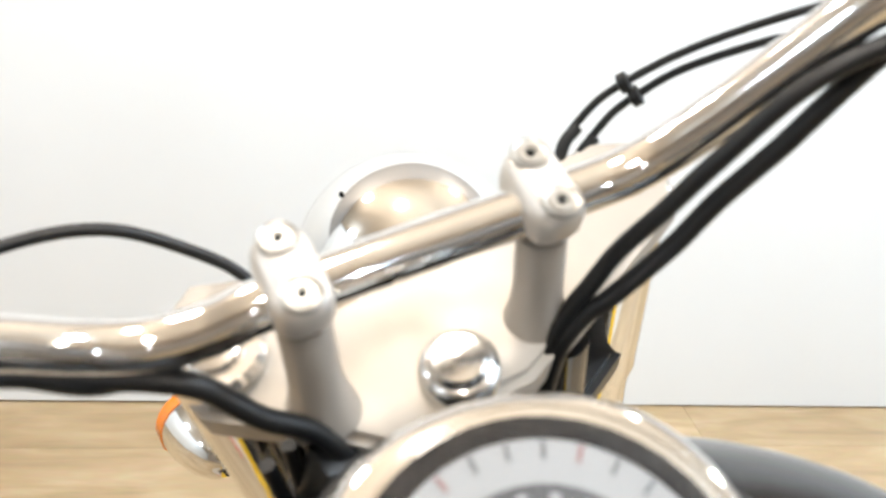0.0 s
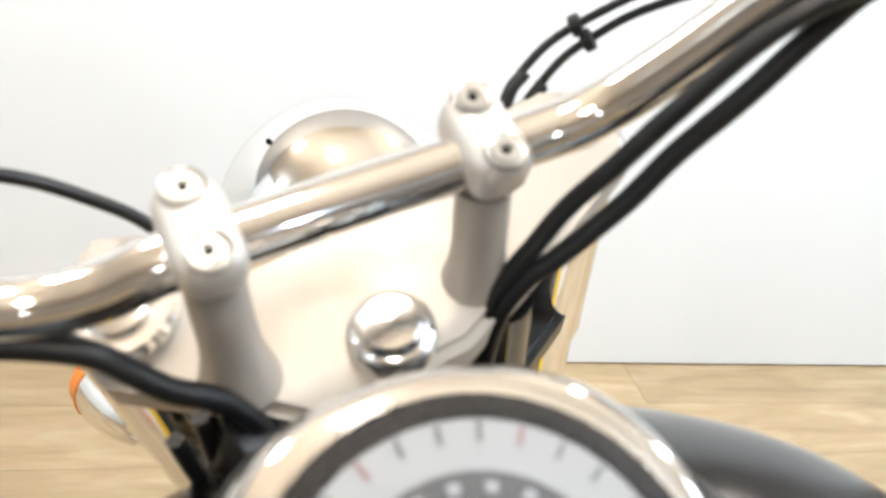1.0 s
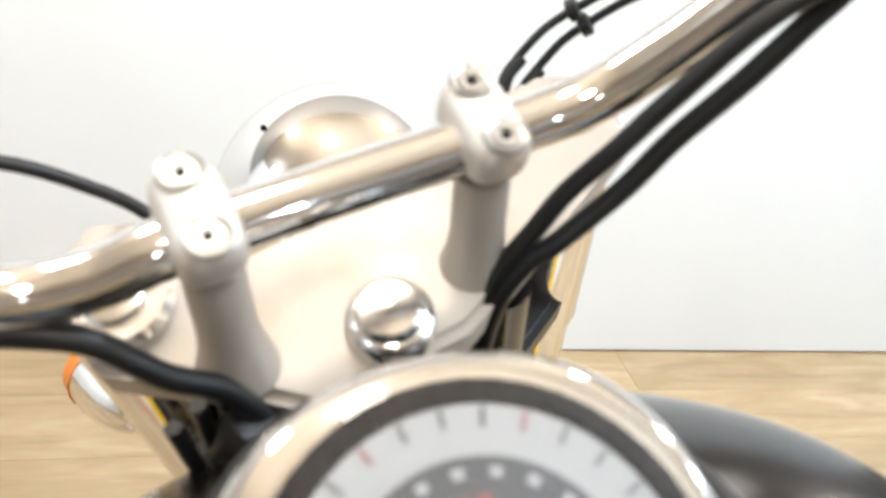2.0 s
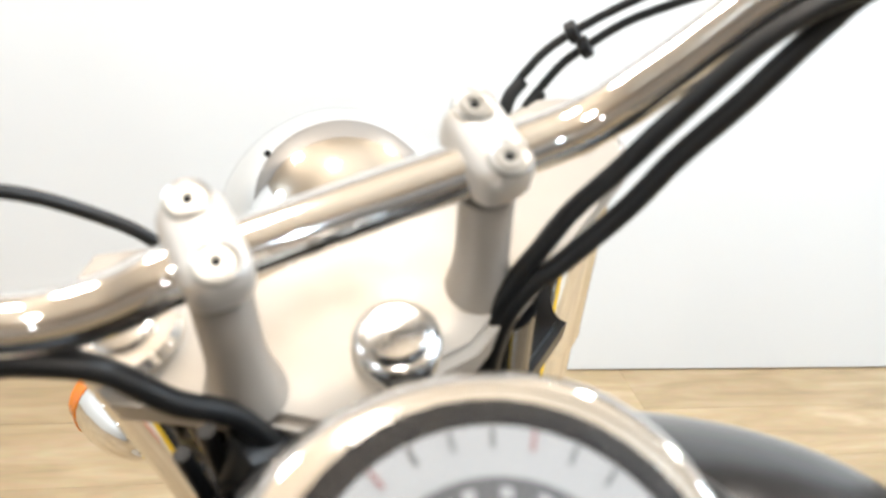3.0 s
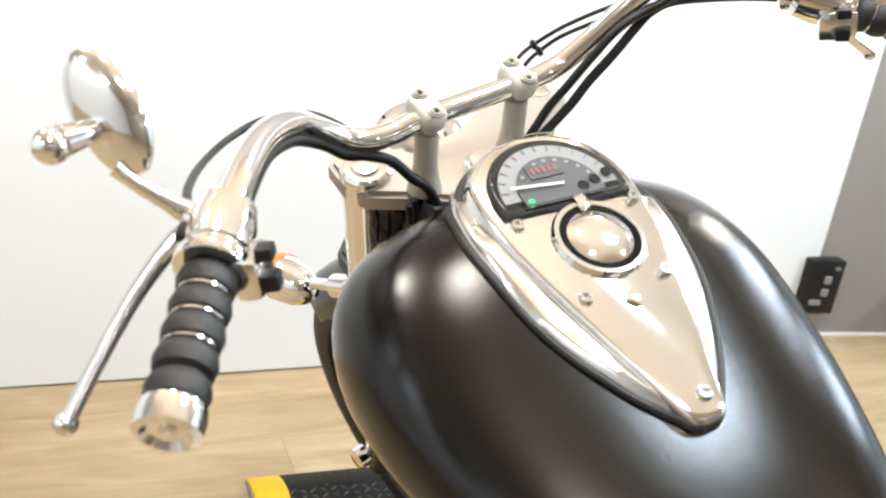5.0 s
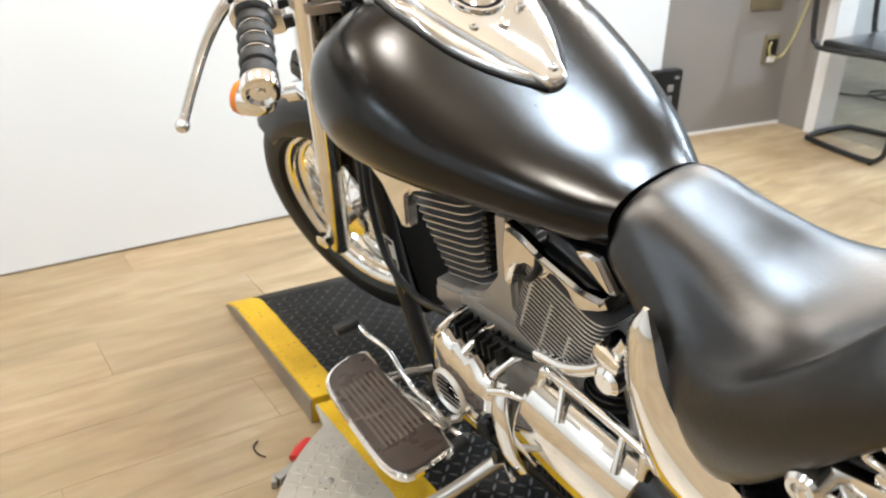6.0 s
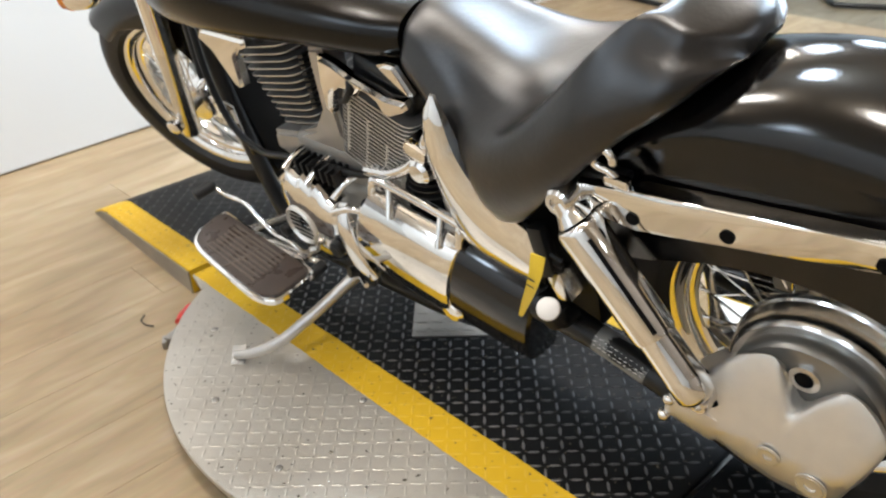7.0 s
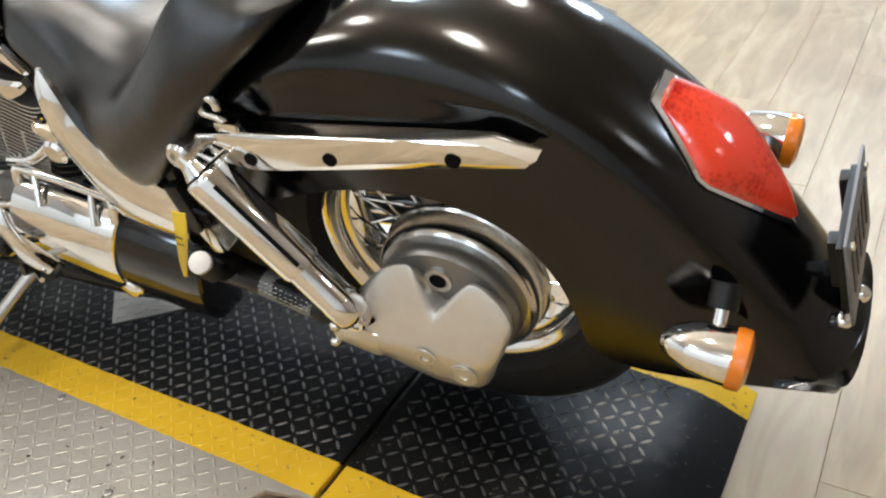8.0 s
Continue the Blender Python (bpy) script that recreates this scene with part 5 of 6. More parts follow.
tube(b, [(-0.17, 0.845, 0.39), (-0.192, 0.836, 0.345), (-0.196, 0.818, 0.275), (-0.187, 0.800, 0.235)], [0.011, 0.016, 0.015, 0.010], 14, flat=0.5)
part("bridge_trim", b, CHROME, rear_cover, "chrome trim between the covers")
b = B()
for k in range(5):
    lathe(b, [(0.055 - 0.004 * k, 0), (0.055 - 0.004 * k, 0.004)], pose(-0.10, 0.655, 0.455 + 0.010 * k), 28)
part("bellows", b, PLASTIC_BLACK, engine, "black ribbed boot")
b = B()
rod(b, (-0.11, 0.60, 0.42), (-0.11, 0.61, 0.50), 0.025, 18)
part("starter_boss", b, DULL_STEEL, engine)
b = B()
box(b, pose(-0.13, 0.635, 0.545, 20, 0, 0), 0.05, 0.05, 0.035, 0.01)
lathe(b, [(0.022, 0), (0.022, 0.03), (0.016, 0.036), (0, 0.036)], Matrix.Translation((-0.125, 0.63, 0.515)) @ Matrix.Rotation(radians(-90), 4, "Y"), 20)
tube(b, [(-0.13, 0.80, 0.45), (-0.14, 0.72, 0.475), (-0.14, 0.65, 0.52), (-0.13, 0.61, 0.58)], 0.011, 12)
part("thermostat_housing", b, CHROME, bike, "chrome coolant housing and pipe")

# black pivot cover with chrome cap
b = B()
rings = []
for y, k, dz in ((0.592, 0.90, -0.038), (0.588, 0.965, -0.038), (0.56, 0.97, -0.044), (0.52, 0.96, -0.052), (0.48, 0.95, -0.061), (0.448, 0.93, -0.068), (0.434, 0.91, -0.071), (0.430, 0.86, -0.072)):
    rings.append([(-0.095 + (x + 0.10) * k, y - 0.22 * (z - 0.335), 0.335 + (z - 0.335) * k * 1.04 + dz) for x, z in sec])
skin(b, rings)
pivot_cover = part("pivot_cover", b, GLOSS_BLACK, bike, "glossy black swing arm pivot cover")
b = B()
lathe(b, [(0.024, 0), (0.024, 0.008), (0.018, 0.014), (0, 0.016)], Matrix.Translation((-0.176, 0.600, 0.245)) @ Matrix.Rotation(radians(-90), 4, "Y"), 24)
part("cap", b, CHROME, pivot_cover, "chrome cap")

# chrome side cover below the seat
b = B()
up_e = catmull([(0, 0.552, 0.676), (0, 0.537, 0.640), (0, 0.524, 0.600), (0, 0.497, 0.550), (0, 0.446, 0.515), (0, 0.402, 0.492), (0, 0.374, 0.468)], 6)
lo_e = catmull([(0, 0.560, 0.676), (0, 0.581, 0.640), (0, 0.588, 0.580), (0, 0.576, 0.500), (0, 0.545, 0.404), (0, 0.480, 0.380), (0, 0.400, 0.376)], 6)
rings = []
for u, l in zip(up_e, lo_e):
    ring = []
    for k in range(9):
        t = k / 8
        p = u.lerp(l, t)
        ring.append((-0.157 - min(1.0, 14 * (u - l).length) * 0.030 * math.sin(math.pi * (0.12 + 0.86 * t)) ** 0.7, p.y, p.z))
    ring += [(-0.154, u.lerp(l, t).y, u.lerp(l, t).z) for t in (1, 0.5, 0)]
    rings.append(ring)
skin(b, rings)
part("side_cover", b, CHROME, bike, "curved chrome side cover")
b = B()
box(b, pose(-0.165, 0.35, 0.415, -20), 0.035, 0.03, 0.05, 0.006)
part("cover_clip", b, SATIN_CHROME, bike)
for k in range(3):
    b = B()
    tube(b, [(-0.155 - 0.006 * k, 0.42 - 0.02 * k, 0.50), (-0.175, 0.385, 0.48 - 0.012 * k), (-0.172, 0.345, 0.46 - 0.01 * k)], 0.005, 8)
    part("cable_loop", b, PLASTIC_BLACK, bike)
b = B()
box(b, pose(-0.172, 0.375, 0.470, -10), 0.022, 0.028, 0.09, 0.006)
part("connector_boot", b, PLASTIC_BLACK, bike, "black connector boot")

# passenger footrest, folded up
b = B()
tube(b, [(-0.165, 0.342, 0.355), (-0.195, 0.340, 0.365), (-0.214, 0.337, 0.392)], [0.012, 0.013, 0.013], 14)
peg = part("passenger_footrest", b, PLASTIC_BLACK, bike, "folded black rubber passenger footrest")
b = B()
lathe(b, [(0.016, 0), (0.0175, 0.004), (0.0165, 0.010), (0.011, 0.013), (0, 0.014)], along((-0.228, 0.333, 0.419), (-0.258, 0.315, 0.467)), 24)
part("end_cap", b, WHITE_PLASTIC, peg, "bright round end cap")
b = B()
rod(b, (-0.212, 0.338, 0.382), (-0.230, 0.331, 0.420), 0.016, 18)
part("rubber", b, RUBBER, peg)

# yellow tag
b = B()
pts = catmull([(-0.205, 0.358, 0.492), (-0.214, 0.360, 0.465), (-0.217, 0.372, 0.430), (-0.214, 0.392, 0.388), (-0.208, 0.411, 0.350)], 5)
rings = []
for i, p in enumerate(pts):
    w = 0.0125 - 0.009 * (i / 20) ** 1.5
    rings.append([p + Vector((dx, dy, 0)) for dx, dy in ((-0.001, -w), (0.001, -w), (0.001, w), (-0.001, w))])
skin(b, rings)
tag = part("hang_tag", b, YELLOW_TAG, bike, "yellow paper tag with dark print bars")
for k in range(2):
    b = B()
    box(b, pose(-0.2175, 0.368 + 0.003 * k, 0.452 - 0.014 * k, 12, -4, 0), 0.0012, 0.013, 0.003)
    part("print_bar", b, TAG_BAR, tag)

# ------------------------------------------------ footboard, shift lever, kickstand
BOARD = [(-0.212, 1.238), (-0.232, 1.248), (-0.27, 1.248), (-0.302, 1.235), (-0.322, 1.21), (-0.334, 1.16), (-0.352, 1.02), (-0.355, 0.96), (-0.345, 0.925), (-0.32, 0.912), (-0.255, 0.912), (-0.238, 0.92)]
board_m = Matrix.Translation((0, 1.08, 0.255)) @ Matrix.Rotation(radians(2), 4, "X") @ Matrix.Translation((0, -1.08, 0))
fine = [(p.x, p.y) for p in catmull([(x, y, 0) for x, y in BOARD], 3)]
b = B()
plate(b, fine, 0.012, board_m @ pose(0, 0, -0.014), 0.003)
board = part("footboard", b, CHROME, bike, "chrome-edged rider footboard with ribbed rubber pad")
mx, my = -0.283, 1.08
b = B()
pad = [(mx + (x - mx) * 0.88, my + (y - my) * 0.945) for x, y in fine]
plate(b, pad, 0.004, board_m @ pose(0, 0, -0.0015), 0.001)
part("rubber_pad", b, node_mat("footboard_rubber", (0.06, 0.043, 0.034), 0.30, vary=0.3, scale=30, rough_vary=0.08), board, "brown-black rubber pad")
PAD_RIB = node_mat("footboard_rib", (0.12, 0.092, 0.072), 0.45, vary=0.2)
for k in range(8):
    x = -0.328 + 0.0108 * k
    b = B()
    tube(b, [(x + 0.016, 1.17, 0.003), (x + 0.008, 1.08, 0.003), (x, 0.99, 0.003)], 0.0028, 8)
    part("rib", b, PAD_RIB, board, "", board_m)
b = B()
tube(b, [(-0.335, 1.085, 0.003), (-0.30, 1.07, 0.003), (-0.252, 1.06, 0.003)], 0.0028, 8)
part("rib", b, PAD_RIB, board, "", board_m)
b = B()
box(b, pose(-0.228, 1.08, 0.243, 2, 0, 4), 0.022, 0.24, 0.02, 0.005)
for y in (1.16, 0.99):
    rod(b, (-0.235, y, 0.24), (-0.13, y - 0.02, 0.22), 0.011, 12)
part("hinge_bar", b, SATIN_CHROME, board, "grey hinge bar")

b = B()
tube(b, [(-0.205, 0.930, 0.232), (-0.212, 0.970, 0.236), (-0.213, 1.012, 0.258), (-0.214, 1.066, 0.262), (-0.214, 1.102, 0.285), (-0.214, 1.133, 0.314), (-0.215, 1.165, 0.318), (-0.216, 1.204, 0.316), (-0.218, 1.238, 0.330)], 0.0048, 12, steps=4)
lever = part("shift_lever", b, CHROME, bike, "bent chrome shift lever")
for p, q in (((-0.214, 1.238, 0.332), (-0.262, 1.246, 0.330)), ((-0.206, 0.930, 0.232), (-0.250, 0.928, 0.230))):
    b = B()
    f = along(p, q)
    L = (Vector(q) - Vector(p)).length
    lathe(b, [(0.009, 0), (0.012, 0.003), (0.012, L - 0.003), (0.009, L), (0, L)], f, 16)
    part("rubber_peg", b, RUBBER, lever, "black rubber toe peg")
b = B()
lathe(b, [(0.014, 0), (0.014, 0.012), (0.008, 0.016), (0, 0.016)], Matrix.Translation((-0.198, 1.03, 0.278)) @ Matrix.Rotation(radians(-90), 4, "Y"), 16)
tube(b, [(-0.20, 1.03, 0.28), (-0.15, 1.03, 0.27)], 0.012, 12, smooth=False)
part("pivot", b, PLASTIC_BLACK, lever)

b = B()
tube(b, [(-0.150, 0.850, 0.220), (-0.185, 0.872, 0.205), (-0.235, 0.893, 0.182), (-0.300, 0.920, 0.154), (-0.355, 0.952, 0.127), (-0.395, 0.996, 0.110), (-0.416, 1.030, 0.104)], [0.015, 0.013, 0.012, 0.0115, 0.011, 0.010, 0.009], 14)
stand = part("kickstand", b, node_mat("stand_steel", (0.62, 0.60, 0.57), 0.34, 0.85, vary=0.25, scale=25, bump=0.1), bike, "pale grey steel kickstand, swung out")
b = B()
box(b, pose(-0.408, 1.032, 0.096, 0, -14, 40), 0.045, 0.03, 0.006, 0.002)
part("foot", b, DULL_STEEL, stand)
b = B()
rod(b, (-0.155, 0.845, 0.22), (-0.20, 0.86, 0.235), 0.012, 12)
box(b, pose(-0.165, 0.845, 0.20, 0, 30, 35), 0.04, 0.03, 0.03, 0.006)
part("pivot_bracket", b, FRAME_BLACK, stand)
b = B()
tube(b, [(-0.188, 0.845, 0.222), (-0.21, 0.80, 0.235)], 0.005, 8, smooth=False)
part("spring_post", b, CHROME, stand)

# clutch and vent hoses along the engine
b = B()
tube(b, [(-0.06, 1.33, 0.80), (-0.09, 1.30, 0.66), (-0.115, 1.275, 0.54), (-0.125, 1.235, 0.43), (-0.125, 1.16, 0.385), (-0.14, 1.04, 0.415), (-0.145, 0.93, 0.435), (-0.14, 0.83, 0.44), (-0.12, 0.79, 0.44)], 0.0075, 10)
part("clutch_cable", b, PLASTIC_BLACK, bike, "black clutch cable")
b = B()
tube(b, [(-0.04, 1.36, 0.82), (-0.085, 1.325, 0.66), (-0.115, 1.30, 0.52)], 0.0085, 10)
part("hose", b, PLASTIC_BLACK, bike)

# ------------------------------------------------ front end, turned with the bars
FORK_TOP, FORK_LOW = Vector((0.109, 1.350, 0.955)), Vector((0.108, 1.608, 0.285))
for s in (-1, 1):
    wide, drop = (0.0, 0.0) if s < 0 else (0.062, 0.013)
    t, l = Vector((s * FORK_TOP.x + wide, FORK_TOP.y, FORK_TOP.z - drop)), Vector((s * FORK_LOW.x + wide, FORK_LOW.y, FORK_LOW.z))
    f = along(t, l)
    L = (l - t).length
    b = B()
    lathe(b, [(0.031, 0.0), (0.0315, 0.01), (0.031, 0.30 * L), (0.030, 0.31 * L), (0.0275, 0.33 * L), (0.027, 0.60 * L)], f, 32)
    fork = part("fork_cover", b, CHROME, bike, "chrome fork cover", FRONT)
    b = B()
    lathe(b, [(0.026, 0.58 * L), (0.027, 0.60 * L), (0.0255, 0.62 * L), (0.025, 0.98 * L), (0.023, 1.0 * L), (0.0, 1.005 * L)], f, 28)
    part("lower_leg", b, SATIN_CHROME, fork, "polished lower fork leg", FRONT)
    b = B()
    lathe(b, [(0.031, 0.0), (0.031, -0.006), (0.027, -0.010), (0.018, -0.010), (0.017, -0.014), (0.012, -0.015), (0, -0.015)], f, 28)
    part("fork_cap", b, SATIN_CHROME, fork, "round fork cap", FRONT)
    b = B()
    box(b, Matrix.Translation(l + Vector((s * 0.0, -0.038, 0.14))) @ pose(0, 0, 0, 22, 0, 0), 0.03, 0.035, 0.012, 0.004)
    part("hose_clip", b, DULL_STEEL, fork, "", FRONT)
    b = B()
    lathe(b, [(0.02, 0), (0.02, 0.02), (0.014, 0.024), (0, 0.024)], Matrix.Translation((s * 0.13, 1.605, 0.330)) @ Matrix.Rotation(radians(s * 90), 4, "Y"), 20)
    part("axle_end", b, CHROME, fork, "", FRONT)
b = B()
rod(b, (-0.13, 1.605, 0.330), (0.13, 1.605, 0.330), 0.011, 14)
part("front_axle", b, DULL_STEEL, bike, "", FRONT)

# yokes
yoke = Matrix.Translation((0, 1.28, 0.925)) @ Matrix.Rotation(radians(24), 4, "X")
b = B()
Y_OUT = [(-0.141, 0.075), (-0.137, 0.115), (-0.109, 0.135), (-0.08, 0.125), (-0.04, 0.075), (0.04, 0.075), (0.105, 0.100), (0.168, 0.112), (0.196, 0.098), (0.203, 0.070), (0.192, 0.040), (0.125, 0.010), (0.045, -0.024), (-0.045, -0.024), (-0.088, 0.014), (-0.130, 0.045)]
plate(b, Y_OUT, 0.026, yoke @ pose(0, 0, -0.026), 0.006)
top_yoke = part("top_yoke", b, YOKE_ALLOY, bike, "polished top yoke", FRONT)
b = B()
lathe(b, [(0.0240, 0), (0.0240, 0.005), (0.0228, 0.009), (0.0195, 0.012), (0.0178, 0.0125), (0.0170, 0.0165), (0.0150, 0.0185), (0.0, 0.0195)], yoke @ pose(0.009, -0.002, 0.0005), 36)
part("stem_nut", b, SATIN_CHROME, top_yoke, "domed chrome stem nut", FRONT)
b = B()
plate(b, [(x * 0.95, y) for x, y in Y_OUT], 0.03, yoke @ pose(0, 0, -0.20), 0.006)
rod(b, yoke @ Vector((0, 0, -0.19)), yoke @ Vector((0, 0, -0.02)), 0.03, 20)
part("lower_yoke", b, FRAME_BLACK, bike, "black lower yoke and stem", FRONT)
b = B()
plate(b, [(-0.10, 0.03), (-0.055, -0.010), (0.055, -0.010), (0.10, 0.03), (0.10, 0.06), (-0.10, 0.06)], 0.05, yoke @ pose(0, 0, -0.082), 0.006)
part("yoke_shroud", b, GLOSS_BLACK, top_yoke, "", FRONT)

# risers and clamps
BAR_C = Vector((0, 1.268, 1.018))
for s in (-1, 1):
    b = B()
    lathe(b, [(0.0215, -0.006), (0.0195, 0.004), (0.0165, 0.014), (0.0145, 0.030), (0.0140, 0.075)], along(yoke @ Vector((s * 0.067, 0.012, 0.0)), BAR_C + Vector((s * 0.067, 0, -0.012))), 28)
    part("bar_riser", b, YOKE_ALLOY, bike, "satin alloy handlebar riser", STEER)
    b = B()
    box(b, Matrix.Translation(BAR_C + Vector((s * 0.067, -0.002, 0.006))) @ Matrix.Rotation(radians(28), 4, "X"), 0.031, 0.050, 0.031, 0.0135, 5)
    clamp = part("bar_clamp", b, PALE_ALLOY, bike, "rounded pale alloy handlebar clamp", STEER)
    for dy in (-0.0163, 0.0163):
        b = B()
        m = Matrix.Translation(BAR_C + Vector((s * 0.067, -0.002, 0.006))) @ Matrix.Rotation(radians(28), 4, "X") @ pose(0, dy, 0.0153)
        lathe(b, [(0.0104, -0.001), (0.0104, 0.0006), (0.0098, 0.0012), (0.0086, 0.0004), (0.0066, 0.0004), (0.0064, 0.0014), (0.0034, 0.0014), (0.0033, 0.0004), (0, 0.0004)], m, 24)
        part("clamp_bolt", b, BOLT_STEEL, clamp, "socket bolt", STEER)
        b = B()
        lathe(b, [(0.0026, -0.0005), (0.0026, 0.0005), (0, 0.0005)], m, 6)
        part("socket", b, DARK_HOLE, clamp, "", STEER)

# handlebar
HALF_BAR = [(-0.067, 1.268, 1.018), (-0.11, 1.272, 1.012), (-0.14, 1.277, 1.013), (-0.168, 1.278, 1.024), (-0.198, 1.270, 1.045), (-0.228, 1.253, 1.066), (-0.262, 1.224, 1.078), (-0.300, 1.185, 1.082), (-0.335, 1.142, 1.078), (-0.368, 1.102, 1.066), (-0.41, 1.052, 1.046), (-0.478, 0.972, 1.009)]
b = B()
RIGHT_BAR = [(0.067, 1.268, 1.018), (0.12, 1.262, 1.023), (0.16, 1.246, 1.045), (0.195, 1.228, 1.072), (0.223, 1.210, 1.096), (0.252, 1.190, 1.111), (0.288, 1.162, 1.117), (0.327, 1.128, 1.108), (0.37, 1.090, 1.090), (0.41, 1.052, 1.066), (0.478, 0.977, 1.022)]
tube(b, HALF_BAR[::-1] + RIGHT_BAR, 0.0135, 20, steps=7)
part("handlebar", b, CHROME, bike, "wide chrome cruiser handlebar", STEER)
for s in (-1, 1):
    mir = lambda p: (p[0] * -s, p[1], p[2])      # points are given for the left side
    g0, g1 = Vector(mir((-0.403, 1.060, 1.051))), Vector(mir((-0.488, 0.961, 1.004)))
    f = along(g0, g1)
    L = (g1 - g0).length
    b = B()
    prof = []
    for k in range(5):
        z = 0.008 + k * (L - 0.026) / 5
        d = (L - 0.026) / 5
        prof += [(0.0165, z), (0.0205, z + 0.16 * d), (0.0222, z + 0.5 * d), (0.0205, z + 0.84 * d), (0.0165, z + 0.98 * d)]
    lathe(b, prof, f, 28)
    grip = part("grip", b, RUBBER, bike, "black ribbed rubber grip with chrome end", STEER)
    b = B()
    lathe(b, [(0.0222, L - 0.018), (0.0232, L - 0.010), (0.0222, L), (0.017, L + 0.002), (0.013, L - 0.002), (0.006, L - 0.002), (0.005, L + 0.002), (0, L + 0.002)], f, 28)
    part("end_cap", b, CHROME, grip, "chrome grip end", STEER)
    for k in range(3):
        b = B()
        lathe(b, [(0.0196, 0), (0.0196, 0.0014)], f @ pose(0, 0, 0.008 + (k + 1) * (L - 0.026) / 5 - 0.001), 28)
        part("grip_ring", b, CHROME, grip, "", STEER)
    b = B()
    lathe(b, [(0.017, -0.062), (0.0235, -0.056), (0.0265, -0.035), (0.0265, -0.012), (0.024, -0.010), (0.024, 0.0), (0.022, 0.005)], f, 28)
    housing = part("switch_housing", b, CHROME, bike, "chrome switch housing", STEER)
    b = B()
    lathe(b, [(0.0275, -0.006), (0.0285, -0.003), (0.0285, 0.003), (0.0275, 0.006)], f, 28)
    part("collar", b, CHROME, housing, "", STEER)
    b = B()
    up = Vector((0, 0, 1))
    box(b, Matrix.Translation(g0 + Vector(mir((-0.0, 0.018, 0.0225)))) @ pose(0, 0, 0, 8, 0, 40 * s), 0.026, 0.020, 0.006, 0.002)
    part("rocker_switch", b, PLASTIC_BLACK, housing, "black rocker switch", STEER)
    b = B()
    box(b, Matrix.Translation(g0 + Vector(mir((0.026, -0.008, -0.012)))) @ pose(0, 0, 0, 0, 0, 40 * s), 0.022, 0.044, 0.034, 0.008)
    part("switch_pod", b, CHROME, housing, "", STEER)
    for dz, sz in ((0.004, 0.011), (-0.020, 0.014)):
        b = B()
        box(b, Matrix.Translation(g0 + Vector(mir((0.034, -0.020, dz)))) @ pose(0, 0, 0, 0, 0, 40 * s), 0.014, 0.016, sz, 0.003)
        part("button", b, PLASTIC_BLACK, housing, "", STEER)
    # lever and perch
    b = B()
    tube(b, [mir(p) for p in ((-0.388, 1.112, 1.066), (-0.412, 1.118, 1.052), (-0.452, 1.114, 1.024), (-0.497, 1.102, 0.988), (-0.529, 1.092, 0.961))], [0.013, 0.0115, 0.0095, 0.0085, 0.0085], 14, flat=0.7)
    hl = part("hand_lever", b, SATIN_CHROME, bike, "polished hand lever", STEER)
    b = B()
    ball(b, mir((-0.530, 1.092, 0.960)), 0.0092)
    part("ball_end", b, SATIN_CHROME, hl, "", STEER)
    b = B()
    box(b, Matrix.Translation(mir((-0.380, 1.105, 1.068))) @ pose(0, 0, 0, 0, 0, 42 * s), 0.03, 0.05, 0.03, 0.009, 3)
    part("perch", b, CHROME, hl, "", STEER)
    # mirror
    b = B()
    tube(b, [mir(p) for p in ((-0.396, 1.108, 1.076), (-0.409, 1.110, 1.090), (-0.424, 1.115, 1.108), (-0.434, 1.120, 1.124))], [0.010, 0.007, 0.006, 0.0075], 12)
    stem = part("mirror", b, CHROME, bike, "chrome rear-view mirror on a slim stem", STEER)
    b = B()
    ball(b, (0, 0, 0), 0.05, 24, (0.62, 0.28, 1.0))
    part("mirror_shell", b, CHROME, stem, "", STEER @ Matrix.Translation(mir((-0.424, 1.135, 1.158))) @ pose(0, 0, 0, -12, -24 * -s, 50 * s))
    b = B()
    tube(b, [mir(p) for p in ((-0.430, 1.133, 1.150), (-0.447, 1.128, 1.151), (-0.462, 1.124, 1.152))], [0.007, 0.010, 0.012], 14)
    ball(b, mir((-0.470, 1.122, 1.1515)), 0.0135)
    part("mirror_knuckle", b, CHROME, stem, "", STEER)

# headlamp
b = B()
hm = Matrix.Translation((0.060, 1.512, 0.861)) @ Matrix.Rotation(radians(-90), 4, "X")     # lathe axis along +y
lathe(b, [(0.094 * math.sin(radians(6 * k)), -0.094 * math.cos(radians(6 * k))) for k in range(16)] + [(0.0925, 0.014), (0.0900, 0.028), (0.0860, 0.034), (0.0, 0.034)], hm, 64)
lamp = part("headlamp", b, CHROME, bike, "large chrome headlamp shell", STEER)
b = B()
lathe(b, [(0.085, 0.0335), (0.07, 0.046), (0.0, 0.052)], hm, 48)
part("headlamp_lens", b, CLEAR, lamp, "clear headlamp lens", STEER)
b = B()
ball(b, (0.017, 1.505, 0.9445), 0.0024)
part("shell_screw", b, DARK_HOLE, lamp, "", STEER)
b = B()
tube(b, [(-0.10, 1.42, 0.82), (-0.06, 1.44, 0.83), (0.06, 1.44, 0.83), (0.10, 1.42, 0.82)], 0.014, 12)
part("headlamp_bracket", b, FRAME_BLACK, lamp, "", STEER)
for s in (-1, 1):
    bullet("front_indicator", (s * 0.131, 1.533, 0.708), (s * 0.152, 1.617, 0.722), 0.036, (s * 0.112, 1.500, 0.728), STEER, 1.0)

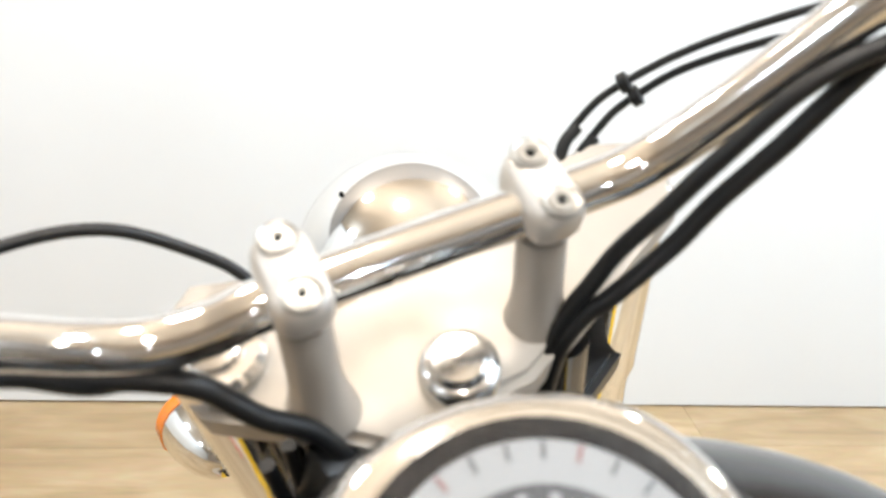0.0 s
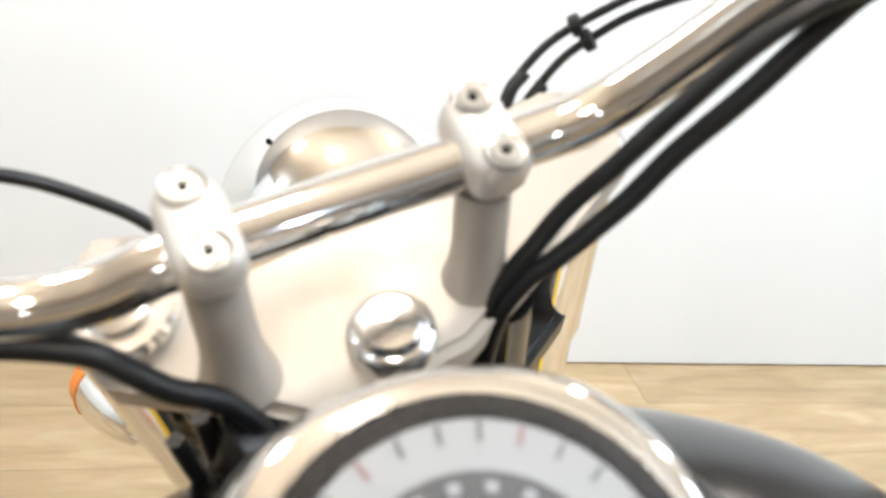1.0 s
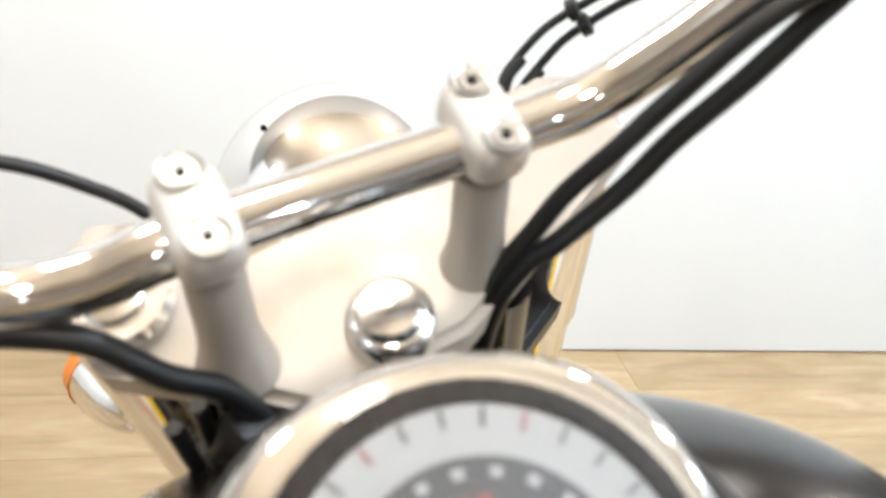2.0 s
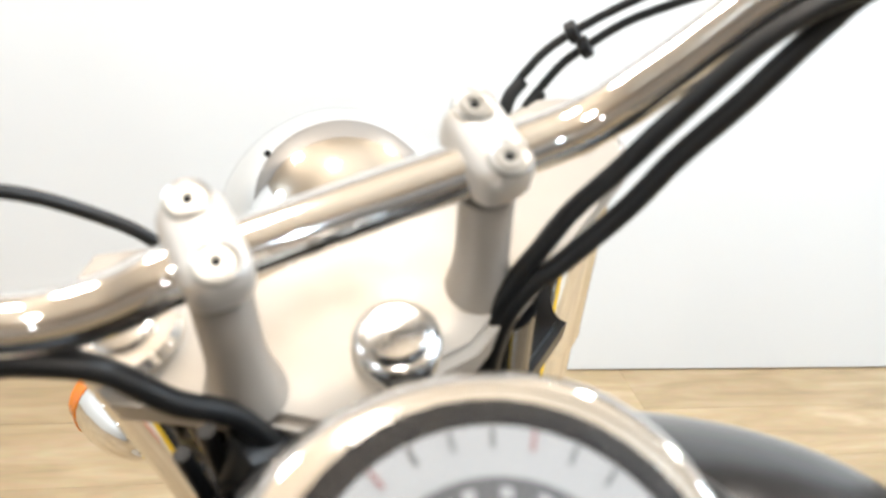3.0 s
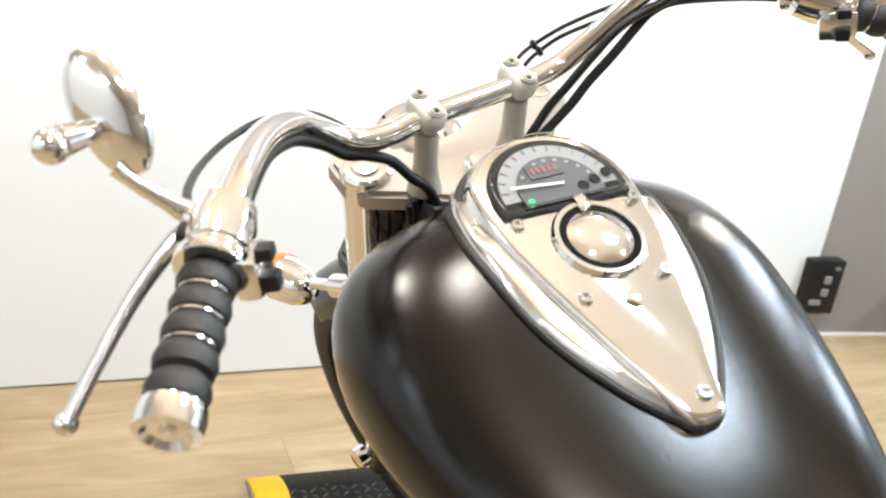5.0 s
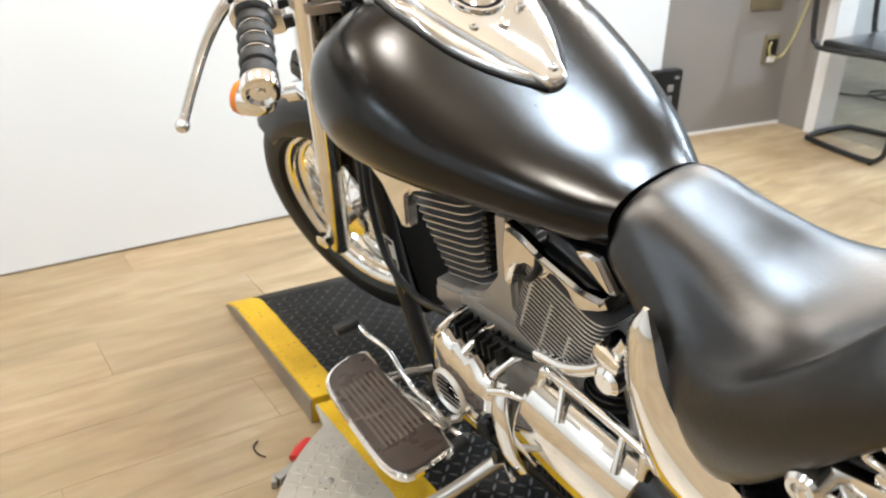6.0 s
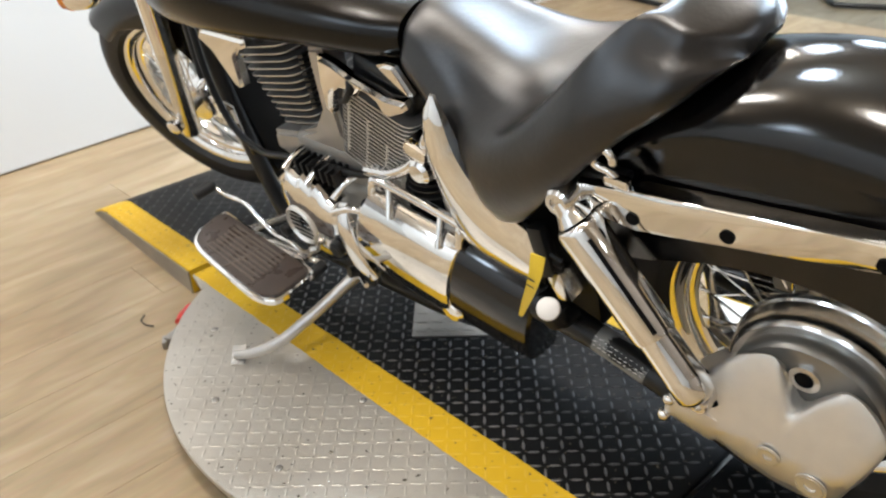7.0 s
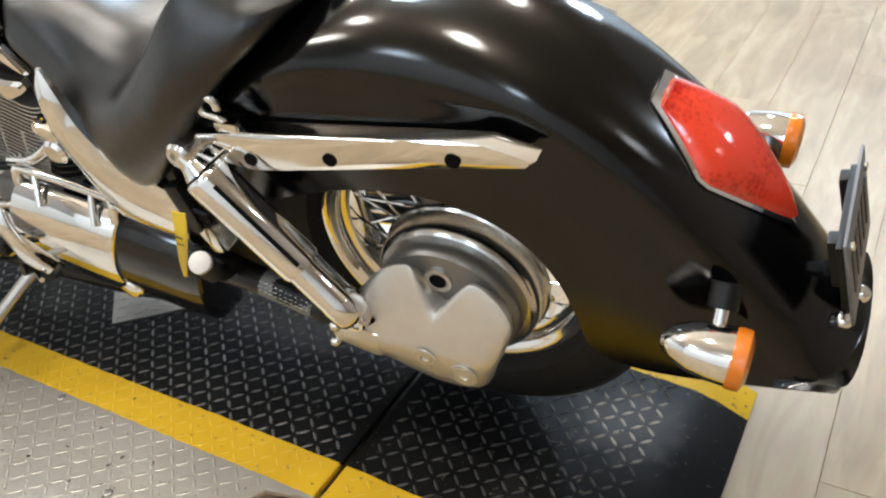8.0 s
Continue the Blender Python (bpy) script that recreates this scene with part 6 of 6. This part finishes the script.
# front fender
b = B()
rings = []
for k in range(25):
    a = radians(54 + 132 * k / 24)
    c, s_ = math.cos(a), math.sin(a)
    ring = []
    for q in range(-6, 7):
        t = q / 6
        r = 0.330 - (0.055 + 0.055 * min(1.0, max(0.0, (k - 9) / 6))) * abs(t) ** 2.4 - (0.03 if abs(t) > 0.99 else 0)
        ring.append((0.082 * math.sin(t * math.pi / 2), 1.605 + r * c, 0.330 + r * s_))
    ring += [(x * 0.95, 1.605 + (y - 1.605) * 0.985, 0.330 + (z - 0.330) * 0.985) for x, y, z in reversed(ring)]
    rings.append(ring)
skin(b, rings)
part("front_fender", b, FENDER_PAINT, bike, "satin black front fender", FRONT)

# looms and cables at the bars
def cable(name, pts, r, label, m=STEER, material=None):
    b = B()
    tube(b, pts, r, 10)
    return part(name, b, material or PLASTIC_BLACK, bike, label, m)


for k in range(2):
    cable("wiring_loom", [(-0.36, 1.106 + 0.006 * k, 1.052), (-0.325, 1.151, 1.062 + 0.003 * k), (-0.285, 1.199, 1.064), (-0.240, 1.241, 1.053), (-0.198, 1.268, 1.029), (-0.168, 1.275, 1.008 - 0.003 * k), (-0.142, 1.273 + 0.004 * k, 0.996), (-0.120, 1.267, 0.984), (-0.100, 1.264, 0.958), (-0.075, 1.268, 0.930), (-0.05, 1.28, 0.86)], 0.0062, "black wiring loom under the bar")
cable("brake_hose", [(0.40, 1.070, 1.052), (0.33, 1.125, 1.083), (0.27, 1.172, 1.091), (0.221, 1.197, 1.079), (0.184, 1.212, 1.063), (0.148, 1.229, 1.030), (0.126, 1.243, 1.004), (0.105, 1.256, 0.981), (0.090, 1.263, 0.961), (0.0785, 1.268, 0.946), (0.066, 1.274, 0.922), (0.058, 1.285, 0.88), (0.055, 1.30, 0.80)], 0.0054, "thick black brake hose along the bar")
cable("brake_hose", [(0.42, 1.100, 1.050), (0.36, 1.140, 1.068), (0.27, 1.188, 1.080), (0.234, 1.202, 1.0745), (0.215, 1.212, 1.058), (0.185, 1.224, 1.029), (0.155, 1.236, 1.003), (0.134, 1.244, 0.981), (0.114, 1.252, 0.9635), (0.098, 1.259, 0.950), (0.086, 1.265, 0.941), (0.070, 1.272, 0.918), (0.062, 1.285, 0.87), (0.058, 1.30, 0.80)], 0.0060, "thick black brake hose along the bar")
cable("clutch_cable", [(-0.392, 1.120, 1.068), (-0.365, 1.20, 1.058), (-0.315, 1.30, 1.040), (-0.255, 1.375, 1.030), (-0.20, 1.40, 1.030), (-0.147, 1.402, 1.021), (-0.105, 1.40, 0.992), (-0.076, 1.40, 0.957), (-0.06, 1.395, 0.90)], 0.004, "thin black clutch cable")
THROTTLE = ([(0.40, 1.115, 1.085), (0.36, 1.215, 1.084), (0.295, 1.290, 1.066), (0.235, 1.345, 1.043), (0.192, 1.376, 1.020), (0.166, 1.385, 1.003), (0.146, 1.387, 0.978), (0.130, 1.380, 0.92), (0.10, 1.36, 0.83)],
            [(0.41, 1.110, 1.075), (0.37, 1.212, 1.066), (0.297, 1.290, 1.052), (0.232, 1.348, 1.030), (0.198, 1.372, 1.010), (0.176, 1.380, 0.994), (0.156, 1.384, 0.968), (0.138, 1.378, 0.92), (0.11, 1.36, 0.83)])
for run in THROTTLE:
    cable("throttle_cable", run, 0.0028, "thin black throttle cable")
    b = B()
    tube(b, [Vector(run[5]).lerp(Vector(run[6]), 0.3), run[6], run[7]], 0.0045, 10)
    part("cable_sleeve", b, RUBBER, bike, "black rubber cable sleeve", STEER)
b = B()
for run in THROTTLE:
    lathe(b, [(0.0045, -0.004), (0.0072, -0.003), (0.0072, 0.003), (0.0045, 0.004)], along(run[4], run[3]), 12)
rod(b, THROTTLE[0][4], THROTTLE[1][4], 0.0032, 8)
part("cable_clip", b, PLASTIC_BLACK, bike, "black cable clip", STEER)

# connectors, cables and a bracket round the steering neck
b = B()
box(b, pose(-0.035, 1.285, 0.80, 24), 0.07, 0.09, 0.17, 0.012)
neck = part("neck_cover", b, PLASTIC_BLACK, bike, "black plastic steering neck cover")
for x, y, z, rz in ((-0.085, 1.275, 0.855, 15), (-0.092, 1.30, 0.81, -10), (-0.07, 1.262, 0.885, 30)):
    b = B()
    box(b, pose(x, y, z, 20, 12, rz), 0.028, 0.022, 0.045, 0.005)
    part("connector", b, PLASTIC_BLACK, neck)
b = B()
box(b, pose(-0.062, 1.252, 0.872, 30, 10, 10), 0.035, 0.006, 0.05, 0.002)
part("bracket", b, ALU, neck, "grey alloy bracket")
for k in range(4):
    cable("neck_wire", [(-0.10 + 0.012 * k, 1.25 + 0.012 * k, 0.915), (-0.094 + 0.010 * k, 1.262 + 0.008 * k, 0.87), (-0.085 + 0.014 * k, 1.285, 0.80), (-0.06 + 0.012 * k, 1.30, 0.70)], 0.0045, "black wires at the steering neck", None)
for s in (-1, 1):
    b = B()
    tube(b, [(s * 0.085, 1.30, 0.895), (s * 0.086, 1.33, 0.82), (s * 0.088, 1.365, 0.73)], 0.017, 14)
    part("fork_inner", b, GLOSS_BLACK, bike, "", FRONT)

# ------------------------------------------------ dash console on the tank
DASH_M = Matrix(((1, 0, 0, 0), (0, 0.8944, -0.4472, 0.86), (0, 0.4472, 0.8944, 0.838), (0, 0, 0, 1)))     # local y runs up the tank


def dash_local(y):
    return (y - 0.86) / 0.8944


HALF = [(0.0, -0.012), (0.012, -0.010), (0.021, 0.0), (0.034, 0.040), (0.050, 0.090), (0.068, 0.150), (0.083, 0.208), (0.0885, 0.245), (0.0885, 0.272), (0.081, 0.302), (0.064, 0.326), (0.040, 0.341), (0.015, 0.347), (0.0, 0.348)]
half = [(p.x, p.y) for p in catmull([(x, y, 0) for x, y in HALF], 4)]
outline = half + [(-x, y) for x, y in reversed(half[1:-1])]
cym = 0.18
b = B()
rings = []
for k, h in ((1.05, -0.055), (1.04, -0.020), (1.02, -0.004), (1.0, 0.003), (0.97, 0.007), (0.92, 0.009)):
    rings.append([DASH_M @ Vector((x * k, cym + (y - cym) * (1 - (1 - k) * 0.6), h)) for x, y in outline])
skin(b, rings)
dash = part("dash_console", b, CHROME, bike, "teardrop chrome instrument console on the tank")
b = B()
tube(b, [DASH_M @ Vector((x * 1.055, cym + (y - cym) * 1.035, -0.030)) for x, y in outline[::3]] + [DASH_M @ Vector((outline[0][0] * 1.055, cym + (outline[0][1] - cym) * 1.035, -0.030))], 0.006, 8)
part("edge_seal", b, RUBBER, dash, "black rubber edge seal")
# side trims between the console and the tank, widest at the front
def on_tank(x, y, lift=0.002):
    spot = tank_skin.ray_cast(Vector((x, y, 1.2)), Vector((0, 0, -1)))[0]
    return Vector((x, y, spot.z + lift))


for s in (-1, 1):
    outer = catmull([(0.014, 0.856, 0), (0.050, 0.900, 0), (0.088, 0.967, 0), (0.104, 1.030, 0), (0.109, 1.080, 0), (0.101, 1.130, 0), (0.088, 1.166, 0)], 5)
    inner = catmull([(0.008, 0.868, 0), (0.042, 0.925, 0), (0.068, 0.990, 0), (0.079, 1.040, 0), (0.084, 1.085, 0), (0.082, 1.125, 0), (0.080, 1.150, 0)], 5)
    b = B()
    rows = []
    for p, q in list(zip(outer, inner))[:None if s < 0 else 20]:
        low = on_tank(s * p.x, p.y, 0.004)
        high = DASH_M @ Vector((s * q.x, dash_local(q.y), -0.35 * max(0.0, q.y - 1.06)))
        mid = low.lerp(high, 0.5) + Vector((s * 0.003, 0, 0.006))
        rows.append([low + Vector((0, 0, -0.008)), low, low.lerp(mid, 0.5) + Vector((0, 0, 0.002)), mid, high, high + Vector((0, 0, -0.012))])
    skin(b, rows)
    part("side_trim", b, SATIN_CHROME, dash, "polished side trim strip")
    b = B()
    tube(b, [on_tank(s * p.x * 1.02, p.y, 0.002) for p in outer], 0.0042, 8)
    part("trim_seal", b, RUBBER, dash, "black rubber seal under the trim")
# speedometer: a half-round dial
GC = (0.0, 0.258)
def arc(r, a0, a1, n=24):
    return [(GC[0] + r * math.cos(radians(a0 + (a1 - a0) * k / n)), GC[1] + r * math.sin(radians(a0 + (a1 - a0) * k / n))) for k in range(n + 1)]
b = B()
plate(b, arc(0.0765, -14, 194), 0.004, DASH_M @ pose(0, 0, 0.0085), 0.001)
dial = part("dial_rim", b, GLOSS_BLACK, dash, "dark instrument surround")
b = B()
plate(b, arc(0.0655, -2, 182), 0.0015, DASH_M @ pose(0, 0, 0.0130))
part("dial_face", b, DIAL_WHITE, dial, "pale dial face")
b = B()
plate(b, arc(0.047, -14, 194), 0.0015, DASH_M @ pose(0, 0, 0.0150))
part("dial_centre", b, DIAL_GREY, dial, "dark dial centre")
b = B()
box(b, DASH_M @ pose(-0.007, GC[1] + 0.028, 0.0172, 0, 0, 0), 0.038, 0.018, 0.0012)
display = part("display", b, DIAL_GREY, dial, "dark display window with red figures")
for k in range(5):
    b = B()
    box(b, DASH_M @ pose(-0.020 + 0.0065 * k, GC[1] + 0.029, 0.0181, 0, 0, 0), 0.0042, 0.0085, 0.0006)
    part("figure_bar", b, DIAL_RED, display)
for k in range(13):
    a = radians(10 + 160 * k / 12)
    b = B()
    box(b, DASH_M @ pose(GC[0] + 0.061 * math.cos(a), GC[1] + 0.061 * math.sin(a), 0.0148, 0, 0, math.degrees(a)), 0.007, 0.0012, 0.0008)
    part("tick", b, DIAL_GREY if k % 4 else DIAL_RED, dial)
for k in range(9):
    a = radians(20 + 140 * k / 8)
    b = B()
    box(b, DASH_M @ pose(GC[0] + 0.0415 * math.cos(a), GC[1] + 0.0415 * math.sin(a), 0.0168, 0, 0, math.degrees(a) - 90), 0.0040, 0.0036, 0.0006)
    part("numeral_bar", b, DIAL_WHITE, dial)
b = B()
box(b, DASH_M @ pose(-0.024, GC[1] + 0.009, 0.0190, 0, 0, -7), 0.058, 0.0026, 0.0012)
part("needle", b, NEEDLE, dial, "white needle")
b = B()
ball(b, DASH_M @ Vector((-0.039, 0.2525, 0.0150)), 0.0042, 16, (1, 1, 0.5))
part("neutral_lamp", b, GREEN_LED, dial, "lit green neutral lamp")
for x, y in ((0.058, 0.267), (0.040, 0.261), (0.024, 0.256)):
    b = B()
    lathe(b, [(0.0062, 0), (0.0062, 0.0012), (0.0052, 0.0012), (0.0050, 0.0006), (0, 0.0006)], DASH_M @ pose(x, y, 0.0165), 20)
    part("warning_lamp", b, GLOSS_BLACK, dial, "unlit dark warning lamp")
# filler cap ring
b = B()
lathe(b, [(0.046, 0.006), (0.048, 0.010), (0.046, 0.014), (0.041, 0.014), (0.039, 0.009), (0.036, 0.010), (0.030, 0.016), (0.015, 0.019), (0.0, 0.020)], DASH_M @ pose(0.007, 0.193, 0.001), 48)
cap = part("filler_cap", b, CHROME, dash, "round chrome filler cap")
b = B()
lathe(b, [(0.0405, 0.0112), (0.0385, 0.0112), (0.0385, 0.0118), (0.0405, 0.0118)], DASH_M @ pose(0.007, 0.193, 0.002), 48)
part("cap_gap", b, DARK_HOLE, cap)
b = B()
box(b, DASH_M @ pose(0.010, 0.236, 0.015), 0.014, 0.018, 0.010, 0.003)
part("cap_hinge", b, CHROME, cap)
for x, y in ((-0.064, 0.231), (-0.044, 0.133), (0.050, 0.139), (0.072, 0.232), (0.004, 0.012)):
    b = B()
    lathe(b, [(0.0075, 0.006), (0.0075, 0.011), (0.006, 0.013), (0.004, 0.013), (0.004, 0.010), (0, 0.010)], DASH_M @ pose(x, y, 0.001), 18)
    part("dash_screw", b, CHROME, dash)
b = B()
box(b, DASH_M @ pose(0.001, 0.119, 0.010, 0, 0, 45), 0.015, 0.015, 0.008, 0.003)
part("ignition_key_slot", b, CHROME, dash)
b = B()
plate(b, [(x * 0.985, GC[1] + (y - GC[1]) * 0.985) for x, y in arc(0.0765, -14, 194)], 0.0015, DASH_M @ pose(0, 0, 0.0225))
lens = part("dial_lens", b, CLEAR, dial, "clear dial lens")
lens.visible_shadow = False

# ---------------------------------------------------------------- things about the room
def on_beige(x, z, out=0.004):
    return Vector((x, beige_y(x) - out, z))


WALL_TURN = math.degrees(math.atan2(BEIGE[3] - BEIGE[1], BEIGE[2] - BEIGE[0]))
BRASS = node_mat("aged_brass", (0.30, 0.25, 0.15), 0.4, 0.6, vary=0.3, scale=30)

sw = thing("switch_plate", "aged brass double switch plate on the greige wall", "switch")
b = B()
box(b, Matrix.Translation(on_beige(2.385, 0.525, 0.004)) @ pose(0, 0, 0, 0, 0, WALL_TURN), 0.19, 0.008, 0.085, 0.002)
part("plate", b, BRASS, sw)
b = B()
box(b, Matrix.Translation(on_beige(2.36, 0.552, 0.010)) @ pose(0, 0, 0, 0, 0, WALL_TURN), 0.085, 0.006, 0.014, 0.001)
part("rocker", b, PLASTIC_BLACK, sw, "dark rocker slot")

ol = thing("wall_outlet", "dark wall outlet with a yellow cord plugged in", "outlet")
b = B()
box(b, Matrix.Translation(on_beige(2.455, 0.300, 0.005)) @ pose(0, 0, 0, 0, 0, WALL_TURN), 0.085, 0.010, 0.135, 0.002)
part("plate", b, BRASS, ol)
b = B()
box(b, Matrix.Translation(on_beige(2.455, 0.297, 0.011)) @ pose(0, 0, 0, 0, 0, WALL_TURN), 0.062, 0.004, 0.10, 0.001)
part("socket", b, PLASTIC_BLACK, ol)
b = B()
box(b, Matrix.Translation(on_beige(2.455, 0.255, 0.0145)) @ pose(0, 0, 0, 0, 0, WALL_TURN), 0.05, 0.004, 0.028, 0.001)
part("socket_face", b, WHITE_PLASTIC, ol)
b = B()
tube(b, [on_beige(2.44, 0.335, 0.018), on_beige(2.425, 0.315, 0.022), on_beige(2.44, 0.275, 0.02), on_beige(2.48, 0.258, 0.012), on_beige(2.53, 0.268, 0.01), on_beige(2.565, 0.32, 0.012), (2.578, 2.39, 0.45), (2.58, 2.36, 0.62), (2.58, 2.345, 0.9), (2.58, 2.34, 1.3)], 0.0035, 8)
solo("yellow_cord", b, node_mat("cord_yellow", (0.62, 0.55, 0.22), 0.5, vary=0.15), "thin pale yellow cord running up from the outlet", "cable")
b = B()
tube(b, [on_beige(2.12, 1.25, 0.004), on_beige(2.17, 0.86, 0.004), on_beige(2.25, 0.72, 0.004), on_beige(2.30, 0.68, 0.004), on_beige(2.40, 0.705, 0.004), on_beige(2.52, 0.74, 0.004), on_beige(2.585, 0.75, 0.004)], 0.0022, 6)
solo("wall_wire", b, PLASTIC_BLACK, "thin dark wire hanging along the greige wall", "cable")

dv = thing("wall_device", "black wall-mounted socket box beside the white panel", "device")
b = B()
box(b, Matrix.Translation(on_beige(1.835, 0.155, 0.028)) @ pose(0, 0, 0, 0, 0, WALL_TURN), 0.15, 0.052, 0.21, 0.004)
part("body", b, PLASTIC_BLACK, dv)
for dx, dz, sx_, sz_ in ((0.01, 0.03, 0.03, 0.03), (0.01, -0.02, 0.03, 0.03), (-0.02, -0.06, 0.05, 0.02), (0.04, 0.075, 0.02, 0.012)):
    b = B()
    box(b, Matrix.Translation(on_beige(1.835 + dx, 0.155 + dz, 0.0565)) @ pose(0, 0, 0, 0, 0, WALL_TURN), sx_, 0.005, sz_, 0.001)
    part("socket", b, STICKER, dv)
b = B()
box(b, Matrix.Translation(on_beige(1.85, 0.005, 0.02)) @ pose(0, 0, 0, 0, 0, WALL_TURN), 0.07, 0.03, 0.07, 0.004)
part("junction_box", b, ENGINE_GREY, dv, "grey junction box below")

# red-handled clamp on the floor beside the turntable
cl = thing("hand_clamp", "small clamp with red handle lying on the floor by the turntable", "clamp")
FZ = FLOOR_Z
b = B()
tube(b, [(-0.455, 1.285, FZ + 0.018), (-0.435, 1.300, FZ + 0.020), (-0.405, 1.322, FZ + 0.020)], [0.013, 0.015, 0.012], 12, flat=0.8)
part("handle", b, RED_PLASTIC, cl, "red plastic handle")
b = B()
box(b, pose(-0.475, 1.258, FZ + 0.013, 0, 0, 22), 0.075, 0.020, 0.022, 0.004)
box(b, pose(-0.512, 1.252, FZ + 0.010, 0, 0, 60), 0.03, 0.012, 0.018, 0.003)
part("jaw", b, DULL_STEEL, cl, "grey steel jaw")
b = B()
tube(b, [(-0.49, 1.40, FZ + 0.003), (-0.505, 1.385, FZ + 0.003), (-0.507, 1.36, FZ + 0.003), (-0.497, 1.34, FZ + 0.003)], 0.0018, 6)
solo("wire_scrap", b, PLASTIC_BLACK, "short curl of dark wire on the floor", "wire")

# cantilever chair in the opening
CHAIR_BLACK = node_mat("chair_black_tube", (0.012, 0.012, 0.012), 0.35, vary=0.2, scale=30)


def cantilever_chair(at, turn):
    """Tubular chair: the base loop on the floor, posts at the front, seat reaching back over the base."""
    ch = thing("cantilever_chair", "black tubular steel cantilever chair with black seat", "chair", "cantilever chairs", at=Matrix.Translation(at) @ Matrix.Rotation(radians(turn), 4, "Z"))
    b = B()
    w, d, h = 0.225, 0.42, 0.44
    left = [(-w, 0, h), (-w, -0.012, h - 0.03), (-w, -0.02, 0.30), (-w, -0.01, 0.09), (-w, 0.012, 0.035), (-w, 0.06, 0.0145), (-w + 0.02, 0.24, 0.0145), (-w + 0.05, d - 0.05, 0.0145), (-w + 0.085, d - 0.01, 0.0145)]
    right = [(-x, y, z) for x, y, z in reversed(left)]
    tube(b, left + [(0, d, 0.0145)] + right, 0.0125, 12, steps=4)
    part("base_frame", b, CHAIR_BLACK, ch)
    b = B()
    side = [(-w, 0, h), (-w, 0.05, h + 0.006), (-w, 0.36, h - 0.012), (-w, 0.41, h + 0.005), (-w, 0.435, h + 0.06), (-w, 0.47, h + 0.42)]
    tube(b, side, 0.0125, 12)
    tube(b, [(-x, y, z) for x, y, z in side], 0.0125, 12)
    rod(b, (-w, 0.47, h + 0.42), (w, 0.47, h + 0.42), 0.0125, 12)
    part("seat_frame", b, CHAIR_BLACK, ch)
    b = B()
    box(b, pose(0, 0.2, h + 0.004), 0.43, 0.38, 0.04, 0.015, 3)
    part("seat", b, VINYL, ch, "black padded seat")
    b = B()
    box(b, pose(0, 0.452, h + 0.30, 6), 0.42, 0.03, 0.22, 0.012, 3)
    part("backrest", b, VINYL, ch, "black padded backrest")
    for s in (-1, 1):
        b = B()
        lathe(b, [(0.011, 0), (0.011, 0.012)], pose(s * w, 0.045, 0.0), 12)
        part("glide", b, PLASTIC_BLACK, ch)
    return ch


ch1 = cantilever_chair((2.635, 1.775, FLOOR_Z), 0)
copy_thing(ch1, Matrix.Translation((3.22, 1.08, FLOOR_Z)) @ Matrix.Rotation(radians(35), 4, "Z"))

# green chair with curved black legs in the room beyond
GREEN = node_mat("green_fabric", (0.10, 0.22, 0.13), 0.8, vary=0.25, scale=40, bump=0.3, bump_scale=400)
gc = thing("green_chair", "green fabric chair on curved black legs", "chair")
gx, gy = 3.62, 2.08
b = B()
box(b, pose(gx, gy, 0.30), 0.46, 0.44, 0.10, 0.04, 4)
part("seat", b, GREEN, gc)
b = B()
ball(b, (gx - 0.04, gy, 0.20), 0.13, 20, (1.2, 1.0, 0.6))
part("underframe", b, PLASTIC_BLACK, gc, "black rounded underframe")
for k in range(4):
    a = radians(45 + 90 * k)
    b = B()
    tube(b, [(gx + 0.08 * math.cos(a), gy + 0.08 * math.sin(a), 0.18), (gx + 0.20 * math.cos(a), gy + 0.20 * math.sin(a), 0.16), (gx + 0.27 * math.cos(a), gy + 0.27 * math.sin(a), 0.06), (gx + 0.28 * math.cos(a), gy + 0.28 * math.sin(a), FLOOR_Z + 0.004)], [0.022, 0.02, 0.016, 0.014], 12)
    part("leg", b, CHAIR_BLACK, gc)
b = B()
box(b, pose(gx + 0.05, gy + 0.22, 0.58, -8), 0.42, 0.07, 0.42, 0.03, 4)
part("backrest", b, GREEN, gc)
b = B()
tube(b, [(3.35, 2.62, FLOOR_Z + 0.004), (3.45, 2.50, FLOOR_Z + 0.004), (3.62, 2.47, FLOOR_Z + 0.004), (3.70, 2.40, FLOOR_Z + 0.004), (3.60, 2.31, FLOOR_Z + 0.004), (3.45, 2.42, FLOOR_Z + 0.004), (3.55, 2.55, FLOOR_Z + 0.004), (3.8, 2.45, FLOOR_Z + 0.004), (4.2, 2.35, FLOOR_Z + 0.004)], 0.004, 8)
solo("floor_cord", b, PLASTIC_BLACK, "tangled black power cord on the floor", "cable")
